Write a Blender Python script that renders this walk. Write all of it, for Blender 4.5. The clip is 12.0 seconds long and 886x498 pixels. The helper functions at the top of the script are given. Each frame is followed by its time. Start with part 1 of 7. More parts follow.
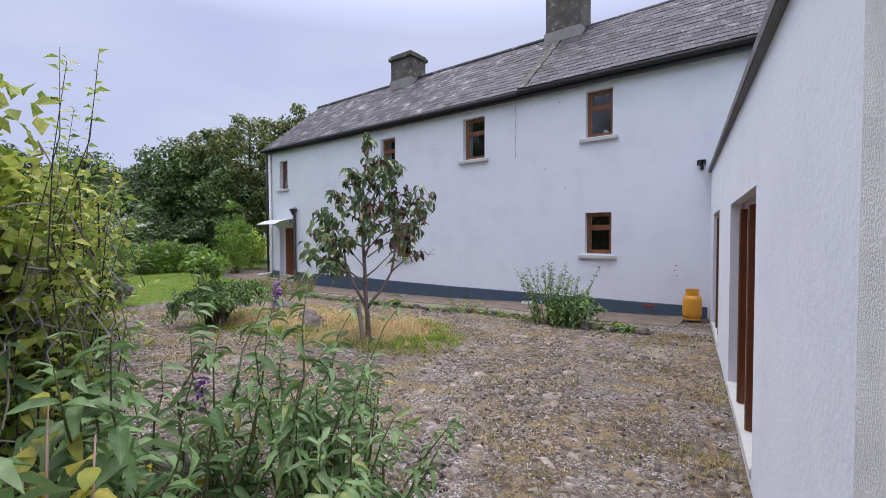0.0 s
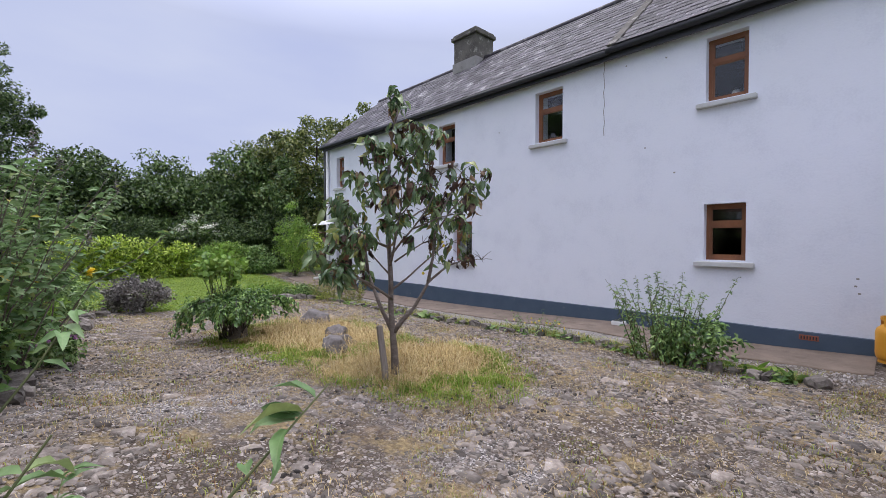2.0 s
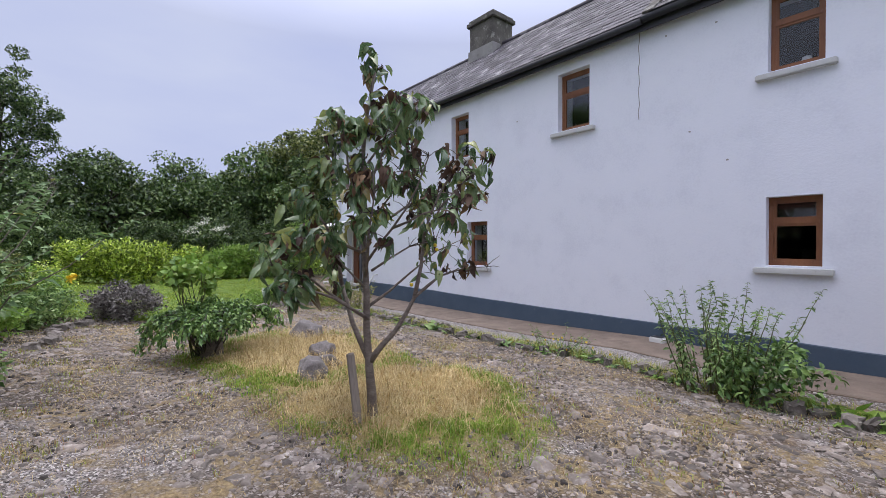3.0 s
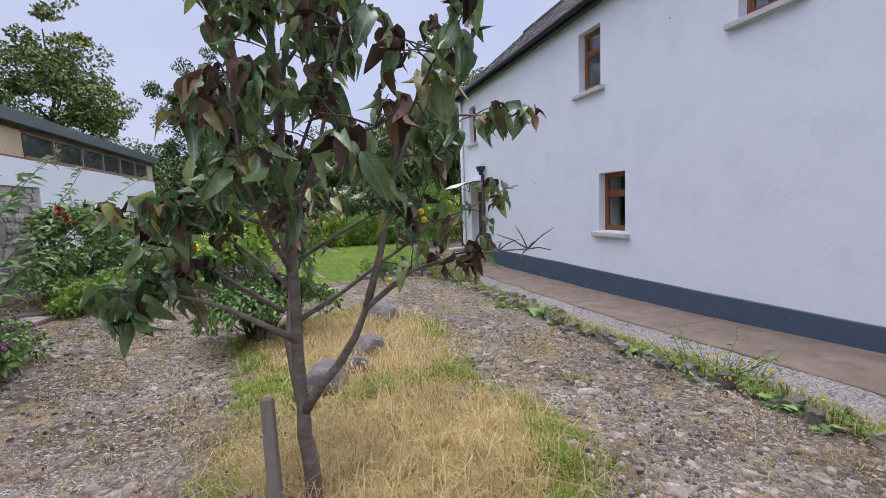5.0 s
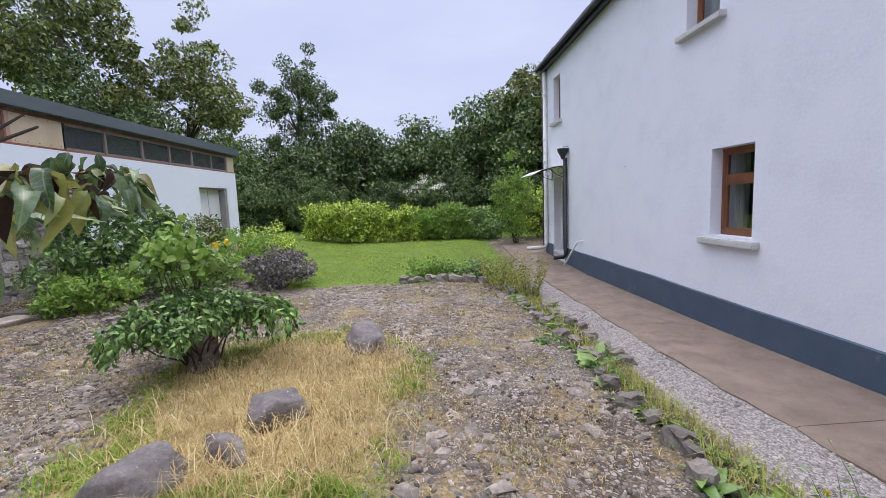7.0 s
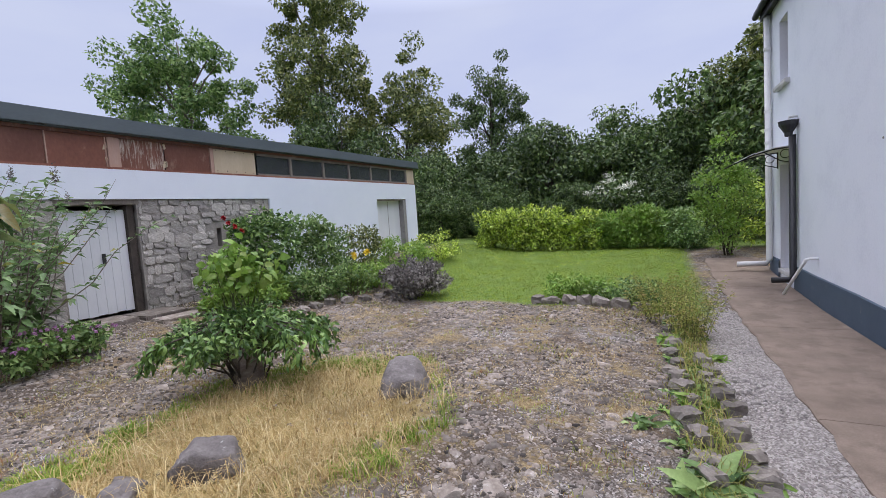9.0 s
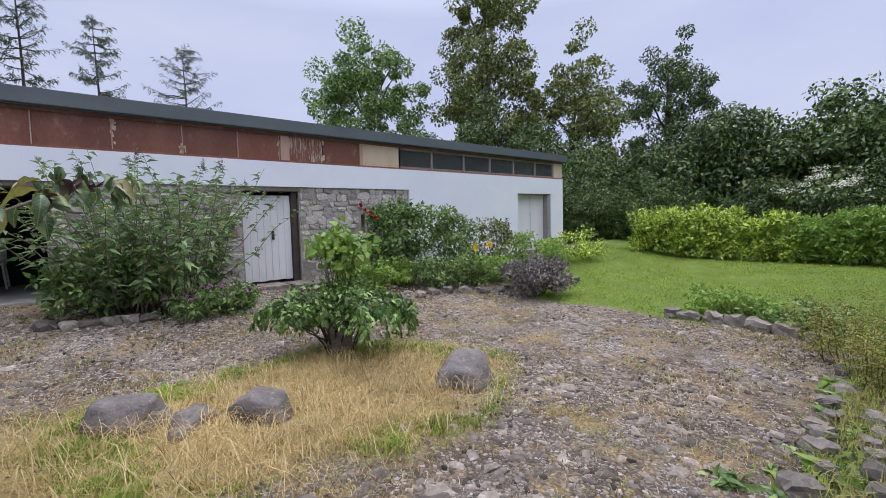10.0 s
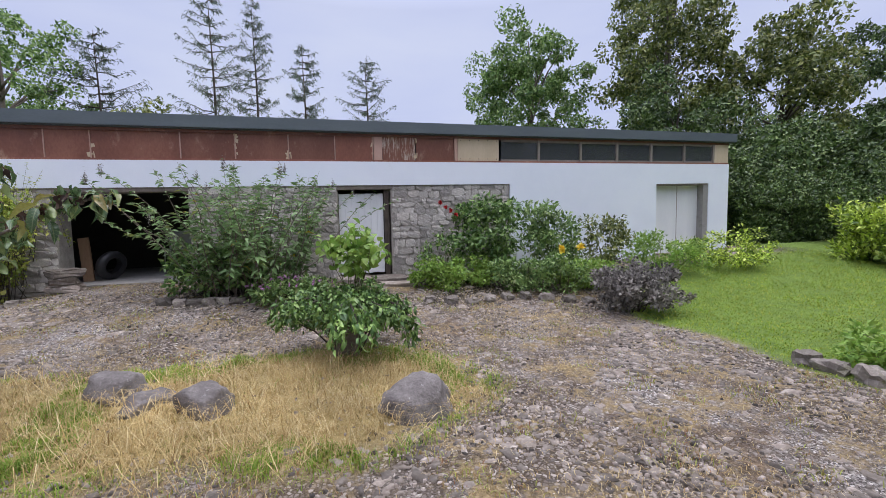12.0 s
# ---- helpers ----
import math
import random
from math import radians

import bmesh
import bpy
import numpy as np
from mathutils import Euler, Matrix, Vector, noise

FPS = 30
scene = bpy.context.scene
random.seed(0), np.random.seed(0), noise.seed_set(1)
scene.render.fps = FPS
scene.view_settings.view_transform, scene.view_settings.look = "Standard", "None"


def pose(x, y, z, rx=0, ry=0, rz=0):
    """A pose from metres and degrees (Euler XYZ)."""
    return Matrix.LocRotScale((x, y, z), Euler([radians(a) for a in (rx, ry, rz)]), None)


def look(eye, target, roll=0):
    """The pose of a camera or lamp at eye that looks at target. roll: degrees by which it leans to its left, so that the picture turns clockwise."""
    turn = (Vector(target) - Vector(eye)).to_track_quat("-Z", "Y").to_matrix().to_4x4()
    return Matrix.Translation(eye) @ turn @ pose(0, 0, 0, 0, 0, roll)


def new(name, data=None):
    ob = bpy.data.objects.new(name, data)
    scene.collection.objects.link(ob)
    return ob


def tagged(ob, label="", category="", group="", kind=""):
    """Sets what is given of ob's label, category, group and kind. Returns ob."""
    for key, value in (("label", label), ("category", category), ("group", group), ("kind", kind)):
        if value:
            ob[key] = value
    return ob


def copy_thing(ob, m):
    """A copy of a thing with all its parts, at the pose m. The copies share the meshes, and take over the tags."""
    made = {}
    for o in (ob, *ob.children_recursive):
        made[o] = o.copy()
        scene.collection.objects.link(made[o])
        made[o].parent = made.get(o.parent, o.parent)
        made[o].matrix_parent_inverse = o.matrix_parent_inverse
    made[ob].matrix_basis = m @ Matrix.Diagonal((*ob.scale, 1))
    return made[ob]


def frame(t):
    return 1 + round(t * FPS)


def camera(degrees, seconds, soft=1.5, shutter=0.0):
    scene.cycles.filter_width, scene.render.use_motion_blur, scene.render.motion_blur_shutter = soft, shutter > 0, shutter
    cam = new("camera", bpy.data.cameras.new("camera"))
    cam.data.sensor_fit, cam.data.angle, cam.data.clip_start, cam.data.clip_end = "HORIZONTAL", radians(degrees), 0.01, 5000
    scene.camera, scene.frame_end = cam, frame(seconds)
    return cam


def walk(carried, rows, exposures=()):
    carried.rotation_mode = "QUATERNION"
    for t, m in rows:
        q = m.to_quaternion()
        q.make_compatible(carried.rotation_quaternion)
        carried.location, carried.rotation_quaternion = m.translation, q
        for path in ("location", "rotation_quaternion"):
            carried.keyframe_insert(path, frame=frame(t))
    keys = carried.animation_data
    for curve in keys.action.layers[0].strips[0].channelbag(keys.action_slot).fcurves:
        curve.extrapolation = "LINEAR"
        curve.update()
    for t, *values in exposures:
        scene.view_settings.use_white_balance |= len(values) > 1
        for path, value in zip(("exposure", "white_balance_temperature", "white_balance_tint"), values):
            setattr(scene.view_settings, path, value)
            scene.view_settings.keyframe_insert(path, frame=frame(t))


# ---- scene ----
cam = camera(92.4, 12.0, soft=0.6)
PATH = [
    (0, (0.008, 0.021, 1.589), (-1.198, 1.615, 1.532), -0.2),
    (0.5, (-0.17, 0.412, 1.522), (-1.489, 1.913, 1.451), -0.1),
    (1, (-0.412, 0.817, 1.516), (-1.771, 2.283, 1.443), -0.1),
    (1.5, (-0.695, 1.239, 1.498), (-2.123, 2.638, 1.434), -0.0),
    (2, (-1.038, 1.67, 1.513), (-2.499, 3.034, 1.475), -0.0),
    (2.5, (-1.32, 2.141, 1.514), (-2.824, 3.459, 1.484), -0.2),
    (3, (-1.607, 2.59, 1.523), (-3.145, 3.868, 1.493), -0.2),
    (3.2, (-1.718, 2.769, 1.535), (-3.275, 4.025, 1.496), -0.1),
    (4.8, (-2.434, 4.211, 1.511), (-4.301, 4.906, 1.33), -2.3),
    (5, (-2.552, 4.429, 1.516), (-4.446, 5.043, 1.322), -2.3),
    (5.5, (-2.854, 4.865, 1.506), (-4.794, 5.3, 1.288), -1.6),
    (6, (-3.21, 5.283, 1.494), (-5.169, 5.615, 1.264), -1.8),
    (6.5, (-3.618, 5.694, 1.507), (-5.592, 5.922, 1.273), -1.8),
    (6.7, (-3.794, 5.855, 1.497), (-5.774, 6.026, 1.27), -1.9),
    (8.3, (-5.035, 7.065, 1.515), (-6.972, 6.6, 1.334), -4.7),
    (8.5, (-5.152, 7.211, 1.515), (-7.05, 6.604, 1.344), -5.1),
    (9, (-5.412, 7.534, 1.491), (-7.193, 6.636, 1.343), -3.9),
    (9.5, (-5.701, 7.816, 1.402), (-7.321, 6.651, 1.268), -1.8),
    (10, (-6.04, 8.124, 1.377), (-7.352, 6.62, 1.25), -1.4),
    (10.5, (-6.406, 8.333, 1.395), (-7.555, 6.702, 1.256), -1.1),
    (11, (-6.864, 8.471, 1.44), (-7.83, 6.726, 1.295), -1.4),
    (11.5, (-7.352, 8.589, 1.469), (-8.074, 6.73, 1.313), -1.5),
    (12, (-7.868, 8.635, 1.483), (-8.457, 6.73, 1.327), -1.1),
]
walk(cam, [(t, look(eye, target, roll)) for t, eye, target, roll in PATH],
     [(0, 0.05), (3.2, 0.02), (5, 0.08), (6.5, 0.23), (8.5, 0.12), (9.5, 0.04), (10.5, 0.09), (12, 0.1)])

# ---- light: overcast sky, one broad weak sun ----
world = bpy.data.worlds.new("overcast_world")
scene.world = world
world.use_nodes = True
wn, wl = world.node_tree.nodes, world.node_tree.links
wn.clear()
sky = wn.new("ShaderNodeTexSky")
sky.sky_type, sky.sun_disc = "NISHITA", False
sky.sun_elevation, sky.sun_rotation = radians(72), radians(290)
sky.dust_density, sky.air_density = 3.0, 1.2
wtc = wn.new("ShaderNodeTexCoord")
wmap = wn.new("ShaderNodeMapping")
wmap.inputs["Scale"].default_value = (1.0, 1.0, 3.5)
wnoise = wn.new("ShaderNodeTexNoise")
wnoise.inputs["Scale"].default_value, wnoise.inputs["Detail"].default_value = 1.6, 5
wramp = wn.new("ShaderNodeValToRGB")
wramp.color_ramp.elements[0].position, wramp.color_ramp.elements[1].position = 0.3, 0.75
wramp.color_ramp.elements[0].color = (4.95, 5.5, 8.3, 1)
wramp.color_ramp.elements[1].color = (6.5, 6.95, 8.8, 1)
wsep = wn.new("ShaderNodeSeparateXYZ")
wgrad = wn.new("ShaderNodeMapRange")
wgrad.inputs["From Min"].default_value, wgrad.inputs["From Max"].default_value = 0.42, 1.0
wgrad.inputs["To Min"].default_value, wgrad.inputs["To Max"].default_value = 1.0, 4.2
wmul = wn.new("ShaderNodeVectorMath")
wmul.operation = "SCALE"
wmix = wn.new("ShaderNodeMix")
wmix.data_type = "RGBA"
wmix.inputs[0].default_value = 0.9
wbg = wn.new("ShaderNodeBackground")
wbg.inputs["Strength"].default_value = 0.1
wout = wn.new("ShaderNodeOutputWorld")
wl.new(wtc.outputs["Generated"], wmap.inputs["Vector"])
wl.new(wmap.outputs["Vector"], wnoise.inputs["Vector"])
wl.new(wnoise.outputs["Fac"], wramp.inputs["Fac"])
wl.new(wtc.outputs["Generated"], wsep.inputs["Vector"])
wl.new(wsep.outputs["Z"], wgrad.inputs["Value"])
wwarm = wn.new("ShaderNodeMix")          # thin bright cloud overhead is whiter than the low cloud
wwarm.data_type = "RGBA"
wwarm.inputs[7].default_value = (6.75, 6.78, 8.15, 1)
wup = wn.new("ShaderNodeMapRange")
wup.inputs["From Min"].default_value, wup.inputs["From Max"].default_value = 0.4, 0.75
wl.new(wsep.outputs["Z"], wup.inputs["Value"])
wl.new(wup.outputs["Result"], wwarm.inputs[0])
wl.new(wramp.outputs["Color"], wwarm.inputs[6])
wl.new(wwarm.outputs[2], wmul.inputs[0])
wl.new(wgrad.outputs["Result"], wmul.inputs["Scale"])
wl.new(sky.outputs["Color"], wmix.inputs[6])
wl.new(wmul.outputs["Vector"], wmix.inputs[7])
wl.new(wmix.outputs[2], wbg.inputs["Color"])
wl.new(wbg.outputs["Background"], wout.inputs["Surface"])
sun = new("sun", bpy.data.lights.new("sun", "SUN"))
sun.data.energy, sun.data.angle, sun.data.color = 1.2, radians(35), (1.0, 0.955, 0.89)
sun.matrix_world = look((-17.3, 7.4, 30), (-8, 4, 0))


# ---- materials ----
def nodes_of(name):
    m = bpy.data.materials.new(name)
    m.use_nodes = True
    return m, m.node_tree.nodes, m.node_tree.links, m.node_tree.nodes["Principled BSDF"]


def ramp_node(n, stops):
    r = n.new("ShaderNodeValToRGB")
    e = r.color_ramp.elements
    while len(e) < len(stops):
        e.new(0.5)
    for k, (p, c) in enumerate(stops):
        e[k].position, e[k].color = p, (*c, 1)
    return r


def surface(name, stops, scale=4.0, rough=0.85, bump=0.3, fine=60.0, metal=0.0, stretch=(1, 1, 1), vary=0.0, distort=0.0, dist=0.01, spec=0.5, stains=None):
    """Two scales of noise in the colour, fine noise in the relief; vary: brightness by the piece; stains: (scale, from, to, colour)."""
    m, n, l, b = nodes_of(name)
    tc, mp = n.new("ShaderNodeTexCoord"), n.new("ShaderNodeMapping")
    mp.inputs["Scale"].default_value = stretch
    l.new(tc.outputs["Object"], mp.inputs["Vector"])
    a, f = n.new("ShaderNodeTexNoise"), n.new("ShaderNodeTexNoise")
    for t, s, d in ((a, scale, 6), (f, fine, 5)):
        t.inputs["Scale"].default_value, t.inputs["Detail"].default_value, t.inputs["Roughness"].default_value = s, d, 0.62
        t.inputs["Distortion"].default_value = distort
        l.new(mp.outputs["Vector"], t.inputs["Vector"])
    mixv = n.new("ShaderNodeMix")
    mixv.inputs[0].default_value = 0.35
    l.new(a.outputs["Fac"], mixv.inputs[2])
    l.new(f.outputs["Fac"], mixv.inputs[3])
    r = ramp_node(n, stops)
    l.new(mixv.outputs[0], r.inputs["Fac"])
    col = r.outputs["Color"]
    if stains:
        s = n.new("ShaderNodeTexNoise")
        s.inputs["Scale"].default_value, s.inputs["Detail"].default_value = stains[0], 9
        s.inputs["Roughness"].default_value = 0.7
        l.new(mp.outputs["Vector"], s.inputs["Vector"])
        mr = n.new("ShaderNodeMapRange")
        mr.inputs["From Min"].default_value, mr.inputs["From Max"].default_value = stains[1], stains[2]
        l.new(s.outputs["Fac"], mr.inputs["Value"])
        mx = n.new("ShaderNodeMix")
        mx.data_type = "RGBA"
        l.new(mr.outputs["Result"], mx.inputs[0])
        l.new(col, mx.inputs[6])
        mx.inputs[7].default_value = (*stains[3], 1)
        col = mx.outputs[2]
    if vary:
        oi, ge, ad = n.new("ShaderNodeObjectInfo"), n.new("ShaderNodeNewGeometry"), n.new("ShaderNodeMath")
        l.new(oi.outputs["Random"], ad.inputs[0])
        l.new(ge.outputs["Random Per Island"], ad.inputs[1])
        fr = n.new("ShaderNodeMath")
        fr.operation = "FRACT"
        l.new(ad.outputs[0], fr.inputs[0])
        mr2, hs = n.new("ShaderNodeMapRange"), n.new("ShaderNodeHueSaturation")
        mr2.inputs["To Min"].default_value, mr2.inputs["To Max"].default_value = 1 - vary, 1 + vary
        l.new(fr.outputs[0], mr2.inputs["Value"])
        l.new(mr2.outputs["Result"], hs.inputs["Value"])
        l.new(col, hs.inputs["Color"])
        col = hs.outputs["Color"]
    l.new(col, b.inputs["Base Color"])
    b.inputs["Roughness"].default_value, b.inputs["Metallic"].default_value = rough, metal
    b.inputs["Specular IOR Level"].default_value = spec
    bp = n.new("ShaderNodeBump")
    bp.inputs["Strength"].default_value, bp.inputs["Distance"].default_value = bump, dist
    l.new(mixv.outputs[0], bp.inputs["Height"])
    l.new(bp.outputs["Normal"], b.inputs["Normal"])
    return m


def leaf_material(name, stops, rough=0.5, through_light=0.3, veins=0.0, scorch=None, gloss=0.4):
    """Leaves: one colour a leaf along the ramp, a little light passing through; veins: a paler midrib and side veins; scorch: colour of dry margins."""
    m, n, l, b = nodes_of(name)

    def math_node(op, a, c=0.0, d=None):
        t = n.new("ShaderNodeMath")
        t.operation = op
        for k, v in enumerate((a, c, d)):
            if v is None:
                continue
            if isinstance(v, (int, float)):
                t.inputs[k].default_value = v
            else:
                l.new(v, t.inputs[k])
        return t.outputs[0]

    ge = n.new("ShaderNodeNewGeometry")
    r = ramp_node(n, [(p, tuple(1.6 * v if max(c) < 0.3 else v for v in c)) for p, c in stops])
    l.new(ge.outputs["Random Per Island"], r.inputs["Fac"])
    col = r.outputs["Color"]
    tc, no, fi = n.new("ShaderNodeTexCoord"), n.new("ShaderNodeTexNoise"), n.new("ShaderNodeTexNoise")
    no.inputs["Scale"].default_value, no.inputs["Detail"].default_value = 1.3, 4
    fi.inputs["Scale"].default_value, fi.inputs["Detail"].default_value = 45, 4
    l.new(tc.outputs["Object"], no.inputs["Vector"])
    l.new(tc.outputs["Object"], fi.inputs["Vector"])
    if veins:
        at, sp = n.new("ShaderNodeAttribute"), n.new("ShaderNodeSeparateXYZ")
        at.attribute_name = "blade"
        l.new(at.outputs["Vector"], sp.inputs["Vector"])
        across = math_node("ABSOLUTE", sp.outputs["Y"])
        rib = math_node("MULTIPLY_ADD", across, -9.0, 1.0)
        slant = math_node("MULTIPLY_ADD", across, -0.22, sp.outputs["X"])
        wave = math_node("SINE", math_node("MULTIPLY", slant, 52.0))
        ridge = math_node("MULTIPLY", math_node("MAXIMUM", math_node("MULTIPLY_ADD", wave, 4.0, -3.0), 0.0), 0.45)
        line = math_node("MULTIPLY", math_node("MAXIMUM", math_node("MAXIMUM", rib, ridge), 0.0), veins)
        if scorch:
            mx = n.new("ShaderNodeMix")
            mx.data_type = "RGBA"
            dry = math_node("MULTIPLY_ADD", math_node("ADD", across, math_node("MULTIPLY", no.outputs["Fac"], 0.5)), 5.0, -5.25)
            dry = math_node("MINIMUM", math_node("MAXIMUM", math_node("MULTIPLY_ADD", fi.outputs["Fac"], 3.0, math_node("ADD", dry, -1.6)), 0.0), 0.9)
            l.new(dry, mx.inputs[0])
            l.new(col, mx.inputs[6])
            mx.inputs[7].default_value = (*scorch, 1)
            col = mx.outputs[2]
        mv = n.new("ShaderNodeMix")
        mv.data_type = "RGBA"
        l.new(line, mv.inputs[0])
        l.new(col, mv.inputs[6])
        mv.inputs[7].default_value = (0.3, 0.36, 0.17, 1)
        col = mv.outputs[2]
    mr, hs = n.new("ShaderNodeMapRange"), n.new("ShaderNodeHueSaturation")
    mr.inputs["From Min"].default_value, mr.inputs["From Max"].default_value = 0.3, 0.7
    mr.inputs["To Min"].default_value, mr.inputs["To Max"].default_value = 0.62, 1.38
    l.new(math_node("MULTIPLY_ADD", fi.outputs["Fac"], 0.4, math_node("MULTIPLY", no.outputs["Fac"], 0.6)), mr.inputs["Value"])
    l.new(mr.outputs["Result"], hs.inputs["Value"])
    l.new(col, hs.inputs["Color"])
    l.new(hs.outputs["Color"], b.inputs["Base Color"])
    b.inputs["Roughness"].default_value = rough
    b.inputs["Specular IOR Level"].default_value = gloss
    tr, mx = n.new("ShaderNodeBsdfTranslucent"), n.new("ShaderNodeMixShader")
    l.new(hs.outputs["Color"], tr.inputs["Color"])
    mx.inputs[0].default_value = through_light
    l.new(b.outputs["BSDF"], mx.inputs[1])
    l.new(tr.outputs["BSDF"], mx.inputs[2])
    l.new(mx.outputs["Shader"], n["Material Output"].inputs["Surface"])
    return m


def glass_material(name):
    m, n, l, b = nodes_of(name)
    b.inputs["Base Color"].default_value = (0.9, 0.93, 0.92, 1)
    b.inputs["Transmission Weight"].default_value, b.inputs["Roughness"].default_value, b.inputs["IOR"].default_value = 1.0, 0.02, 1.5
    return m


WHITEWASH = surface("whitewash", [(0.25, (0.665, 0.69, 0.76)), (0.5, (0.765, 0.79, 0.855)), (0.8, (0.8, 0.82, 0.88))], 1.6, 0.8, 0.5, 34, dist=0.014, stains=(2.2, 0.66, 0.86, (0.62, 0.61, 0.58)))
ROUGHCAST = surface("roughcast", [(0.3, (0.55, 0.55, 0.54)), (0.6, (0.72, 0.72, 0.71))], 3, 0.9, 0.9, 120, dist=0.02)
BARN_WHITE = surface("barn_white_render", [(0.25, (0.72, 0.77, 0.85)), (0.6, (0.79, 0.835, 0.9))], 1.2, 0.8, 0.3, 40, stains=(1.8, 0.64, 0.9, (0.66, 0.67, 0.66)))
PLINTH = surface("slate_blue_paint", [(0.3, (0.048, 0.078, 0.118)), (0.7, (0.075, 0.11, 0.155))], 3, 0.6, 0.35, 50, stains=(5, 0.62, 0.8, (0.25, 0.24, 0.22)))
SLATE = surface("roof_slate", [(0.25, (0.022, 0.02, 0.025)), (0.5, (0.055, 0.049, 0.06)), (0.8, (0.13, 0.115, 0.13))], 1.4, 0.7, 0.5, 60, vary=0.65, stains=(2.4, 0.53, 0.7, (0.3, 0.29, 0.29)))
CEMENT = surface("grey_cement", [(0.3, (0.23, 0.22, 0.21)), (0.7, (0.36, 0.35, 0.33))], 4, 0.9, 0.5, 70, vary=0.1, stains=(6, 0.55, 0.75, (0.12, 0.12, 0.1)))
FLASHING = surface("dark_cement_flashing", [(0.3, (0.11, 0.115, 0.12)), (0.7, (0.2, 0.2, 0.205))], 4, 0.85, 0.5, 60, stains=(6, 0.58, 0.76, (0.3, 0.3, 0.3)))
CHIMNEY = surface("weathered_chimney_render", [(0.3, (0.06, 0.055, 0.048)), (0.7, (0.17, 0.155, 0.135))], 3, 0.95, 0.6, 50, stains=(5, 0.56, 0.68, (0.36, 0.35, 0.31)))
SILL = surface("concrete_sill", [(0.3, (0.48, 0.48, 0.47)), (0.7, (0.6, 0.6, 0.58))], 6, 0.85, 0.4, 90, stains=(9, 0.6, 0.8, (0.3, 0.3, 0.28)))
BROWN_FRAME = surface("stained_window_timber", [(0.3, (0.15, 0.055, 0.022)), (0.7, (0.27, 0.11, 0.045))], 6, 0.5, 0.2, 60, stretch=(1, 1, 0.15))
DOOR_WOOD = surface("varnished_door_timber", [(0.3, (0.085, 0.024, 0.009)), (0.7, (0.2, 0.06, 0.02))], 5, 0.4, 0.2, 50, stretch=(1, 1, 0.12))
BLACK = surface("black_plastic", [(0.3, (0.012, 0.012, 0.014)), (0.7, (0.03, 0.03, 0.033))], 8, 0.45, 0.1, 80)
WHITE_PLASTIC = surface("white_plastic", [(0.3, (0.66, 0.66, 0.64)), (0.7, (0.76, 0.76, 0.74))], 5, 0.5, 0.1, 50)
GLASS = glass_material("window_glass")
DUSTY = glass_material("dusty_barn_glass")
DUSTY.node_tree.nodes["Principled BSDF"].inputs["Base Color"].default_value = (0.11, 0.12, 0.125, 1)
DUSTY.node_tree.nodes["Principled BSDF"].inputs["Transmission Weight"].default_value = 0.45
CONCRETE = surface("brown_concrete", [(0.25, (0.12, 0.088, 0.066)), (0.5, (0.215, 0.165, 0.127)), (0.8, (0.33, 0.262, 0.205))], 2.2, 0.9, 0.6, 110, dist=0.014, stains=(3.2, 0.5, 0.68, (0.15, 0.112, 0.085)))
STONE = surface("grey_limestone", [(0.25, (0.085, 0.066, 0.052)), (0.5, (0.2, 0.17, 0.145)), (0.75, (0.4, 0.357, 0.32))], 9, 0.9, 0.9, 45, vary=0.6, stains=(9, 0.6, 0.72, (0.52, 0.5, 0.47)))
BOULDER = surface("boulder_granite", [(0.25, (0.07, 0.06, 0.058)), (0.5, (0.17, 0.153, 0.147)), (0.75, (0.33, 0.305, 0.295))], 6, 0.95, 1.0, 40, dist=0.03, stains=(14, 0.62, 0.7, (0.46, 0.46, 0.43)))
RUBBLE = surface("barn_rubble_stone", [(0.25, (0.2, 0.18, 0.158)), (0.5, (0.4, 0.372, 0.338)), (0.75, (0.66, 0.63, 0.58))], 7, 0.95, 0.9, 45, vary=0.35, stains=(7, 0.6, 0.75, (0.55, 0.54, 0.51)))
MORTAR = surface("lime_mortar", [(0.3, (0.2, 0.18, 0.155)), (0.7, (0.42, 0.39, 0.35))], 7, 0.95, 0.9, 40)
KERB = surface("mossy_edging_stone", [(0.25, (0.075, 0.063, 0.053)), (0.5, (0.175, 0.153, 0.134)), (0.75, (0.36, 0.33, 0.298))], 8, 0.92, 0.9, 45, vary=0.5, stains=(7, 0.55, 0.7, (0.1, 0.1, 0.04)))
YARD_GRIT = surface("earthy_gravel", [(0.2, (0.058, 0.044, 0.034)), (0.5, (0.19, 0.16, 0.138)), (0.8, (0.45, 0.405, 0.37))], 8, 0.9, 0.4, 60, vary=0.85)
GRAVEL = surface("gravel_chippings", [(0.2, (0.2, 0.178, 0.162)), (0.5, (0.34, 0.31, 0.29)), (0.8, (0.5, 0.468, 0.445))], 8, 0.9, 0.4, 60, vary=0.42)
RUST = surface("rusty_brown_board", [(0.25, (0.11, 0.036, 0.022)), (0.5, (0.205, 0.076, 0.046)), (0.8, (0.33, 0.15, 0.095))], 1.6, 0.5, 0.2, 30, stretch=(1, 1, 0.5), vary=0.22, stains=(4, 0.57, 0.74, (0.42, 0.26, 0.18)))
CREAM = surface("cream_board", [(0.3, (0.50, 0.40, 0.27)), (0.7, (0.62, 0.51, 0.36))], 3, 0.8, 0.3, 40, stretch=(1, 1, 0.3))
PINK_WOOD = surface("faded_pink_timber", [(0.3, (0.40, 0.24, 0.18)), (0.7, (0.53, 0.36, 0.29))], 4, 0.8, 0.3, 60, stretch=(1, 1, 0.2))
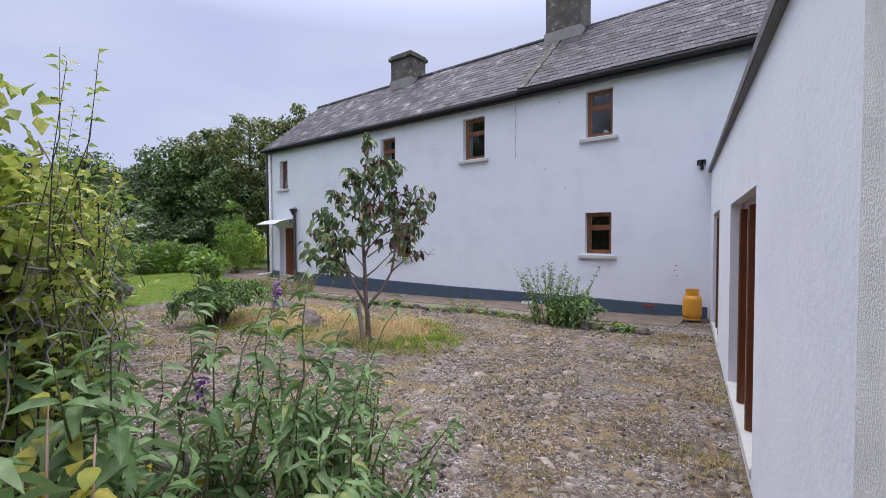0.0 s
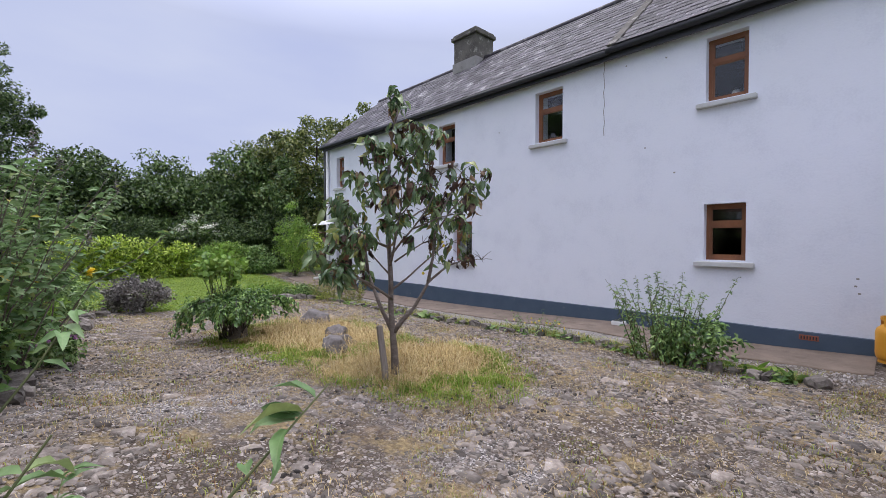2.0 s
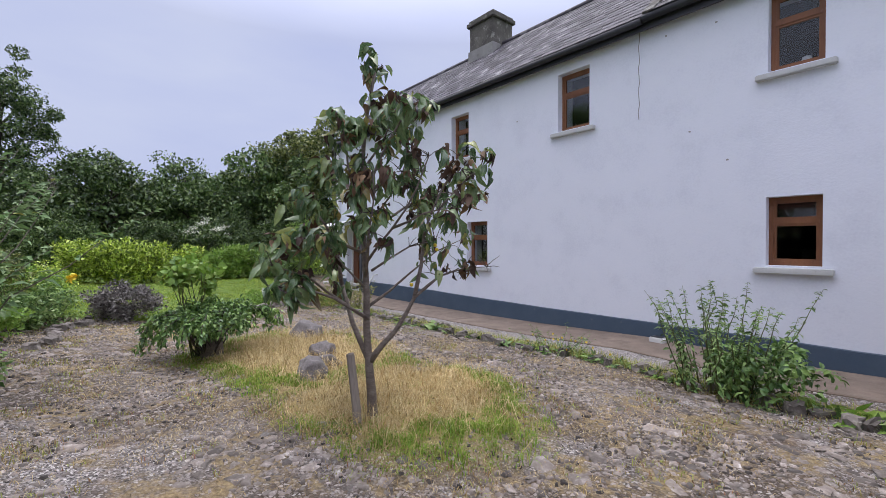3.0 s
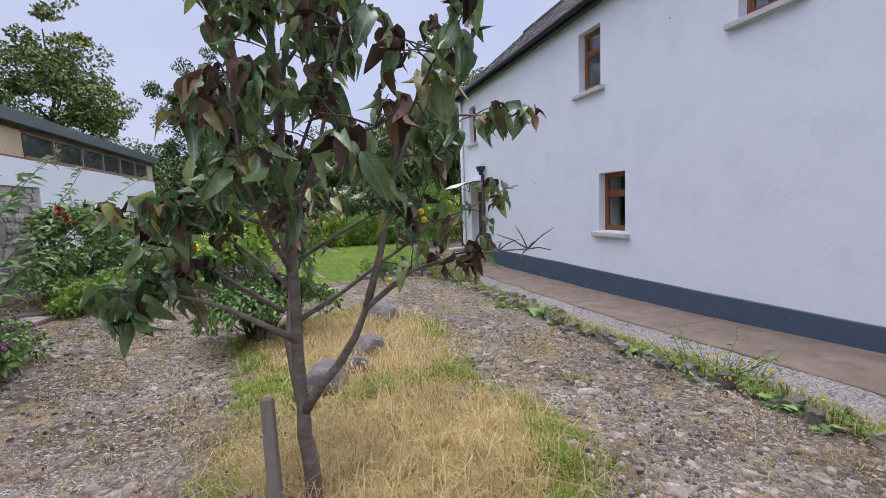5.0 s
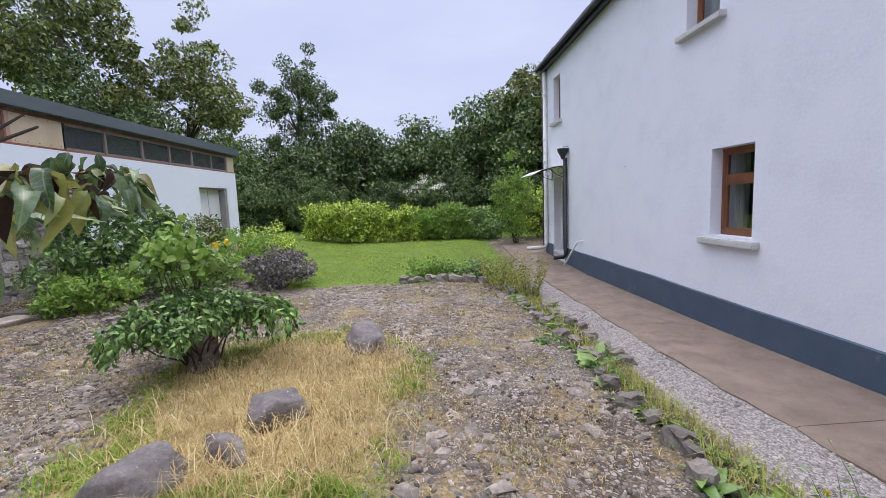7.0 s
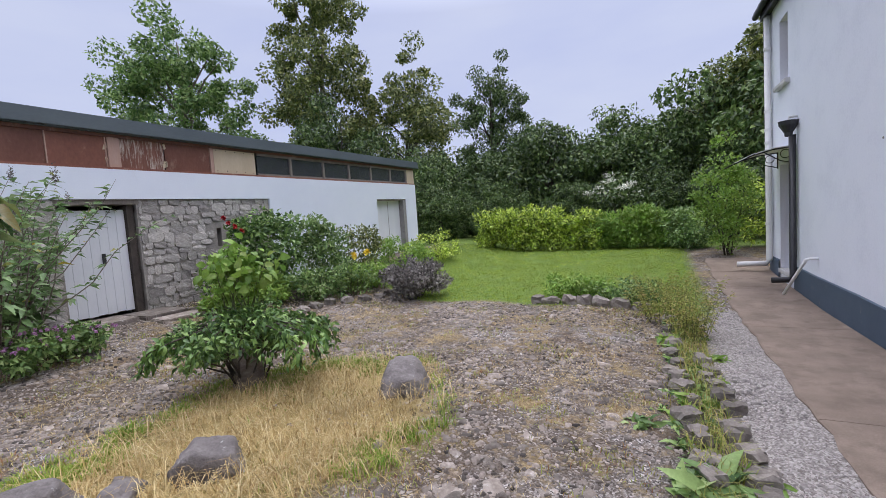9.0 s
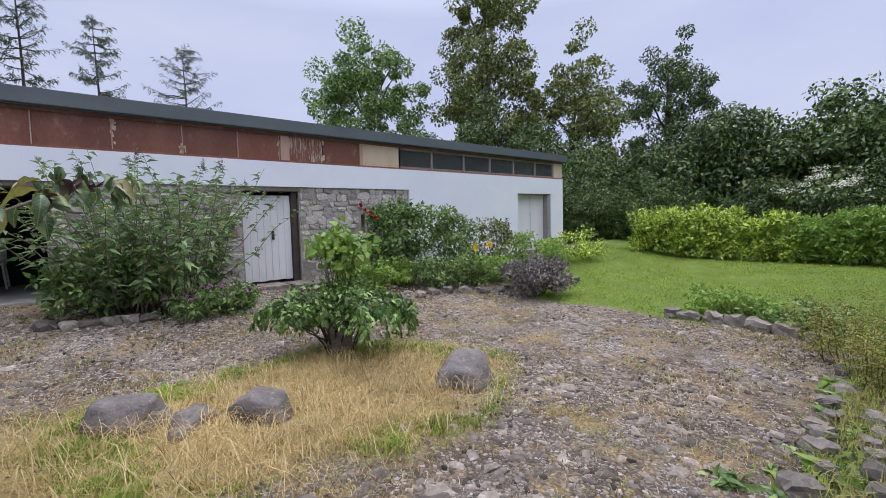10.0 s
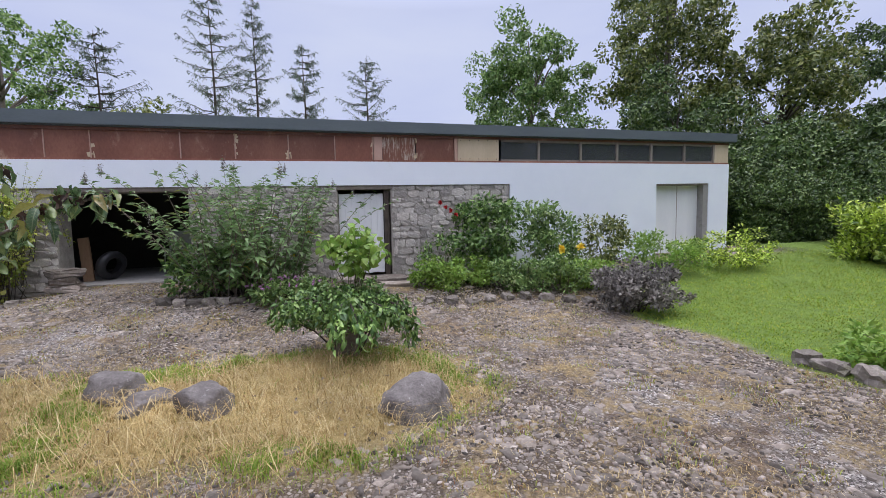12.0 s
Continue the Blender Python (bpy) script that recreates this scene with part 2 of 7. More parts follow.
GREY_WOOD = surface("weathered_timber", [(0.3, (0.15, 0.125, 0.105)), (0.7, (0.32, 0.28, 0.245))], 5, 0.9, 0.5, 70, stretch=(1, 1, 0.12))
FASCIA = surface("dark_green_grey_metal", [(0.3, (0.07, 0.09, 0.098)), (0.7, (0.115, 0.14, 0.15))], 2, 0.5, 0.15, 50, stretch=(0.3, 1, 1))
TAN_WOOD = surface("tan_timber", [(0.3, (0.17, 0.10, 0.055)), (0.7, (0.3, 0.19, 0.11))], 5, 0.85, 0.3, 60, stretch=(1, 1, 0.15))
PALE_DOOR = surface("pale_painted_boards", [(0.3, (0.68, 0.7, 0.715)), (0.7, (0.79, 0.8, 0.81))], 3, 0.7, 0.3, 60, stretch=(1, 1, 0.15), stains=(6, 0.66, 0.82, (0.42, 0.41, 0.38)))
# near-black base colour that stands for the shade inside unlit rooms
ROOM_SHADE = surface("interior_shade_tone", [(0.3, (0.022, 0.02, 0.018)), (0.7, (0.05, 0.047, 0.044))], 2, 0.95, 0.3, 30)
ORANGE = surface("yellow_gas_paint", [(0.3, (0.62, 0.27, 0.02)), (0.7, (0.74, 0.36, 0.035))], 5, 0.45, 0.15, 50, stains=(9, 0.64, 0.76, (0.35, 0.17, 0.04)))
BARK = surface("grey_brown_bark", [(0.25, (0.07, 0.05, 0.04)), (0.5, (0.16, 0.13, 0.11)), (0.8, (0.3, 0.27, 0.235))], 14, 0.95, 0.8, 60, stretch=(1, 1, 2.5), dist=0.006)
DARK_BARK = surface("dark_bark", [(0.3, (0.03, 0.024, 0.02)), (0.7, (0.10, 0.08, 0.065))], 6, 0.95, 0.7, 40)
GREEN_STEM = surface("green_stem", [(0.3, (0.06, 0.075, 0.025)), (0.7, (0.13, 0.14, 0.05))], 8, 0.7, 0.2, 60)
CURTAIN = surface("pale_curtain", [(0.3, (0.5, 0.5, 0.5)), (0.7, (0.68, 0.68, 0.67))], 5, 0.9, 0.2, 60)
RED_BRICK = surface("air_brick_clay", [(0.3, (0.24, 0.075, 0.045)), (0.7, (0.36, 0.13, 0.08))], 8, 0.9, 0.4, 60)
STRAW = leaf_material("dry_grass", [(0, (0.24, 0.16, 0.07)), (0.35, (0.42, 0.31, 0.13)), (0.7, (0.55, 0.43, 0.2)), (1, (0.66, 0.56, 0.33))], 0.8, 0.2)
GRASS = leaf_material("green_grass", [(0, (0.1, 0.19, 0.02)), (0.6, (0.22, 0.31, 0.04)), (1, (0.4, 0.4, 0.1))], 0.7, 0.3)
LAWN_GREEN = leaf_material("lawn_grass", [(0, (0.12, 0.2, 0.016)), (0.6, (0.27, 0.37, 0.04)), (1, (0.5, 0.5, 0.1))], 0.7, 0.25)
L_DARK = leaf_material("dark_woodland_leaves", [(0, (0.012, 0.026, 0.007)), (0.5, (0.04, 0.074, 0.018)), (0.85, (0.085, 0.13, 0.034)), (1, (0.15, 0.2, 0.065))], 0.42, 0.12, gloss=0.5)
L_WOOD = leaf_material("mid_woodland_leaves", [(0, (0.016, 0.034, 0.01)), (0.5, (0.056, 0.1, 0.026)), (0.85, (0.11, 0.165, 0.046)), (1, (0.18, 0.24, 0.08))], 0.42, 0.14, gloss=0.5)
L_DRYWEED = leaf_material("dry_weed_leaves", [(0, (0.12, 0.15, 0.03)), (0.5, (0.22, 0.24, 0.06)), (0.85, (0.36, 0.32, 0.1)), (1, (0.5, 0.38, 0.17))], 0.7, 0.25)
L_OLIVE = leaf_material("olive_woodland_leaves", [(0, (0.03, 0.044, 0.011)), (0.5, (0.088, 0.115, 0.027)), (0.85, (0.165, 0.185, 0.05)), (1, (0.25, 0.25, 0.085))], 0.42, 0.2, gloss=0.55)
L_MID = leaf_material("mid_green_leaves", [(0, (0.036, 0.075, 0.022)), (0.5, (0.105, 0.175, 0.05)), (0.85, (0.2, 0.28, 0.095)), (1, (0.3, 0.37, 0.16))], 0.45, 0.25)
L_LAUREL = leaf_material("bright_hedge_leaves", [(0, (0.04, 0.08, 0.012)), (0.3, (0.2, 0.3, 0.035)), (0.6, (0.46, 0.61, 0.07)), (1, (0.76, 0.86, 0.2))], 0.34, 0.25, veins=0.15)
L_SAPLING = leaf_material("fresh_green_leaves", [(0, (0.07, 0.14, 0.022)), (0.5, (0.15, 0.255, 0.04)), (1, (0.27, 0.37, 0.075))], 0.45, 0.35, veins=0.4)
L_SHRUB = leaf_material("glossy_shrub_leaves", [(0, (0.028, 0.062, 0.018)), (0.5, (0.075, 0.138, 0.036)), (1, (0.175, 0.26, 0.075))], 0.32, 0.2)
L_BUDDLEIA = leaf_material("grey_green_leaves", [(0, (0.055, 0.105, 0.034)), (0.5, (0.125, 0.21, 0.075)), (0.9, (0.23, 0.32, 0.15)), (0.985, (0.28, 0.32, 0.08)), (1, (0.6, 0.44, 0.03))], 0.45, 0.3, veins=0.3)
L_ORCHARD = leaf_material("tired_orchard_leaves", [(0, (0.026, 0.055, 0.022)), (0.45, (0.07, 0.12, 0.046)), (0.82, (0.14, 0.195, 0.082)), (0.92, (0.2, 0.21, 0.05)), (0.97, (0.16, 0.12, 0.045)), (1, (0.1, 0.06, 0.032))], 0.27, 0.3, veins=0.55, scorch=(0.15, 0.09, 0.045), gloss=0.75)
L_WITHERED = leaf_material("withered_leaves", [(0, (0.022, 0.013, 0.01)), (0.6, (0.05, 0.028, 0.018)), (0.9, (0.09, 0.055, 0.03)), (1, (0.16, 0.1, 0.05))], 0.75, 0.08)
L_YELLOW = leaf_material("yellowing_leaves", [(0, (0.25, 0.27, 0.04)), (0.5, (0.5, 0.46, 0.07)), (1, (0.7, 0.62, 0.14))], 0.5, 0.4, veins=0.25)
L_CLIMBER = leaf_material("yellow_green_climber_leaves", [(0, (0.12, 0.19, 0.035)), (0.4, (0.34, 0.42, 0.075)), (0.8, (0.55, 0.6, 0.13)), (1, (0.74, 0.72, 0.24))], 0.45, 0.42, veins=0.2)
L_LAVENDER = leaf_material("grey_purple_foliage", [(0, (0.045, 0.041, 0.038)), (0.5, (0.115, 0.106, 0.097)), (1, (0.22, 0.205, 0.185))], 0.8, 0.15)
L_CONIFER = leaf_material("conifer_needles", [(0, (0.03, 0.048, 0.036)), (0.5, (0.062, 0.086, 0.064)), (1, (0.11, 0.135, 0.1))], 0.7, 0.15)
P_PURPLE = leaf_material("purple_petals", [(0, (0.42, 0.18, 0.4)), (1, (0.64, 0.38, 0.6))], 0.6)
P_DEEP = leaf_material("deep_purple_petals", [(0, (0.08, 0.02, 0.14)), (1, (0.2, 0.07, 0.26))], 0.6)
P_RED = leaf_material("red_petals", [(0, (0.38, 0.008, 0.015)), (1, (0.6, 0.03, 0.04))], 0.5)
P_YELLOW = leaf_material("yellow_petals", [(0, (0.78, 0.55, 0.03)), (1, (0.85, 0.68, 0.08))], 0.5)
P_WHITE = leaf_material("white_petals", [(0, (0.6, 0.6, 0.5)), (1, (0.8, 0.8, 0.72))], 0.6)

# ---- builders ----
BASE = {}


def thing(name, label, category, loc=(0, 0, 0), group="", kind=""):
    ob = new(name)
    ob.empty_display_size = 0.1
    ob.location = loc
    BASE[ob] = Vector(loc)
    return tagged(ob, label, category, group, kind)


def mesh_of(name, bm):
    me = bpy.data.meshes.new(name)
    bm.normal_update()
    bm.to_mesh(me)
    bm.free()
    return me


def part(name, bm, material, parent, label="", kind="", smooth=False):
    """Links a bmesh or mesh, built in world metres, as one part of a thing or part."""
    me = bm if isinstance(bm, bpy.types.Mesh) else mesh_of(name, bm)
    me.transform(Matrix.Translation(-BASE[parent]))
    if not me.materials:
        me.materials.append(material)
    if smooth:
        me.polygons.foreach_set("use_smooth", np.ones(len(me.polygons), bool))
    ob = new(name, me)
    ob.parent = parent
    BASE[ob] = BASE[parent]
    return tagged(ob, label, kind=kind)


def single(name, bm, material, label, category, loc=(0, 0, 0), kind="", group="", smooth=False):
    """A thing that is one mesh, built in world metres, with its origin at loc."""
    me = bm if isinstance(bm, bpy.types.Mesh) else mesh_of(name, bm)
    me.transform(Matrix.Translation(-Vector(loc)))
    if not me.materials:
        me.materials.append(material)
    if smooth:
        me.polygons.foreach_set("use_smooth", np.ones(len(me.polygons), bool))
    ob = new(name, me)
    ob.location = loc
    BASE[ob] = Vector(loc)
    return tagged(ob, label, category, group, kind)


def box(bm, x0, x1, y0, y1, z0, z1, bevel=0.0):
    r = bmesh.ops.create_cube(bm, size=1, matrix=Matrix.Translation(((x0 + x1) / 2, (y0 + y1) / 2, (z0 + z1) / 2)) @ Matrix.Diagonal((abs(x1 - x0), abs(y1 - y0), abs(z1 - z0), 1)))
    if bevel:
        es = list({e for v in r["verts"] for e in v.link_edges})
        bmesh.ops.bevel(bm, geom=es, offset=bevel, segments=2, affect="EDGES")
    return bm


def boxed(*a, bevel=0.0):
    return box(bmesh.new(), *a, bevel=bevel)


def turned(bm, m):
    bmesh.ops.transform(bm, matrix=m, verts=bm.verts)
    return bm


def tube(bm, pts, radii, sides=8):
    """A tube through pts with a radius at each."""
    pts = [Vector(p) for p in pts]
    rings = []
    for k, p in enumerate(pts):
        d = (pts[min(k + 1, len(pts) - 1)] - pts[max(k - 1, 0)]).normalized()
        s = d.cross(Vector((0.31, 0.17, 0.94)) if abs(d.z) < 0.95 else Vector((1, 0, 0))).normalized()
        u = s.cross(d)
        r = radii[k] if isinstance(radii, (list, tuple)) else radii
        rings.append([bm.verts.new(p + (s * math.cos(a) + u * math.sin(a)) * r) for a in (2 * math.pi * i / sides for i in range(sides))])
    for a, b in zip(rings, rings[1:]):
        for i in range(sides):
            bm.faces.new((a[i], a[(i + 1) % sides], b[(i + 1) % sides], b[i]))
    bm.faces.new(rings[0][::-1])
    bm.faces.new(rings[-1])
    return bm


def lathe(bm, profile, at=(0, 0, 0), sides=24):
    rings = [[bm.verts.new((at[0] + r * math.cos(2 * math.pi * i / sides), at[1] + r * math.sin(2 * math.pi * i / sides), at[2] + z)) for i in range(sides)] for r, z in profile]
    for a, b in zip(rings, rings[1:]):
        for i in range(sides):
            bm.faces.new((a[i], a[(i + 1) % sides], b[(i + 1) % sides], b[i]))
    return bm


def wall_with_holes(x0, x1, z0, z1, y0, y1, holes):
    """A wall along x between the planes y0 (front) and y1, with openings (xa, xb, za, zb) right through it."""
    bm = bmesh.new()
    xs = sorted({x0, x1, *[v for h in holes for v in h[:2]]})
    zs = sorted({z0, z1, *[v for h in holes for v in h[2:]]})
    inside = lambda x, z: any(h[0] < x < h[1] and h[2] < z < h[3] for h in holes)
    solid = [[not inside((a + b) / 2, (c + d) / 2) for c, d in zip(zs, zs[1:])] for a, b in zip(xs, xs[1:])]
    ok = lambda i, k: 0 <= i < len(solid) and 0 <= k < len(solid[0]) and solid[i][k]
    at = {}

    def vert(i, y, k):
        if (i, y, k) not in at:
            at[i, y, k] = bm.verts.new((xs[i], y, zs[k]))
        return at[i, y, k]
    for i in range(len(xs) - 1):
        for k in range(len(zs) - 1):
            if not solid[i][k]:
                continue
            bm.faces.new([vert(i, y0, k), vert(i + 1, y0, k), vert(i + 1, y0, k + 1), vert(i, y0, k + 1)])
            bm.faces.new([vert(i, y1, k), vert(i, y1, k + 1), vert(i + 1, y1, k + 1), vert(i + 1, y1, k)])
            if not ok(i - 1, k):
                bm.faces.new([vert(i, y0, k), vert(i, y0, k + 1), vert(i, y1, k + 1), vert(i, y1, k)])
            if not ok(i + 1, k):
                bm.faces.new([vert(i + 1, y0, k), vert(i + 1, y1, k), vert(i + 1, y1, k + 1), vert(i + 1, y0, k + 1)])
            if not ok(i, k - 1):
                bm.faces.new([vert(i, y0, k), vert(i, y1, k), vert(i + 1, y1, k), vert(i + 1, y0, k)])
            if not ok(i, k + 1):
                bm.faces.new([vert(i, y0, k + 1), vert(i + 1, y0, k + 1), vert(i + 1, y1, k + 1), vert(i, y1, k + 1)])
    bmesh.ops.recalc_face_normals(bm, faces=bm.faces)
    return bm


def raw_mesh(name, verts, faces_n, loops, material):
    """A mesh from arrays: verts (n, 3), corner counts and corner indices."""
    me = bpy.data.meshes.new(name)
    me.vertices.add(len(verts))
    me.vertices.foreach_set("co", np.asarray(verts, np.float32).ravel())
    me.loops.add(len(loops))
    me.loops.foreach_set("vertex_index", np.asarray(loops, np.int32))
    me.polygons.add(len(faces_n))
    me.polygons.foreach_set("loop_start", np.concatenate(([0], np.cumsum(faces_n)[:-1])).astype(np.int32))
    me.update(calc_edges=True)
    me.materials.append(material)
    return me


def strewn(name, protos, at, scale, turn, material, rng):
    """Copies of small prototype shapes (verts, triangles) joined into one mesh; scale (n, 3), turn about z (n)."""
    V, L, base = [], [], 0
    which = rng.integers(0, len(protos), len(at))
    for k, (pv, pf) in enumerate(protos):
        i = np.nonzero(which == k)[0]
        if not len(i):
            continue
        v = pv[None] * scale[i][:, None]
        c, s = np.cos(turn[i])[:, None], np.sin(turn[i])[:, None]
        v = np.stack([v[..., 0] * c - v[..., 1] * s, v[..., 0] * s + v[..., 1] * c, v[..., 2]], -1) + at[i][:, None]
        f = pf[None] + (np.arange(len(i)) * len(pv))[:, None, None] + base
        V.append(v.reshape(-1, 3))
        L.append(f.reshape(-1))
        base += len(i) * len(pv)
    L = np.concatenate(L)
    return raw_mesh(name, np.concatenate(V), np.full(len(L) // 3, 3), L, material)


def pebble_protos(count, subdivisions, seed, jitter=0.22):
    rng, out = np.random.default_rng(seed), []
    for _ in range(count):
        bm = bmesh.new()
        bmesh.ops.create_icosphere(bm, subdivisions=subdivisions, radius=1)
        v = np.array([x.co[:] for x in bm.verts])
        f = np.array([[x.index for x in g.verts] for g in bm.faces])
        bm.free()
        out.append((v * (1 + rng.uniform(-jitter, jitter, (len(v), 1))), f))
    return out


def slab_protos(count, seed, jitter=0.22):
    """Angular flat-topped stones: a box with every corner moved and the top drawn in."""
    rng, out = np.random.default_rng(seed), []
    f = np.array([(4, 5, 7), (4, 7, 6), (0, 1, 5), (0, 5, 4), (2, 6, 7), (2, 7, 3), (0, 4, 6), (0, 6, 2), (1, 3, 7), (1, 7, 5)])
    for _ in range(count):
        v = np.array([(x, y, z) for z in (-1, 1) for y in (-1, 1) for x in (-1, 1)], float)
        v[:, :2] *= np.where(v[:, 2:] > 0, 0.72, 1.0)
        out.append((v + rng.uniform(-1, 1, v.shape) * [jitter * 1.5, jitter * 1.5, jitter * 0.8], f))
    return out


def leaf_mesh(name, at, way, size, material, rng, width=0.45, fine=False, curl=0.25, plain=False, fold=0.1, facing=None):
    """Leaves at points, pointing along way and facing upwards or as given; each a folded blade (fine 1 or 2: more corners and a bent midrib)."""
    n = len(at)
    way = way / np.linalg.norm(way, axis=1, keepdims=True)
    side = np.cross(way, rng.normal(0, 0.45, (n, 3)) + (np.array([0, 0, 1.0]) if facing is None else facing))
    side /= np.linalg.norm(side, axis=1, keepdims=True) + 1e-9
    up = np.cross(side, way)
    s = (size if isinstance(size, np.ndarray) else np.full(n, size))[:, None]
    if fine:
        st = [(.08, .34), (.2, .7), (.34, .95), (.48, 1.0), (.62, .9), (.75, .72), (.87, .42), (.95, .17)]
        if fine < 2:
            st = [(.13, .5), (.36, .95), (.62, .9), (.84, .5)]
        rib = lambda u: -curl * 1.5 * u * u + 0.06 * math.sin(3.1 * u)
        rim = lambda u, g: fold * (1 + 0.55 * math.sin(11 * u + g))
        local = [(0, 0, 0), (1, 0, rib(1))] + [q for u, w in st for q in ((u, w, rib(u) + rim(u, 0) * w), (u, 0, rib(u)), (u, -w, rib(u) + rim(u, 1.7) * w))]
        e = 2 + 3 * (len(st) - 1)
        polys = [(0, 3, 2), (0, 4, 3), (e, e + 1, 1), (e + 1, e + 2, 1)]
        for a in range(2, e, 3):
            polys += [(a, a + 1, a + 4, a + 3), (a + 1, a + 2, a + 5, a + 4)]
    else:
        local = [(0, 0, 0), (.42, 1, .12), (1, 0, -curl * .6), (.42, -1, .12), (.45, 0, 0)]
        polys = [(0, 4, 1), (1, 4, 2), (0, 3, 4), (4, 3, 2)]
    if plain:
        local, polys = local[:4], [(0, 2, 1), (0, 3, 2)]
    V = np.stack([at + s * (a * way + b * width * .5 * side + c * up) for a, b, c in local], 1)
    k = len(local)
    flat = np.concatenate([np.array(p) for p in polys])
    L = (flat[None] + (np.arange(n) * k)[:, None]).ravel()
    counts = np.tile([len(p) for p in polys], n)
    me = raw_mesh(name, V.reshape(-1, 3), counts, L, material)
    if not plain:
        at_ = me.attributes.new("blade", "FLOAT_VECTOR", "POINT")
        at_.data.foreach_set("vector", np.tile(np.array([(a, b, 0) for a, b, c in local], np.float32), (n, 1)).ravel())
    if fine:
        me.polygons.foreach_set("use_smooth", np.ones(len(me.polygons), bool))
    return me


def blades(name, at, height, material, rng, lean=0.5, width=0.006):
    """Grass: each blade two tapering pieces that bend over."""
    n = len(at)
    h = (height if isinstance(height, np.ndarray) else np.full(n, height))[:, None]
    a = rng.uniform(0, 2 * np.pi, n)
    d = np.stack([np.cos(a), np.sin(a), np.zeros(n)], 1)
    w = np.stack([-np.sin(a), np.cos(a), np.zeros(n)], 1) * width
    k = rng.uniform(0.2, 1, (n, 1)) * lean
    up = np.array([[0, 0, 1.0]])
    mid, tip = at + h * (0.55 * up + 0.3 * k * d), at + h * ((1 - 0.45 * k) * up + 1.1 * k * d)
    V = np.stack([at - w, at + w, mid - w * .8, mid + w * .8, tip], 1).reshape(-1, 3)
    f = np.array([0, 1, 3, 2, 2, 3, 4])
    L = (f[None] + (np.arange(n) * 5)[:, None]).ravel()
    return raw_mesh(name, V, np.tile([4, 3], n), L, material)


def smooth01(v):
    v = np.clip(v, 0, 1)
    return v * v * (3 - 2 * v)


def ground_z(x, y):
    """Height of the ground."""
    x, y = np.asarray(x, float), np.asarray(y, float)
    z = np.interp(-x, [-3, 3, 4.7, 7, 9, 13, 16, 19, 40], [0, 0, .04, -.05, -.09, -.11, 0, .13, .2])
    z = z - 0.10 * smooth01((y - 6) / 2) * smooth01((x + 18) / 3) * (1 - smooth01((x + 3) / 3))
    z = z + 0.36 * smooth01((3.6 - y) / 3.4) * smooth01((-x - 1.5) / 3)
    return z


def gz(x, y):
    return float(ground_z(x, y))

# ---- ground: one sheet, gravel yard, dry grass island, lawn ----
YW, YB = 9.64, -0.05          # planes of the house front and the barn front
rngs = np.random.default_rng


def island(x, y):
    """How far inside the grass island (0 to 1) a place lies."""
    a = 1 - np.hypot((x + 5.0) / 1.55, (y - 4.9) / 1.2)
    b = 1 - np.hypot((x + 7.9) / 1.65, (y - 4.75) / 1.4)
    c = 1 - np.hypot((x + 6.4) / 1.6, (y - 4.85) / 1.15)
    wob = 0.22 * np.sin(x * 3.1 + y * 1.7) * np.sin(y * 2.7 - x)
    return np.clip(np.maximum(np.maximum(a, b), c) * 3 + wob, 0, 1)


def island_heart(x, y):
    """Depth inside the island, from 0 at the rim to 1 in its straw heart."""
    a = 1 - np.hypot((x + 5.0) / 1.55, (y - 4.9) / 1.2)
    b = 1 - np.hypot((x + 7.5) / 2.0, (y - 4.95) / 1.3)
    return np.clip(np.maximum(a, b) * 2.0, 0, 1)


def lawn(x, y):
    front = -12.5 - 1.6 * smooth01((3.4 - y) / 3.2) - 0.1 * np.sin(y * 3)
    return np.clip((front - x) * 4, 0, 1) * np.clip((y - 0.8) * 2, 0, 1) * np.clip((8.35 - y) * 4, 0, 1) * np.clip((x + 20.5) * 2, 0, 1)


def field(x, y):
    """Green ground outside the yard."""
    return np.clip(np.maximum.reduce([-x - 19.2, y - 20, -y - 9, x - 6]), 0, 1)


gx = np.unique(np.concatenate([np.linspace(-900, -60, 12), np.linspace(-60, -22, 30), np.linspace(-22, 3, 210), np.linspace(3, 60, 20), np.linspace(60, 900, 10)]))
gy = np.unique(np.concatenate([np.linspace(-900, -60, 12), np.linspace(-60, -3, 25), np.linspace(-3, 11, 140), np.linspace(11, 60, 20), np.linspace(60, 900, 10)]))
X, Y = np.meshgrid(gx, gy, indexing="ij")
near = (X > -21) & (X < 2.9) & (Y > -0.4) & (Y < 9.5)
bumps = np.array([noise.noise((x * 1.3, y * 1.3, 0)) * 0.018 + noise.noise((x * 4, y * 4, 3)) * 0.009 for x, y in zip(X.ravel(), Y.ravel())]).reshape(X.shape)
Z = ground_z(X, Y) + np.where(near, bumps, 0) + 0.03 * smooth01(island(X, Y)) - 0.3 * smooth01((-Y - 0.3) * 4) * (X < 2)
idx = np.arange(X.size).reshape(X.shape)
quads = np.stack([idx[:-1, :-1], idx[1:, :-1], idx[1:, 1:], idx[:-1, 1:]], -1).reshape(-1, 4)


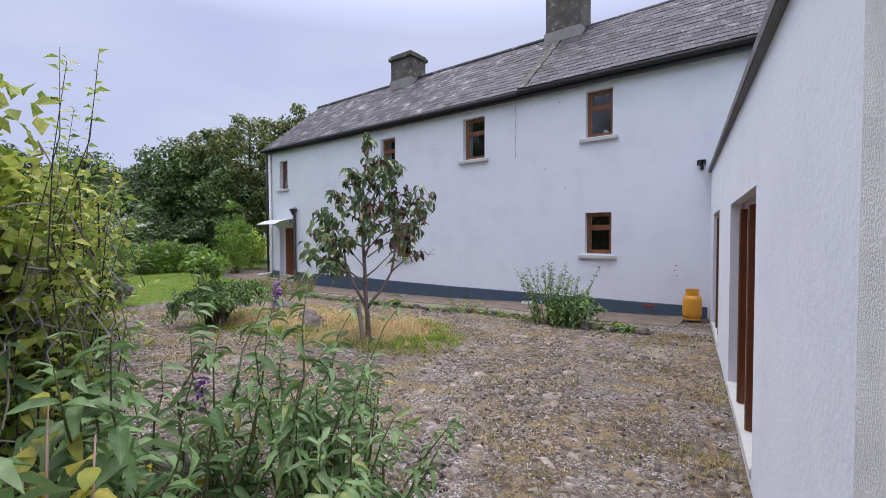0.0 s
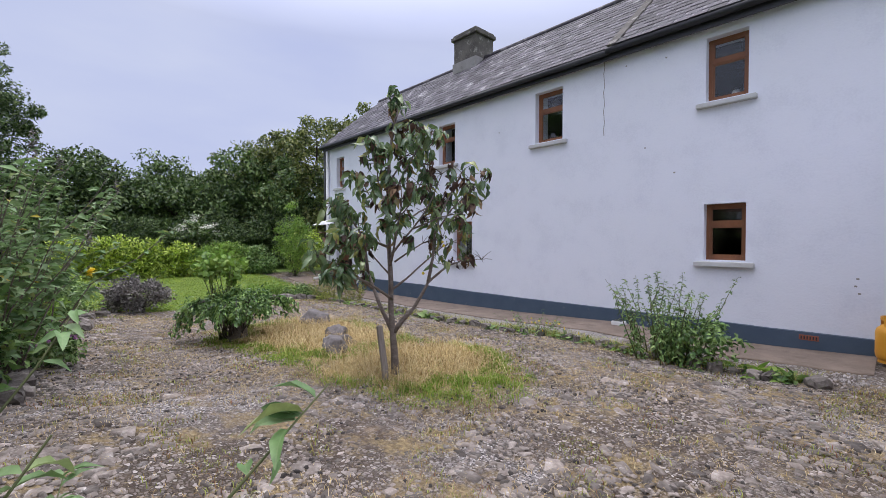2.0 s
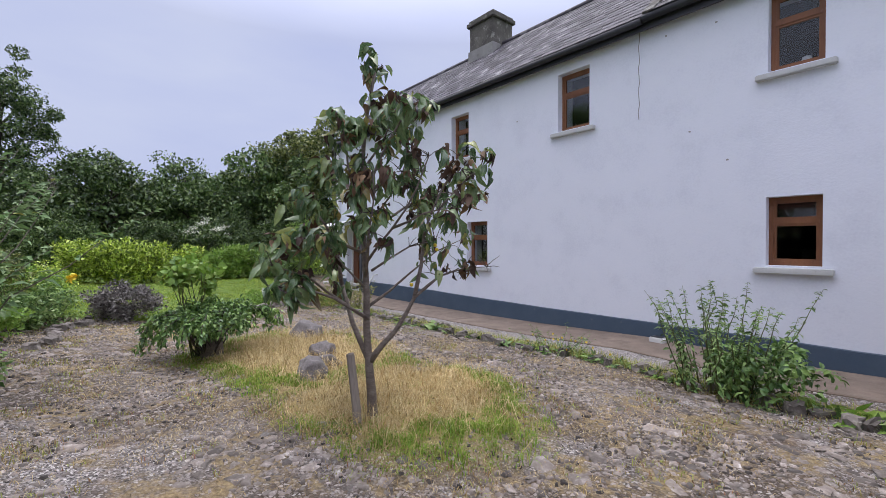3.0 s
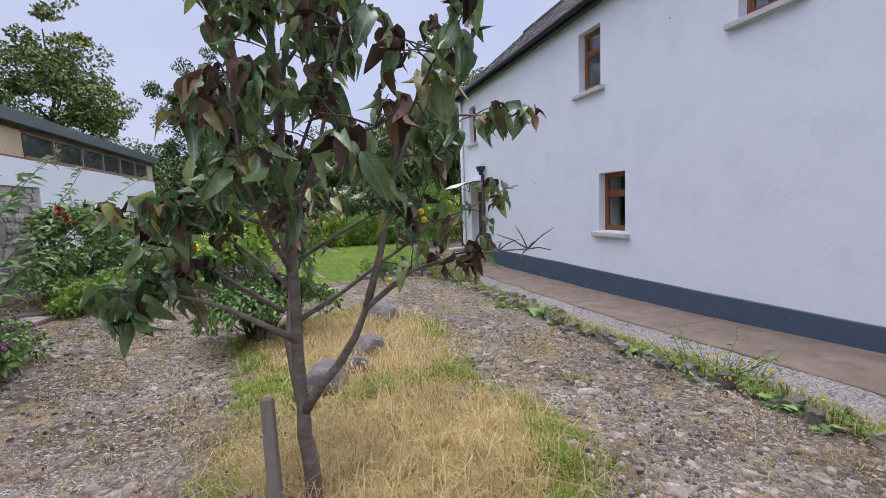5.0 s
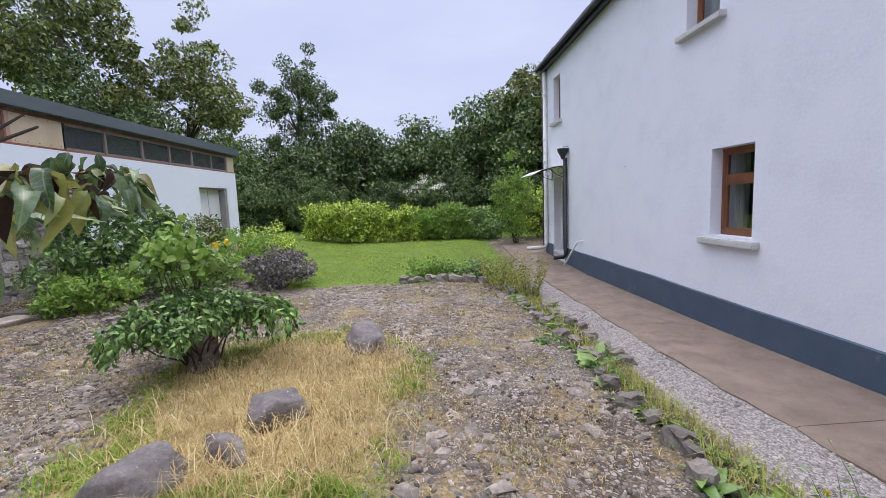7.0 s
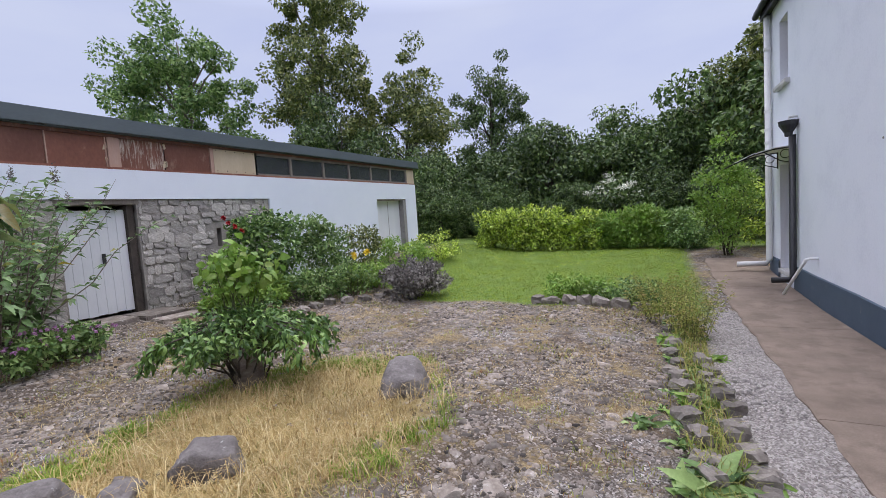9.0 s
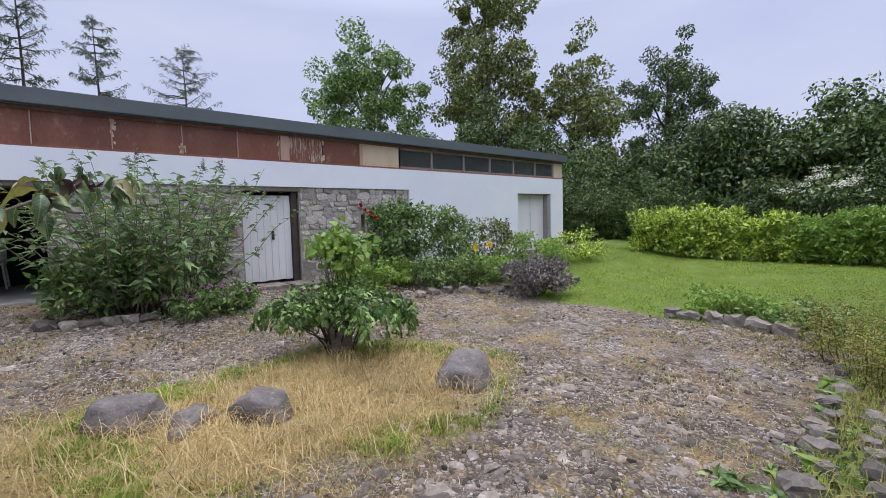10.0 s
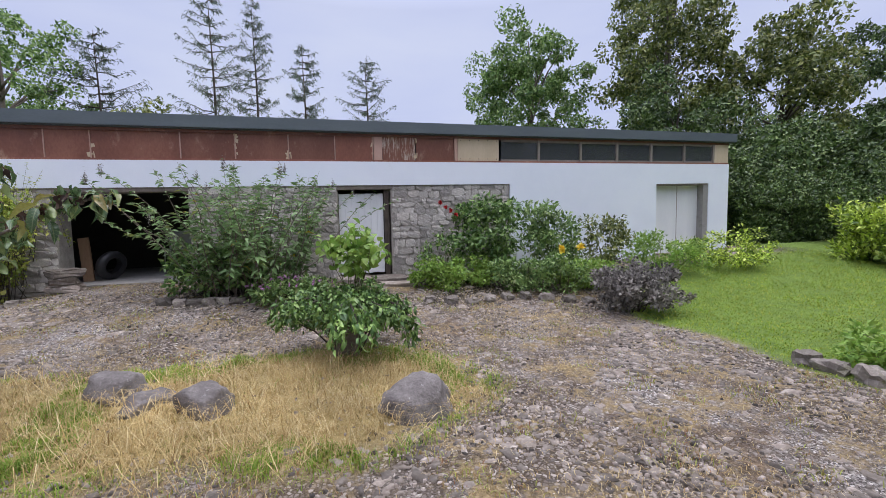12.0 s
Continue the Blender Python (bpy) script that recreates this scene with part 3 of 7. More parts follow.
def ground_material():
    m, n, l, b = nodes_of("yard_ground")
    tc = n.new("ShaderNodeTexCoord")

    def noise_at(scale, detail=6, rough=0.6):
        t = n.new("ShaderNodeTexNoise")
        t.inputs["Scale"].default_value, t.inputs["Detail"].default_value, t.inputs["Roughness"].default_value = scale, detail, rough
        l.new(tc.outputs["Object"], t.inputs["Vector"])
        return t.outputs["Fac"]

    def blend(fac, a, c):
        mx = n.new("ShaderNodeMix")
        mx.data_type = "RGBA"
        l.new(fac, mx.inputs[0])
        l.new(a, mx.inputs[6])
        l.new(c, mx.inputs[7])
        return mx.outputs[2]

    def ramp(fac, stops):
        r = ramp_node(n, stops)
        l.new(fac, r.inputs["Fac"])
        return r.outputs["Color"]

    vor = n.new("ShaderNodeTexVoronoi")
    vor.inputs["Scale"].default_value = 80
    l.new(tc.outputs["Object"], vor.inputs["Vector"])
    sepc = n.new("ShaderNodeSeparateColor")
    l.new(vor.outputs["Color"], sepc.inputs["Color"])
    chips = ramp(sepc.outputs["Red"], [(0, (0.04, 0.033, 0.029)), (0.45, (0.195, 0.174, 0.16)), (0.8, (0.37, 0.338, 0.318)), (1, (0.68, 0.64, 0.605))])
    cell, rim = n.new("ShaderNodeTexVoronoi"), n.new("ShaderNodeTexVoronoi")
    warp = n.new("ShaderNodeTexNoise")
    warp.inputs["Scale"].default_value, warp.inputs["Detail"].default_value = 12, 3
    shift = n.new("ShaderNodeVectorMath")
    shift.operation = "MULTIPLY_ADD"
    shift.inputs[1].default_value = (0.05, 0.05, 0.05)
    l.new(tc.outputs["Object"], warp.inputs["Vector"])
    l.new(warp.outputs["Color"], shift.inputs[0])
    l.new(tc.outputs["Object"], shift.inputs[2])
    rim.feature = "DISTANCE_TO_EDGE"
    for v in (cell, rim):
        v.inputs["Scale"].default_value = 36
        l.new(shift.outputs["Vector"], v.inputs["Vector"])
    csep = n.new("ShaderNodeSeparateColor")
    l.new(cell.outputs["Color"], csep.inputs["Color"])
    flags = ramp(csep.outputs["Green"], [(0, (0.07, 0.05, 0.038)), (0.4, (0.165, 0.134, 0.112)), (0.75, (0.29, 0.25, 0.222)), (1, (0.5, 0.455, 0.42))])
    gap = ramp(rim.outputs["Distance"], [(0.05, (0, 0, 0)), (0.16, (1, 1, 1))])
    dirt = ramp(noise_at(25, 6, 0.7), [(0.3, (0.025, 0.018, 0.013)), (0.7, (0.12, 0.088, 0.055))])
    flags = blend(gap, dirt, flags)
    earth = ramp(noise_at(7, 8, 0.7), [(0.3, (0.03, 0.02, 0.013)), (0.5, (0.13, 0.09, 0.058)), (0.7, (0.4, 0.3, 0.19))])
    moss = ramp(noise_at(30, 5), [(0.3, (0.12, 0.085, 0.04)), (0.5, (0.27, 0.2, 0.1)), (0.7, (0.4, 0.31, 0.17))])
    pick = ramp(noise_at(1.1, 9, 0.75), [(0.45, (0, 0, 0)), (0.57, (1, 1, 1))])
    pick2 = ramp(noise_at(1.9, 10, 0.78), [(0.5, (0, 0, 0)), (0.6, (1, 1, 1))])
    col = blend(pick, chips, earth)
    pick3 = ramp(noise_at(0.7, 5, 0.6), [(0.42, (0, 0, 0)), (0.55, (1, 1, 1))])
    col = blend(pick3, col, flags)
    col = blend(pick2, col, moss)
    at = n.new("ShaderNodeAttribute")
    at.attribute_name = "cover"
    cov = n.new("ShaderNodeSeparateColor")
    l.new(at.outputs["Color"], cov.inputs["Color"])
    hay = ramp(noise_at(18, 8, 0.7), [(0.3, (0.2, 0.15, 0.055)), (0.5, (0.36, 0.28, 0.11)), (0.7, (0.5, 0.4, 0.19))])
    green = ramp(noise_at(5, 8, 0.7), [(0.3, (0.075, 0.13, 0.014)), (0.7, (0.17, 0.26, 0.035))])
    soil = ramp(noise_at(9, 6), [(0.3, (0.035, 0.03, 0.02)), (0.7, (0.09, 0.075, 0.05))])
    strip = ramp(sepc.outputs["Red"], [(0, (0.17, 0.148, 0.132)), (0.5, (0.31, 0.28, 0.258)), (1, (0.52, 0.48, 0.45))])
    col = blend(at.outputs["Alpha"], strip, col)
    col = blend(cov.outputs["Red"], col, hay)
    col = blend(cov.outputs["Blue"], col, soil)
    col = blend(cov.outputs["Green"], col, green)
    l.new(col, b.inputs["Base Color"])
    b.inputs["Roughness"].default_value = 0.95
    bp = n.new("ShaderNodeBump")
    bp.inputs["Strength"].default_value, bp.inputs["Distance"].default_value = 0.8, 0.009
    l.new(vor.outputs["Distance"], bp.inputs["Height"])
    bp2 = n.new("ShaderNodeBump")
    bp2.inputs["Strength"].default_value, bp2.inputs["Distance"].default_value = 0.5, 0.03
    l.new(noise_at(14, 8, 0.7), bp2.inputs["Height"])
    bp3 = n.new("ShaderNodeBump")
    bp3.inputs["Strength"].default_value, bp3.inputs["Distance"].default_value = 0.6, 0.02
    l.new(gap, bp3.inputs["Height"])
    l.new(bp.outputs["Normal"], bp3.inputs["Normal"])
    l.new(bp3.outputs["Normal"], bp2.inputs["Normal"])
    l.new(bp2.outputs["Normal"], b.inputs["Normal"])
    return m


ground_me = raw_mesh("ground", np.stack([X, Y, Z], -1).reshape(-1, 3), np.full(len(quads), 4), quads.ravel(), ground_material())
beds = np.clip(np.maximum.reduce([
    np.clip((1.75 - Y + 0.25 * np.sin(X * 2)) * 3, 0, 1) * np.clip((-5.7 - X) * 4, 0, 1) * np.clip((X + 8.0) * 4, 0, 1),
    np.clip((2.0 - Y + 0.3 * np.sin(X * 1.7)) * 3, 0, 1) * np.clip((-9.6 - X) * 4, 0, 1) * np.clip((X + 14.5) * 2, 0, 1),
    np.clip((-19.0 - X) * 3, 0, 1), np.clip((Y - 7.5) * 5, 0, 1) * np.clip((7.95 - Y) * 8, 0, 1) * np.clip((X + 12.6) * 3, 0, 1) * np.clip((-2.0 - X) * 2, 0, 1),
    np.clip((1.7 - Y) * 2, 0, 1) * np.clip((-1.6 - X) * 2, 0, 1) * np.clip((X + 3.4) * 2, 0, 1)]), 0, 1) * (np.abs(X) < 60)
attr = ground_me.color_attributes.new("cover", "FLOAT_COLOR", "POINT")
attr.data.foreach_set("color", np.stack([island(X, Y), np.maximum(lawn(X, Y), field(X, Y)), beds, 1 - np.clip((Y - 7.95) * 8, 0, 1) * np.clip((8.7 - Y) * 8, 0, 1) * (X < -4) * (X > -13)], -1).astype(np.float32).ravel())
ground = single("ground", ground_me, None, "gravel and cobble yard with dry grass and a lawn", "ground", kind="structure", smooth=True)

# concrete path along the house, in slabs
path = thing("concrete_path", "brown concrete path along the house wall", "path", (-9, 9, gz(-9, 9)), kind="structure")
cuts = [-1.2, -3.9, -6.7, -9.3, -12.0, -14.6, -16.0, -17.4]
for a, c in zip(cuts, cuts[1:]):
    bm = bmesh.new()
    n = 12
    outer = 8.56
    rows = []
    for k in range(n + 1):
        x = a - 0.004 + (c - a + 0.008) * k / n
        e = outer + 0.015 * math.sin(x * 5.3) + 0.012 * math.sin(x * 13)
        rows.append([bm.verts.new((x, yy, gz(x, 8.9) + zz)) for yy, zz in ((e, -0.12), (e, 0.012), (e + 0.02, 0.022), (YW - 0.03, 0.03), (YW - 0.03, -0.12))])
    for p, q in zip(rows, rows[1:]):
        for i in range(4):
            bm.faces.new((p[i], q[i], q[i + 1], p[i + 1]))
    bm.faces.new(rows[0])
    bm.faces.new(rows[-1][::-1])
    bmesh.ops.recalc_face_normals(bm, faces=bm.faces)
    part("slab", bm, CONCRETE, path)

# ---- farmhouse ----
HX0, HX1, EAVE, RIDGE_Y, RIDGE_Z, JOINT = -16.2, 4.5, 5.12, 12.2, 7.45, -4.85
house = thing("farmhouse", "long two-storey whitewashed farmhouse with slate roof", "house", (-6, 11, 0), kind="structure")
HOLES = {"w1": (-3.23, -2.65, 3.80, 4.83), "w2": (-6.57, -5.89, 3.67, 4.77), "w5": (-9.74, -9.11, 3.60, 4.67), "w6": (-15.40, -14.86, 3.50, 4.60),
         "w3": (-3.24, -2.66, 1.20, 2.12), "w4": (-9.17, -8.49, 0.98, 2.02), "door": (-15.45, -14.52, 0.0, 2.04)}
house_wall = part("wall", wall_with_holes(HX0, HX1, -0.4, EAVE, YW, YW + 0.5, list(HOLES.values())), WHITEWASH, house)
part("wall", boxed(HX0, HX0 + 0.45, YW + 0.5, 14.8, -0.4, EAVE), WHITEWASH, house, "whitewashed gable end wall")
part("wall", boxed(HX1 - 0.45, HX1, YW + 0.5, 14.8, -0.4, EAVE), WHITEWASH, house)
part("wall", boxed(HX0 + 0.45, HX1 - 0.45, 14.35, 14.8, -0.4, EAVE), WHITEWASH, house)
for x in (HX0, HX1 - 0.45):
    bm = bmesh.new()
    tri = [bm.verts.new((x + d, y, z)) for d in (0, 0.45) for y, z in ((YW, EAVE), (14.8, EAVE), (RIDGE_Y, RIDGE_Z - 0.03))]
    bm.faces.new(tri[:3])
    bm.faces.new(tri[3:][::-1])
    for i in range(3):
        bm.faces.new((tri[i], tri[3 + i], tri[3 + (i + 1) % 3], tri[(i + 1) % 3]))
    bmesh.ops.recalc_face_normals(bm, faces=bm.faces)
    part("gable", bm, WHITEWASH, house)
# near-black floors and an added inner wall carry the room shade in their colour
part("floor", boxed(HX0 + 0.45, HX1 - 0.45, YW + 0.5, 14.35, 2.6, 2.8), ROOM_SHADE, house, "upper floor boards")
part("floor", boxed(HX0 + 0.45, HX1 - 0.45, YW + 0.5, 14.35, -0.1, 0.05), ROOM_SHADE, house, "ground floor")
part("partition", boxed(HX0 + 0.45, HX1 - 0.45, 12.4, 12.5, 0.05, EAVE), ROOM_SHADE, house, "added near-black wall standing for room shade behind the windows")
# painted plinth, a hand's breadth proud
for a, c in ((-14.5, -0.85), (HX0, -15.47)):
    bm = bmesh.new()
    n = max(2, int((c - a) * 2))
    rows = []
    for k in range(n + 1):
        x = a + (c - a) * k / n
        top = 0.215 + 0.012 * noise.noise((x * 1.1, 0, 0)) + 0.045 * smooth01((-x - 7) / 5)
        rows.append([bm.verts.new((x, yy, zz)) for yy, zz in ((YW - 0.022, -0.4), (YW - 0.022, top - 0.015), (YW + 0.01, top))])
    for p, q in zip(rows, rows[1:]):
        for i in range(2):
            bm.faces.new((p[i], p[i + 1], q[i + 1], q[i]))
    bmesh.ops.recalc_face_normals(bm, faces=bm.faces)
    part("plinth", bm, PLINTH, house, "slate-blue painted plinth band")


def window(key, curtains=False, ornament=False):
    """Timber casement: outer frame, small top light, pane below, set back in the wall over a concrete sill."""
    x0, x1, z0, z1 = HOLES[key]
    w = part("window", boxed(x0, x1, YW + 0.14, YW + 0.20, z1 - 0.055, z1 - 0.002), BROWN_FRAME, house, "brown timber casement window in a deep reveal")
    for nm, b in (("frame_rail", (x0, x1, z0, z0 + 0.06)), ("frame_stile", (x0, x0 + 0.055, z0 + 0.06, z1 - 0.055)), ("frame_stile", (x1 - 0.055, x1, z0 + 0.06, z1 - 0.055))):
        part(nm, boxed(b[0], b[1], YW + 0.14, YW + 0.20, b[2], b[3], bevel=0.004), BROWN_FRAME, w)
    zt = z1 - 0.36 * (z1 - z0)
    part("transom", boxed(x0 + 0.055, x1 - 0.055, YW + 0.135, YW + 0.20, zt - 0.03, zt + 0.03, bevel=0.004), BROWN_FRAME, w)
    for za, zb in ((z0 + 0.06, zt - 0.03), (zt + 0.03, z1 - 0.055)):
        bm = bmesh.new()
        for b in ((x0 + 0.055, x0 + 0.085, za, zb), (x1 - 0.085, x1 - 0.055, za, zb), (x0 + 0.085, x1 - 0.085, za, za + 0.03), (x0 + 0.085, x1 - 0.085, zb - 0.03, zb)):
            box(bm, b[0], b[1], YW + 0.148, YW + 0.185, b[2], b[3])
        part("sash", bm, BROWN_FRAME, w)
        p = part("pane", boxed(x0 + 0.085, x1 - 0.085, YW + 0.163, YW + 0.169, za + 0.03, zb - 0.03), GLASS, w)
        p.visible_shadow = False
    s = bmesh.new()
    box(s, x0 - 0.13, x1 + 0.12, YW - 0.085, YW + 0.15, z0 - 0.11, z0 - 0.012, bevel=0.012)
    bmesh.ops.translate(s, verts=[v for v in s.verts if v.co.z > z0 - 0.06 and v.co.y < YW], vec=(0, 0, -0.02))
    part("sill", s, SILL, w, "pale concrete window sill")
    if curtains:
        for a, c in ((x0 + 0.07, x0 + 0.24), (x1 - 0.18, x1 - 0.07)):
            bm = bmesh.new()
            n = 20
            top, low = [], []
            for k in range(n + 1):
                x, y = a + (c - a) * k / n, YW + 0.26 + 0.018 * math.sin(k * 1.5)
                top.append(bm.verts.new((x, y, z1)))
                low.append(bm.verts.new((x, y, z0 - 0.05)))
            for k in range(n):
                bm.faces.new((top[k], top[k + 1], low[k + 1], low[k]))
            r = bmesh.ops.solidify(bm, geom=bm.faces[:], thickness=0.006)
            part("curtain", bm, CURTAIN, w, "pale gathered curtain")
    if ornament:
        bm = lathe(bmesh.new(), [(0.0, 0), (0.05, 0), (0.055, 0.02), (0.03, 0.06), (0.06, 0.12), (0.05, 0.17), (0.0, 0.19)], ((x0 + x1) / 2 + 0.05, YW + 0.36, z0 + 0.02), 14)
        part("ornament", bm, WHITE_PLASTIC, w, "small white ornament on the inner sill", smooth=True)
        part("inner_sill", boxed(x0, x1, YW + 0.21, YW + 0.495, z0 - 0.02, z0 + 0.02), WHITE_PLASTIC, w)
    return w


for key in HOLES:
    if key != "door":
        window(key, curtains=key in ("w4",), ornament=key == "w1")

# front door in its reveal, with a curved canopy on scrolled brackets
dx0, dx1 = HOLES["door"][:2]
door = part("front_door", boxed(dx0 + 0.07, dx1 - 0.07, YW + 0.22, YW + 0.265, 0.1, 1.96, bevel=0.004), DOOR_WOOD, house, "brown timber front door, shut")
for b in ((dx0, dx0 + 0.07, 0.1, 2.04), (dx1 - 0.07, dx1, 0.1, 2.04), (dx0 + 0.07, dx1 - 0.07, 1.96, 2.04)):
    part("door_frame", boxed(b[0], b[1], YW + 0.2, YW + 0.3, b[2], b[3]), WHITE_PLASTIC, door)
for zz in ((0.25, 0.9), (1.05, 1.8)):
    for xx in (dx0 + 0.17, (dx0 + dx1) / 2 + 0.03):
        part("door_panel", boxed(xx, xx + 0.28, YW + 0.205, YW + 0.23, *zz, bevel=0.01), DOOR_WOOD, door)
part("door_handle", tube(bmesh.new(), [(dx1 - 0.14, YW + 0.22, 1.05), (dx1 - 0.14, YW + 0.17, 1.05), (dx1 - 0.25, YW + 0.17, 1.05)], 0.01), BLACK, door, "black lever handle")
part("threshold", boxed(dx0, dx1, YW - 0.04, YW + 0.3, 0.02, 0.1, bevel=0.008), SILL, door)
canopy = part("door_canopy", bmesh.new(), WHITE_PLASTIC, house, "pale curved plastic canopy over the front door")
bm = bmesh.new()
prof = [(YW + 0.0, 2.29), (YW - 0.3, 2.27), (YW - 0.6, 2.2), (YW - 0.86, 2.08)]
for za, zb in ((0, 0.008),):
    ra = [[bm.verts.new((x, y, z + o)) for y, z in prof] for x in (dx0 - 0.2, dx1 + 0.12) for o in (0, 0.01)]
    for i in range(3):
        bm.faces.new((ra[0][i], ra[0][i + 1], ra[2][i + 1], ra[2][i]))
        bm.faces.new((ra[1][i], ra[3][i], ra[3][i + 1], ra[1][i + 1]))
        bm.faces.new((ra[0][i], ra[1][i], ra[1][i + 1], ra[0][i + 1]))
        bm.faces.new((ra[2][i], ra[2][i + 1], ra[3][i + 1], ra[3][i]))
part("canopy_sheet", bm, WHITE_PLASTIC, canopy)
for x in (dx0 - 0.12, dx1 + 0.05):
    bm = bmesh.new()
    tube(bm, [(x, y, z - 0.014) for y, z in prof], 0.011, 6)
    tube(bm, [(x, YW - 0.01, 2.28), (x, YW - 0.01, 1.98)], 0.011, 6)
    tube(bm, [(x, YW - 0.01, 2.0), (x, YW - 0.2, 2.06), (x, YW - 0.42, 2.22)], 0.009, 6)
    tube(bm, [(x, YW - 0.13 + 0.07 * math.cos(a), 2.17 + 0.07 * math.sin(a)) for a in np.linspace(0, 6.2, 14)], 0.007, 5)
    part("bracket", bm, BLACK, canopy, "black scrolled iron bracket")

# pipes on the front
hop = part("downpipe", tube(bmesh.new(), [(-14.33, YW - 0.07, 2.45), (-14.33, YW - 0.07, 0.12), (-14.33, YW - 0.12, 0.05), (-14.4, YW - 0.35, 0.03)], 0.05, 10), BLACK, house, "black downpipe with a hopper head", smooth=True)
part("hopper", lathe(bmesh.new(), [(0.05, -0.12), (0.06, -0.06), (0.13, 0.06), (0.14, 0.13), (0.12, 0.13), (0.05, 0.0)], (-14.33, YW - 0.12, 2.55), 12), BLACK, hop)
part("waste_pipe", tube(bmesh.new(), [(-14.33, YW + 0.05, 2.74), (-14.33, YW - 0.11, 2.74), (-14.33, YW - 0.13, 2.66)], 0.02, 8), WHITE_PLASTIC, hop)
corner_pipe = part("downpipe", tube(bmesh.new(), [(-15.98, YW - 0.07, 4.95), (-15.98, YW - 0.07, 0.2), (-15.98, YW - 0.12, 0.12), (-16.1, YW - 0.6, 0.09)], 0.055, 10), WHITE_PLASTIC, house, "white downpipe at the gable corner", smooth=True)
for z in (0.9, 2.5, 2.75, 3.1, 4.3):
    part("pipe_clip", lathe(bmesh.new(), [(0.056, 0), (0.066, 0), (0.066, 0.05), (0.056, 0.05)], (-15.98, YW - 0.07, z), 12), WHITE_PLASTIC, corner_pipe)
part("downpipe", tube(bmesh.new(), [(HX0 - 0.05, YW - 0.04, 5.0), (HX0 - 0.05, YW - 0.04, 0.1)], 0.04, 8), BLACK, house, "black downpipe on the gable corner", smooth=True)
part("waste_pipe", tube(bmesh.new(), [(-13.35, YW + 0.05, 0.52), (-13.35, YW - 0.1, 0.52), (-13.37, YW - 0.14, 0.5), (-13.6, YW - 0.36, -0.06)], 0.022, 8), WHITE_PLASTIC, house, "bent white waste pipe", smooth=True)
lamp = part("floodlight", boxed(-1.05, -0.9, YW - 0.13, YW - 0.06, 2.94, 3.05, bevel=0.012), BLACK, house, "black floodlight on the wall")
part("lamp_glass", boxed(-1.035, -0.915, YW - 0.136, YW - 0.131, 2.955, 3.035), GLASS, lamp)
part("lamp_bracket", boxed(-1.0, -0.94, YW - 0.06, YW, 2.87, 3.0, bevel=0.005), BLACK, lamp)
part("cable", tube(bmesh.new(), [(-0.97, YW - 0.02, 2.87), (-0.93, YW - 0.02, 2.7), (-0.9, YW - 0.015, 2.5), (-0.88, YW - 0.015, 2.62), (-0.86, YW - 0.01, 2.75)], 0.006, 6), WHITE_PLASTIC, lamp)
vent = part("air_brick", boxed(-2.0, -1.78, YW - 0.03, YW + 0.02, 0.09, 0.165, bevel=0.004), RED_BRICK, house, "red clay air brick in the plinth")
for k in range(6):
    part("slot", boxed(-1.98 + k * 0.033, -1.965 + k * 0.033, YW - 0.033, YW - 0.028, 0.105, 0.15), BLACK, vent)
part("crack_line", tube(bmesh.new(), [(-4.98 + 0.012 * math.sin(k * 2.1), YW - 0.001, 5.0 - k * 0.12) for k in range(13)], 0.006, 5), CEMENT, house, "hairline crack between the two builds")
for x, z in ((-4.55, 4.78), (-3.85, 4.72), (-4.2, 3.2), (-3.7, 2.7), (-1.4, 1.0), (-1.42, 0.9), (-1.38, 0.8), (-11.4, 2.0), (-7.6, 4.1)):
    part("wall_scar", turned(boxed(-0.016, 0.016, -0.005, 0.004, -0.012, 0.012, bevel=0.004), Matrix.Translation((x, YW, z))), CEMENT, house)

# roof: deck, slates, ridge, gutter, chimneys
slope = Vector((0, RIDGE_Y - (YW - 0.2), RIDGE_Z - EAVE))
run = slope.length
up = slope.normalized()
out = Vector((0, -up.z, up.y))
roof_bm = bmesh.new()
p0, p1 = Vector((0, YW - 0.2, EAVE)), Vector((0, RIDGE_Y, RIDGE_Z))
p2 = Vector((0, 14.95, EAVE))
vs = [[bm_v for bm_v in (roof_bm.verts.new(Vector((x, 0, 0)) + p) for p in (p0, p1, p2, p2 - Vector((0, 0, 0.12)), p1 - Vector((0, 0, 0.15)), p0 - Vector((0, 0, 0.1))))] for x in (HX0 - 0.08, HX1 + 0.08)]
for i in range(6):
    roof_bm.faces.new((vs[0][i], vs[0][(i + 1) % 6], vs[1][(i + 1) % 6], vs[1][i]))
roof_bm.faces.new(vs[0])
roof_bm.faces.new(vs[1][::-1])
bmesh.ops.recalc_face_normals(roof_bm, faces=roof_bm.faces)
roof = part("roof", roof_bm, SLATE, house, "old grey-purple slate roof with lichen")
part("gutter", tube(bmesh.new(), [(HX0 - 0.1, YW - 0.2, EAVE - 0.05), (JOINT, YW - 0.2, EAVE - 0.06)], 0.06, 10), BLACK, house, "black gutter along the eaves", smooth=True)
part("gutter", tube(bmesh.new(), [(JOINT + 0.02, YW - 0.2, EAVE - 0.03), (HX1, YW - 0.2, EAVE - 0.03)], 0.065, 10), BLACK, house, "black gutter along the eaves", smooth=True)
part("soffit", boxed(HX0, HX1, YW - 0.12, YW - 0.002, EAVE - 0.13, EAVE - 0.08), BLACK, house)
part("eaves_board", boxed(HX0, HX1, YW - 0.142, YW - 0.122, EAVE - 0.19, EAVE - 0.03), BLACK, house, "black eaves board")
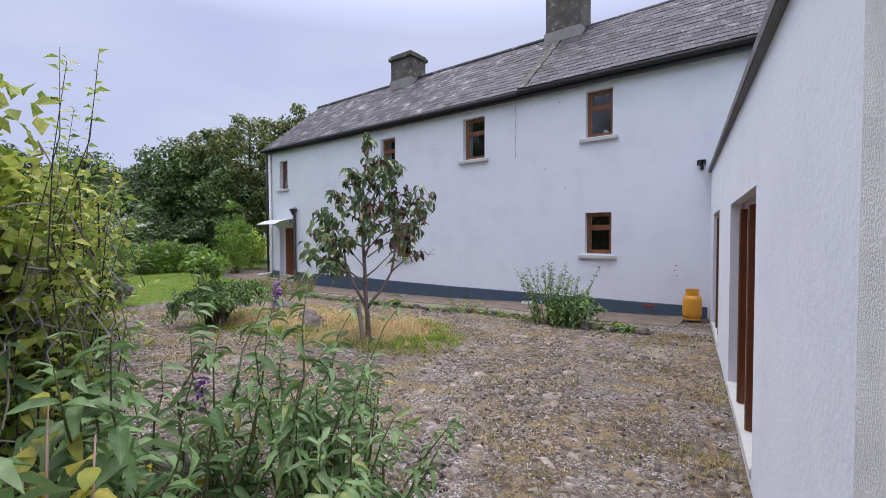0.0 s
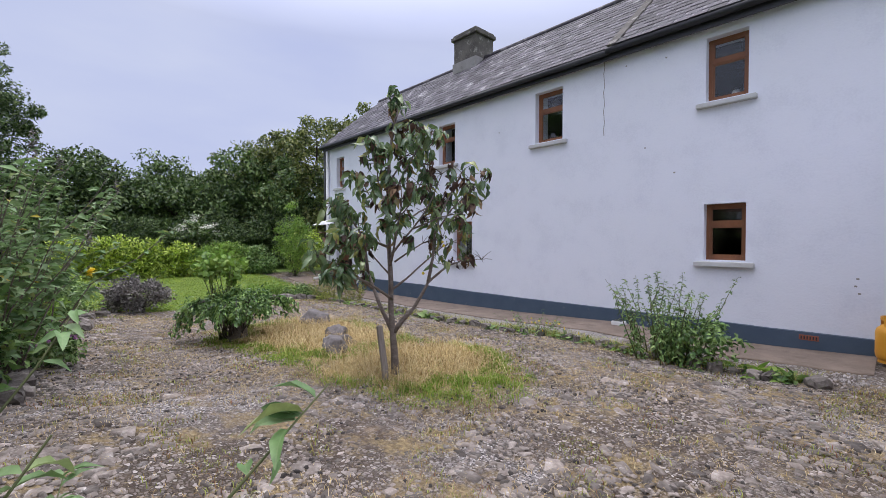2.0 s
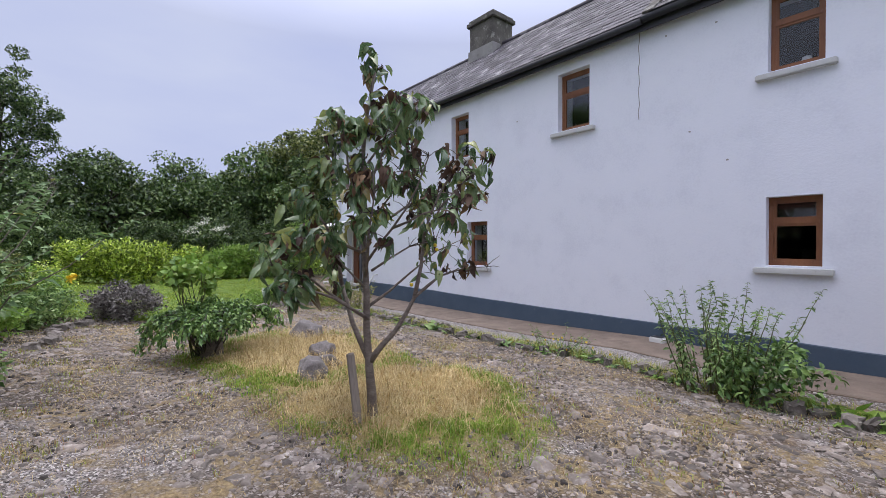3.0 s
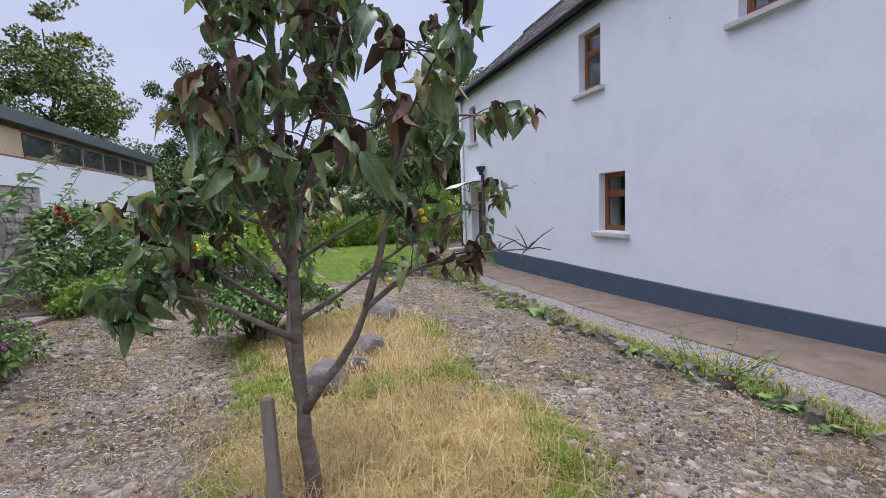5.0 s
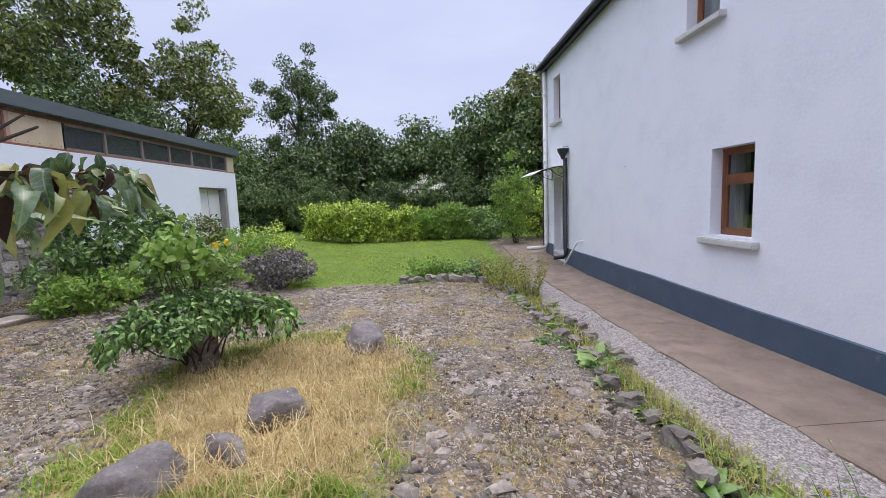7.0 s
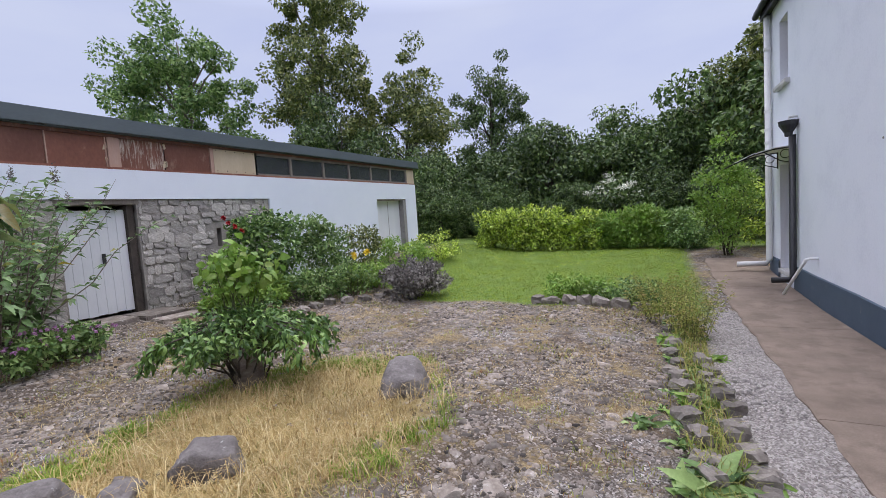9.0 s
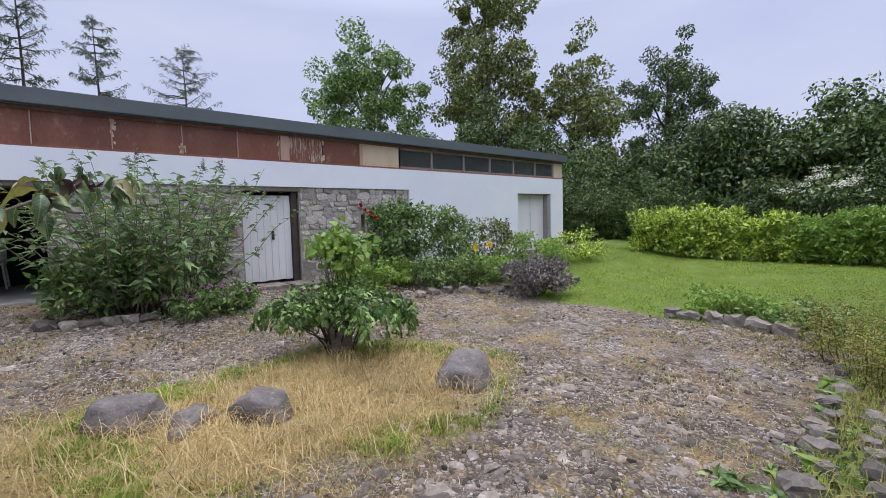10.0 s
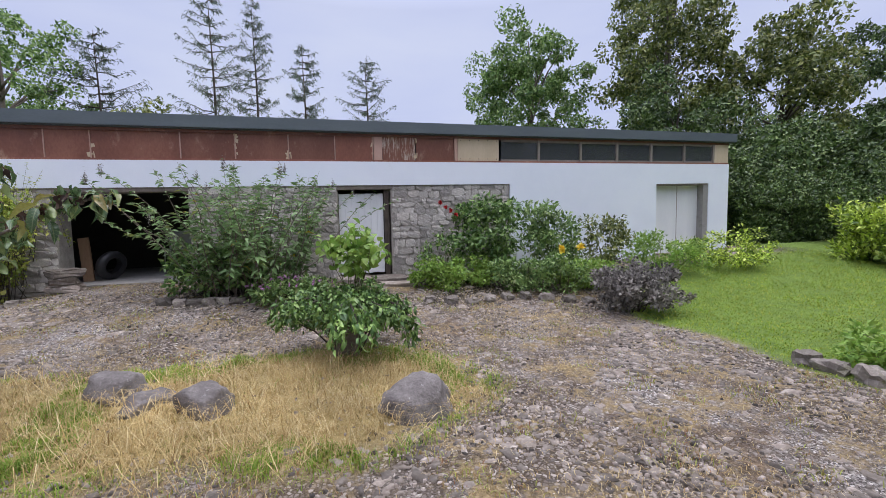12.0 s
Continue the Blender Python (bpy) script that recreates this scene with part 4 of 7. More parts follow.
part("ridge", tube(bmesh.new(), [(HX0 - 0.1, RIDGE_Y, RIDGE_Z + 0.02), (HX1, RIDGE_Y, RIDGE_Z + 0.02)], 0.08, 8), SLATE, house, "grey ridge tiles", smooth=True)
bm = bmesh.new()
for k in range(14):
    a = p0 + up * (run * k / 14)
    box(bm, -0.09, 0.09, -0.5 * run / 14, 0.5 * run / 14, 0.0, 0.075)
    vv = [v for v in bm.verts if not v.tag]
    m = Matrix.Translation(a + up * run / 28 + Vector((JOINT + 0.12, 0, 0))) @ Matrix(((1, 0, 0, 0), (0, up.y, out.y, 0), (0, up.z, out.z, 0), (0, 0, 0, 1)))
    bmesh.ops.transform(bm, matrix=m, verts=vv)
    for v in bm.verts:
        v.tag = True
part("verge", bm, CHIMNEY, house, "cement verge between the two roofs")


def chimney(x0, x1, y0, y1, z1):
    c = part("chimney", boxed(x0, x1, y0, y1, 6.5, z1 - 0.2, bevel=0.015), CHIMNEY, house, "weathered grey rendered chimney stack")
    part("cap", boxed(x0 - 0.07, x1 + 0.07, y0 - 0.07, y1 + 0.07, z1 - 0.2, z1 - 0.08, bevel=0.015), CHIMNEY, c)
    part("cap", boxed(x0 - 0.02, x1 + 0.02, y0 - 0.02, y1 + 0.02, z1 - 0.08, z1, bevel=0.015), CHIMNEY, c)
    part("flashing", boxed(x0 - 0.03, x1 + 0.03, y0 - 0.04, y0 + 0.3, 6.9, 7.42, bevel=0.01), CEMENT, c, "pale cement flaunching")


chimney(-11.3, -10.3, 11.75, 12.6, 8.36)
chimney(-5.12, -4.1, 11.75, 12.6, 8.75)

# ---- lean-to with two brown doors ----
LX, LK = -0.82, 0.123            # wall line: x = LX + LK * (YW - y)
lean_m = Matrix.Translation((LX, YW, 0)) @ Matrix.Rotation(math.atan(LK), 4, "Z")   # local x out of the wall, local y towards the house


def lean_box(a, b, c, d, e, f, bevel=0.0):
    return turned(boxed(a, b, c, d, e, f, bevel=bevel), lean_m)


lean = thing("lean_to", "low whitewashed lean-to with brown doors", "outbuilding", (0.5, 5, 0), kind="structure")
LE = -8.28                        # far end of the wall, measured along it from the house
D1, D2 = (-6.42, -4.55, 0.12, 1.9), (-2.75, -1.15, 0.12, 1.95)
bm = wall_with_holes(LE, 0.3, -0.4, 2.62, 0, 0.4, [D1, D2])
for v in bm.verts:
    if v.co.z > 2.6:
        v.co.z = 2.80 + 0.031 * v.co.x
turned(bm, lean_m @ Matrix(((0, 1, 0, 0), (1, 0, 0, 0), (0, 0, 1, 0), (0, 0, 0, 1))))
bmesh.ops.recalc_face_normals(bm, faces=bm.faces)
part("wall", bm, WHITEWASH, lean)
part("wall", lean_box(-0.006, 4.5, LE - 0.35, LE, -0.4, 2.545, bevel=0.012), ROUGHCAST, lean, "roughcast end wall")
part("wall", lean_box(4.2, 4.5, LE, 0.3, -0.4, 2.6), WHITEWASH, lean)
bm = bmesh.new()
box(bm, -0.05, 4.55, LE - 0.4, 0.35, 2.62, 2.70, bevel=0.008)
for v in bm.verts:
    v.co.z += 0.18 + 0.031 * v.co.y
part("coping", turned(bm, lean_m), FLASHING, lean, "grey cement coping along the wall head")
for d in (D1, D2):
    dr = part("door", lean_box(0.13, 0.175, d[0] + 0.08, d[1] - 0.08, d[2] + 0.02, d[3] - 0.08, bevel=0.004), DOOR_WOOD, lean, "brown varnished timber door, shut")
    for b in ((d[0], d[0] + 0.08, d[2], d[3]), (d[1] - 0.08, d[1], d[2], d[3]), (d[0] + 0.08, d[1] - 0.08, d[3] - 0.08, d[3])):
        part("door_frame", lean_box(0.09, 0.19, *b), DOOR_WOOD, dr)
    mid = (d[0] + d[1]) / 2
    for u in (0.34, 0.67):
        yy = d[0] + (d[1] - d[0]) * u
        part("door_post", lean_box(0.03, 0.13, yy - 0.03, yy + 0.03, d[2] + 0.015, d[3] - 0.08, bevel=0.004), DOOR_WOOD, dr, "brown upright post")
        part("post_edge", lean_box(0.022, 0.029, yy - 0.018, yy + 0.018, d[2] + 0.015, d[3] - 0.082), TAN_WOOD, dr, "pale strip on the front edge of the post")
    part("door_sill", lean_box(-0.012, 0.13, d[0], d[1], d[2] - 0.06, d[2] + 0.012, bevel=0.006), SILL, dr, "pale painted door sill")
# gas bottle on the path corner
gx0, gy0 = -1.06, 9.2
gas = thing("gas_bottle", "dented yellow gas bottle standing by the wall", "gas bottle", (gx0, gy0, gz(gx0, gy0) + 0.05))
o = BASE[gas]
part("body", lathe(bmesh.new(), [(0, 0.03), (0.13, 0.03), (0.155, 0.07), (0.16, 0.12), (0.16, 0.36), (0.15, 0.41), (0.11, 0.455), (0.05, 0.475), (0, 0.48)], o, 28), ORANGE, gas, smooth=True)
part("foot_ring", lathe(bmesh.new(), [(0.125, 0), (0.135, 0), (0.13, 0.05), (0.12, 0.05), (0.125, 0)], o, 24), ORANGE, gas)
bm = bmesh.new()
for k in range(24):
    a0, a1 = 2 * math.pi * k / 24, 2 * math.pi * (k + 1) / 24
    lo = 0.52 if k in (2, 3, 4, 5, 11, 12, 13, 14) else 0.44
    vs = [bm.verts.new((o.x + r * math.cos(a), o.y + r * math.sin(a), o.z + z)) for r in (0.105, 0.115) for a in (a0, a1) for z in (lo, 0.565)]
    for f in ((0, 2, 3, 1), (4, 5, 7, 6), (1, 3, 7, 5), (0, 4, 6, 2)):
        bm.faces.new([vs[i] for i in f])
part("collar", bm, ORANGE, gas, "yellow guard collar with hand holes")
part("valve", lathe(bmesh.new(), [(0.0, 0.47), (0.03, 0.47), (0.03, 0.52), (0.02, 0.54), (0, 0.54)], o, 12), CEMENT, gas, "dull metal valve")
gully = thing("drain_gully", "white plastic drain gully beside the plinth", "drain", (-4.55, 9.4, gz(-4.55, 9)))
o = BASE[gully]
part("hopper", boxed(o.x - 0.11, o.x + 0.11, o.y - 0.09, o.y + 0.1, o.z, o.z + 0.1, bevel=0.015), WHITE_PLASTIC, gully)
part("grate", boxed(o.x - 0.08, o.x + 0.08, o.y - 0.065, o.y + 0.07, o.z + 0.095, o.z + 0.105), BLACK, gully)

# ---- barn ----
TILT_B = 0.0118


def barn_fit(bm):
    for v in bm.verts:
        v.co.z += TILT_B * (-3.5 - v.co.x)
    return bm


def bbox(*a, bevel=0.0):
    return barn_fit(boxed(*a, bevel=bevel))


PEEL = surface("peeling_brown_board", [(0.25, (0.12, 0.045, 0.03)), (0.5, (0.2, 0.08, 0.05)), (0.8, (0.3, 0.15, 0.1))], 3, 0.7, 0.3, 30, stretch=(3, 1, 0.35), stains=(9, 0.5, 0.62, (0.55, 0.46, 0.38)))
BX0, BX1 = -18.58, -1.9
barn = thing("barn", "long stone barn with white upper band and flat roof", "barn", (-8, -3, 0.3), kind="structure")
OPEN, DOORB, GAR, SLIT = (-5.77, -3.80, -0.4, 2.02), (-9.46, -8.40, 0.2, 1.98), (-17.9, -16.2, 0.2, 2.03), (-10.95, -10.85, 1.14, 1.50)
part("wall", barn_fit(wall_with_holes(-12.15, BX1, -0.4, 2.06, YB - 0.05, YB - 0.5, [OPEN, DOORB, SLIT])), MORTAR, barn, "rubble stone wall in lime mortar")
part("wall", barn_fit(wall_with_holes(BX0, -12.15, -0.4, 2.06, YB, YB - 0.5, [GAR])), BARN_WHITE, barn, "white rendered end of the barn")
part("wall", bbox(BX0, BX1, YB - 0.5, YB, 2.06, 2.53), BARN_WHITE, barn, "white rendered band over the stone")
part("wall", bbox(BX0, BX0 + 0.4, -7.5, YB - 0.5, -0.4, 3.05), BARN_WHITE, barn)
part("wall", bbox(BX1 - 0.4, BX1, -7.5, YB - 0.5, -0.4, 3.05), MORTAR, barn)
part("wall", bbox(BX0 + 0.4, BX1 - 0.4, -7.5, -7.1, -0.4, 3.05), MORTAR, barn)
# added partitions, in the same near-black shade tone
part("partition", bbox(-7.4, -7.2, -7.1, YB - 0.5, -0.4, 3.0), ROOM_SHADE, barn)
part("partition", bbox(-11.9, -11.7, -7.1, YB - 0.5, -0.4, 3.0), ROOM_SHADE, barn)
part("floor", boxed(-7.19, BX1 - 0.4, -7.1, YB - 0.06, 0.1, gz(-5, 0) + 0.012), CEMENT, barn, "dusty grey concrete barn floor")
part("floor", boxed(-11.7, -7.21, -7.1, YB - 0.12, 0.0, 0.24), CONCRETE, barn)
# added back and ceiling, near-black so their colour gives the bay its shade
part("inner_lining", boxed(-7.19, BX1 - 0.42, -3.0, -2.9, gz(-5, 0) + 0.012, 3.0), ROOM_SHADE, barn, "near-black back added to stand for shade in the open bay")
part("ceiling_boards", bbox(-7.19, BX1 - 0.42, -2.89, YB - 0.52, 2.9, 2.95), ROOM_SHADE, barn)
part("floor", boxed(BX0 + 0.4, -11.9, -7.1, YB - 0.05, 0.1, 0.4), CONCRETE, barn)
part("lintel", bbox(-6.1, -3.5, YB - 0.45, YB - 0.03, 1.98, 2.07, bevel=0.01), GREY_WOOD, barn, "weathered timber lintel")
part("lintel", bbox(-9.65, -8.3, YB - 0.45, YB - 0.035, 1.975, 2.065, bevel=0.01), GREY_WOOD, barn, "dark weathered timber lintel")
roof_b = part("roof", bbox(BX0 - 0.1, BX1 + 0.1, -7.7, YB + 0.04, 3.08, 3.16), FASCIA, barn, "dark flat barn roof")
part("fascia", bbox(BX0 - 0.12, BX1 + 0.1, YB + 0.04, YB + 0.09, 3.095, 3.315, bevel=0.008), FASCIA, roof_b, "dark green-grey metal fascia")
part("fascia", bbox(BX0 - 0.16, BX0 - 0.1, -7.7, YB + 0.09, 3.095, 3.315, bevel=0.008), FASCIA, roof_b)
part("wall_plate", bbox(BX0, BX1, YB - 0.14, YB - 0.02, 3.03, 3.08), RUST, barn)
part("wall_plate", bbox(BX0, BX1, YB - 0.16, YB - 0.015, 2.53, 2.565), RUST, barn)
DIV = [-1.95, -2.95, -3.72, -4.36, -5.7, -6.59, -7.52, -8.38, -9.12]
for a, c in zip(DIV, DIV[1:]):
    part("panel", bbox(c + 0.012, a - 0.012, YB - 0.075, YB - 0.05, 2.567, 3.03), RUST, barn, "rust-brown board panel")
    part("mullion", bbox(c - 0.008, c + 0.008, YB - 0.08, YB - 0.04, 2.565, 3.03), PINK_WOOD, barn)
pr = random.Random(31)
for x in (-2.95, -4.36, -6.59, -7.52, -9.12, -10.02):
    for k in range(5):
        z = 2.57 + 0.4 * pr.random() ** 1.6
        w, h = pr.uniform(0.012, 0.05), pr.uniform(0.025, 0.11)
        dx = pr.uniform(-0.05, 0.03)
        bm = turned(boxed(-w * 0.5, w * 0.5, -0.0015, 0.0015, -h * 0.5, h * 0.5), Matrix.Translation((x + dx, YB - 0.0475, z + h * 0.5)) @ Matrix.Rotation(pr.uniform(-0.3, 0.3), 4, "Y"))
        for v in bm.verts:
            v.co += Vector((pr.uniform(-0.3, 0.3) * w, 0, pr.uniform(-0.2, 0.2) * h))
        part("paint_flake", barn_fit(bm), CREAM, barn)
part("post", bbox(-9.31, -9.14, YB - 0.09, YB - 0.02, 2.565, 3.03, bevel=0.005), PINK_WOOD, barn, "faded pink timber post")
part("panel", bbox(-10.0, -9.32, YB - 0.075, YB - 0.05, 2.567, 3.03), PEEL, barn, "brown board with peeling pale paint")
part("panel", bbox(-10.85, -10.02, YB - 0.075, YB - 0.05, 2.567, 3.03), RUST, barn, "rust-brown board panel")
part("mullion", bbox(-10.93, -10.86, YB - 0.08, YB - 0.025, 2.565, 3.03), PINK_WOOD, barn)
cream = part("panel", bbox(-11.9, -10.94, YB - 0.07, YB - 0.04, 2.567, 3.03, bevel=0.004), CREAM, barn, "cream painted board with screws")
for k in range(5):
    for z in (2.6, 2.995):
        part("screw", bbox(-11.85 + k * 0.21, -11.835 + k * 0.21, YB - 0.041, YB - 0.036, z, z + 0.015), BLACK, cream)
WDIV = [-11.93, -12.89, -14.0, -15.03, -16.05, -17.1, -18.07]
for a, c in zip(WDIV, WDIV[1:]):
    w = part("window", bbox(c - 0.03, c + 0.03, YB - 0.1, YB - 0.025, 2.565, 3.03), GREY_WOOD, barn, "long clerestory window in a weathered frame")
    part("frame_rail", bbox(c + 0.03, a - 0.03, YB - 0.09, YB - 0.04, 2.566, 2.605), GREY_WOOD, w)
    part("frame_rail", bbox(c + 0.03, a - 0.03, YB - 0.09, YB - 0.04, 2.985, 3.03), GREY_WOOD, w)
    p = part("pane", bbox(c + 0.03, a - 0.03, YB - 0.07, YB - 0.064, 2.605, 2.985), DUSTY, w)
    p.visible_shadow = False
part("panel", bbox(BX0, -18.1, YB - 0.2, YB - 0.03, 2.566, 3.03), CREAM, barn)
# boarded white door
bd = part("door", bbox(DOORB[0] + 0.02, DOORB[0] + 0.06, YB - 0.22, YB - 0.15, 0.22, 1.97), GREY_WOOD, barn, "white boarded barn door with iron latch")
n = 7
for k in range(n):
    a = DOORB[0] + 0.14 + k * (DOORB[1] - DOORB[0] - 0.16) / n
    part("board", bbox(a + 0.001, a + (DOORB[1] - DOORB[0] - 0.16) / n - 0.001, YB - 0.19, YB - 0.16, 0.26 + 0.01 * (k % 2), 1.9, bevel=0.003), PALE_DOOR, bd)
part("door_post", bbox(DOORB[0] + 0.03, DOORB[0] + 0.13, YB - 0.3, YB - 0.1, 0.2, 1.975), DARK_BARK, bd, "dark weathered door post")
part("latch", bbox(-8.98, -8.94, YB - 0.155, YB - 0.12, 1.05, 1.22), BLACK, bd, "black iron latch")
# pale sheet garage door
gd = part("garage_door", bbox(GAR[0] + 0.04, GAR[1] - 0.02, YB - 0.25, YB - 0.2, 0.25, 2.02), PALE_DOOR, barn, "pale painted sheet door, shut")
part("door_seam", bbox(-17.06, -17.045, YB - 0.2, YB - 0.196, 0.27, 1.98), GREY_WOOD, gd)
part("door_head", bbox(GAR[0], GAR[1], YB - 0.25, YB - 0.03, 1.99, 2.035), GREY_WOOD, gd)
part("door_post", bbox(GAR[0], GAR[0] + 0.16, YB - 0.25, YB - 0.02, 0.2, 1.99), CEMENT, gd)

# ---- plants ----
def clump_points(rng, centres, radii, count, shell=0.55):
    """Points about the surface of many small balls, with their outward ways."""
    k = rng.integers(0, len(centres), count)
    d = rng.normal(size=(count, 3))
    d /= np.linalg.norm(d, axis=1, keepdims=True)
    r = radii[k][:, None] * rng.uniform(shell ** 3, 1.2, (count, 1)) ** (1 / 3)
    return centres[k] + d * r * np.array([1, 1, 0.75]), d


def crown_centres(rng, n, rx, ry, z0, z1, ragged=0.25, boxy=False):
    """Clump centres through an uneven egg between two heights."""
    d = rng.normal(size=(n, 3))
    d /= np.linalg.norm(d, axis=1, keepdims=True)
    r = rng.uniform(0.25, 1, (n, 1)) ** 0.45 * (1 + rng.normal(0, ragged, (n, 1)) * 0.5)
    p = d * r
    if boxy:
        p = rng.uniform(-1, 1, (n, 3)) * [1, 1, 1]
        p[:, 2] += 0.08 * np.sin(p[:, 1] * 4)
    return np.stack([p[:, 0] * rx, p[:, 1] * ry, (z0 + z1) / 2 + p[:, 2] * (z1 - z0) / 2], 1)


def limb_path(a, b, rng, steps=5, sag=0.08):
    a, b = np.array(a, float), np.array(b, float)
    length = np.linalg.norm(b - a)
    return [tuple(a + (b - a) * t + rng.normal(0, abs(sag) * 0.35, 3) * length * math.sin(math.pi * t) + np.array([0, 0, sag * length * math.sin(math.pi * t)])) for t in np.linspace(0, 1, steps)]


def big_tree(label, at, height, rx, bare, clumps, count, leaf, mat, seed, bark=DARK_BARK, clump_r=(0.5, 1.1), group="", ry=None, width=0.55):
    rng = np.random.default_rng(seed)
    t = thing("tree", label, "tree", at, group)
    o = np.array(at)
    clumps = int(clumps * 2.0)
    c = crown_centres(rng, clumps, rx, ry or rx, bare, height * 0.97)
    rad = rng.uniform(clump_r[0] * 0.55, clump_r[1] * 0.75, clumps)
    bm = bmesh.new()
    top = o + np.array([rng.normal(0, 0.2), rng.normal(0, 0.2), height * 0.9])
    tr = 0.011 * height + 0.06
    tube(bm, limb_path(o - [0, 0, 0.2], top, rng, 8, 0.03), [tr * (1 - 0.85 * k / 7) for k in range(8)], 8)
    for k in rng.choice(clumps, min(16, clumps), replace=False):
        h = max(bare * 0.6, min(c[k][2] * 0.75, height * 0.8))
        tube(bm, limb_path(o + [0, 0, h], o + c[k], rng, 5, 0.1), [tr * 0.4, tr * 0.3, tr * 0.22, tr * 0.14, tr * 0.06], 5)
    part("trunk", bm, bark, t, smooth=True)
    count, leaf = int(count * 2.3), leaf * 0.63
    p, d = clump_points(rng, c, rad, count)
    out_ = d * 0.8 + [0, 0, 0.5] + rng.normal(0, 0.45, d.shape)
    d = d * 0.3 + rng.normal(0, 0.7, d.shape) + [0, 0, -0.4]
    part("crown", leaf_mesh("crown", p + o, d, rng.uniform(0.6, 1.3, count) * leaf, mat, rng, width, plain=True, facing=out_), mat, t)
    return t


def conifer(label, at, height, spread, seed, group=""):
    """A thin open spruce: bare pole, drooping whorls with hanging sprays."""
    rng = np.random.default_rng(seed)
    t = thing("conifer_tree", label, "conifer", at, group)
    o = np.array(at)
    bm = bmesh.new()
    tube(bm, [tuple(o + [0.05 * math.sin(k), 0, height * k / 8]) for k in range(9)], [0.16 * (1 - 0.93 * k / 8) for k in range(9)], 7)
    P, D = [], []
    z = height * 0.25
    while z < height * 0.98:
        f = 1 - (z - height * 0.2) / (height * 0.8)
        for a in rng.uniform(0, 2 * np.pi, 4):
            length = spread * (0.1 + 0.9 * f ** 0.6) * rng.uniform(0.55, 1.15)
            tip = o + [math.cos(a) * length, math.sin(a) * length, z + length * rng.uniform(0.05, 0.5)]
            path = limb_path(o + [0, 0, z], tip, rng, 5, -0.08)
            tube(bm, path, [0.035, 0.028, 0.02, 0.012, 0.006], 4)
            m = int(70 * length / spread + 10)
            s = rng.uniform(0.2, 1, m)
            q = np.array([[np.interp(u, np.linspace(0, 1, 5), [w[i] for w in path]) for i in range(3)] for u in s])
            P.append(q + rng.normal(0, 0.07, (m, 3)))
            D.append(np.stack([rng.normal(math.cos(a), 0.8, m), rng.normal(math.sin(a), 0.8, m), rng.normal(-0.7, 0.5, m)], 1))
        z += height * 0.033
    part("trunk", bm, DARK_BARK, t, smooth=True)
    P, D = np.concatenate(P), np.concatenate(D)
    part("foliage", leaf_mesh("foliage", P, D, rng.uniform(0.16, 0.36, len(P)), L_CONIFER, rng, 0.16), L_CONIFER, t)
    return t


def bush(name, label, category, at, rx, ry, h, clumps, count, leaf, mat, seed, stems=10, stem_mat=GREEN_STEM, width=0.5, fine=False, clump_r=0.22, droop=0.2, low=0.05, group="", stem_r=0.01, boxy=False):
    """A shrub: stems from the base, leaves about clumps at their ends."""
    rng = np.random.default_rng(seed)
    t = thing(name, label, category, at, group)
    o = np.array(at)
    c = crown_centres(rng, clumps, rx, ry, h * low, h * 0.95, boxy=boxy)
    rad = np.full(clumps, clump_r) * rng.uniform(0.6, 1.3, clumps)
    bm = bmesh.new()
    for k in rng.choice(clumps, min(stems, clumps), replace=False):
        a = rng.uniform(0, 2 * np.pi)
        tube(bm, limb_path(o + [math.cos(a) * rx * 0.12, math.sin(a) * ry * 0.12, -0.05], o + c[k], rng, 5, 0.1), [stem_r, stem_r * 0.85, stem_r * 0.7, stem_r * 0.5, stem_r * 0.25], 5)
    part("stem_mass", bm, stem_mat, t, kind="stuff", smooth=True)
    p, d = clump_points(rng, c, rad, count, 0.3)
    p[:, 2] = np.maximum(p[:, 2], 0.02)
    out_ = d * 0.6 + [0, 0, 0.6] + rng.normal(0, 0.25, d.shape)
    d = d * 0.7 + rng.normal(0, 0.55, d.shape) + [0, 0, -droop]
    part("foliage", leaf_mesh("foliage", p + o, d, rng.uniform(0.6, 1.25, count) * leaf, mat, rng, width, fine, facing=out_), mat, t)
    return t


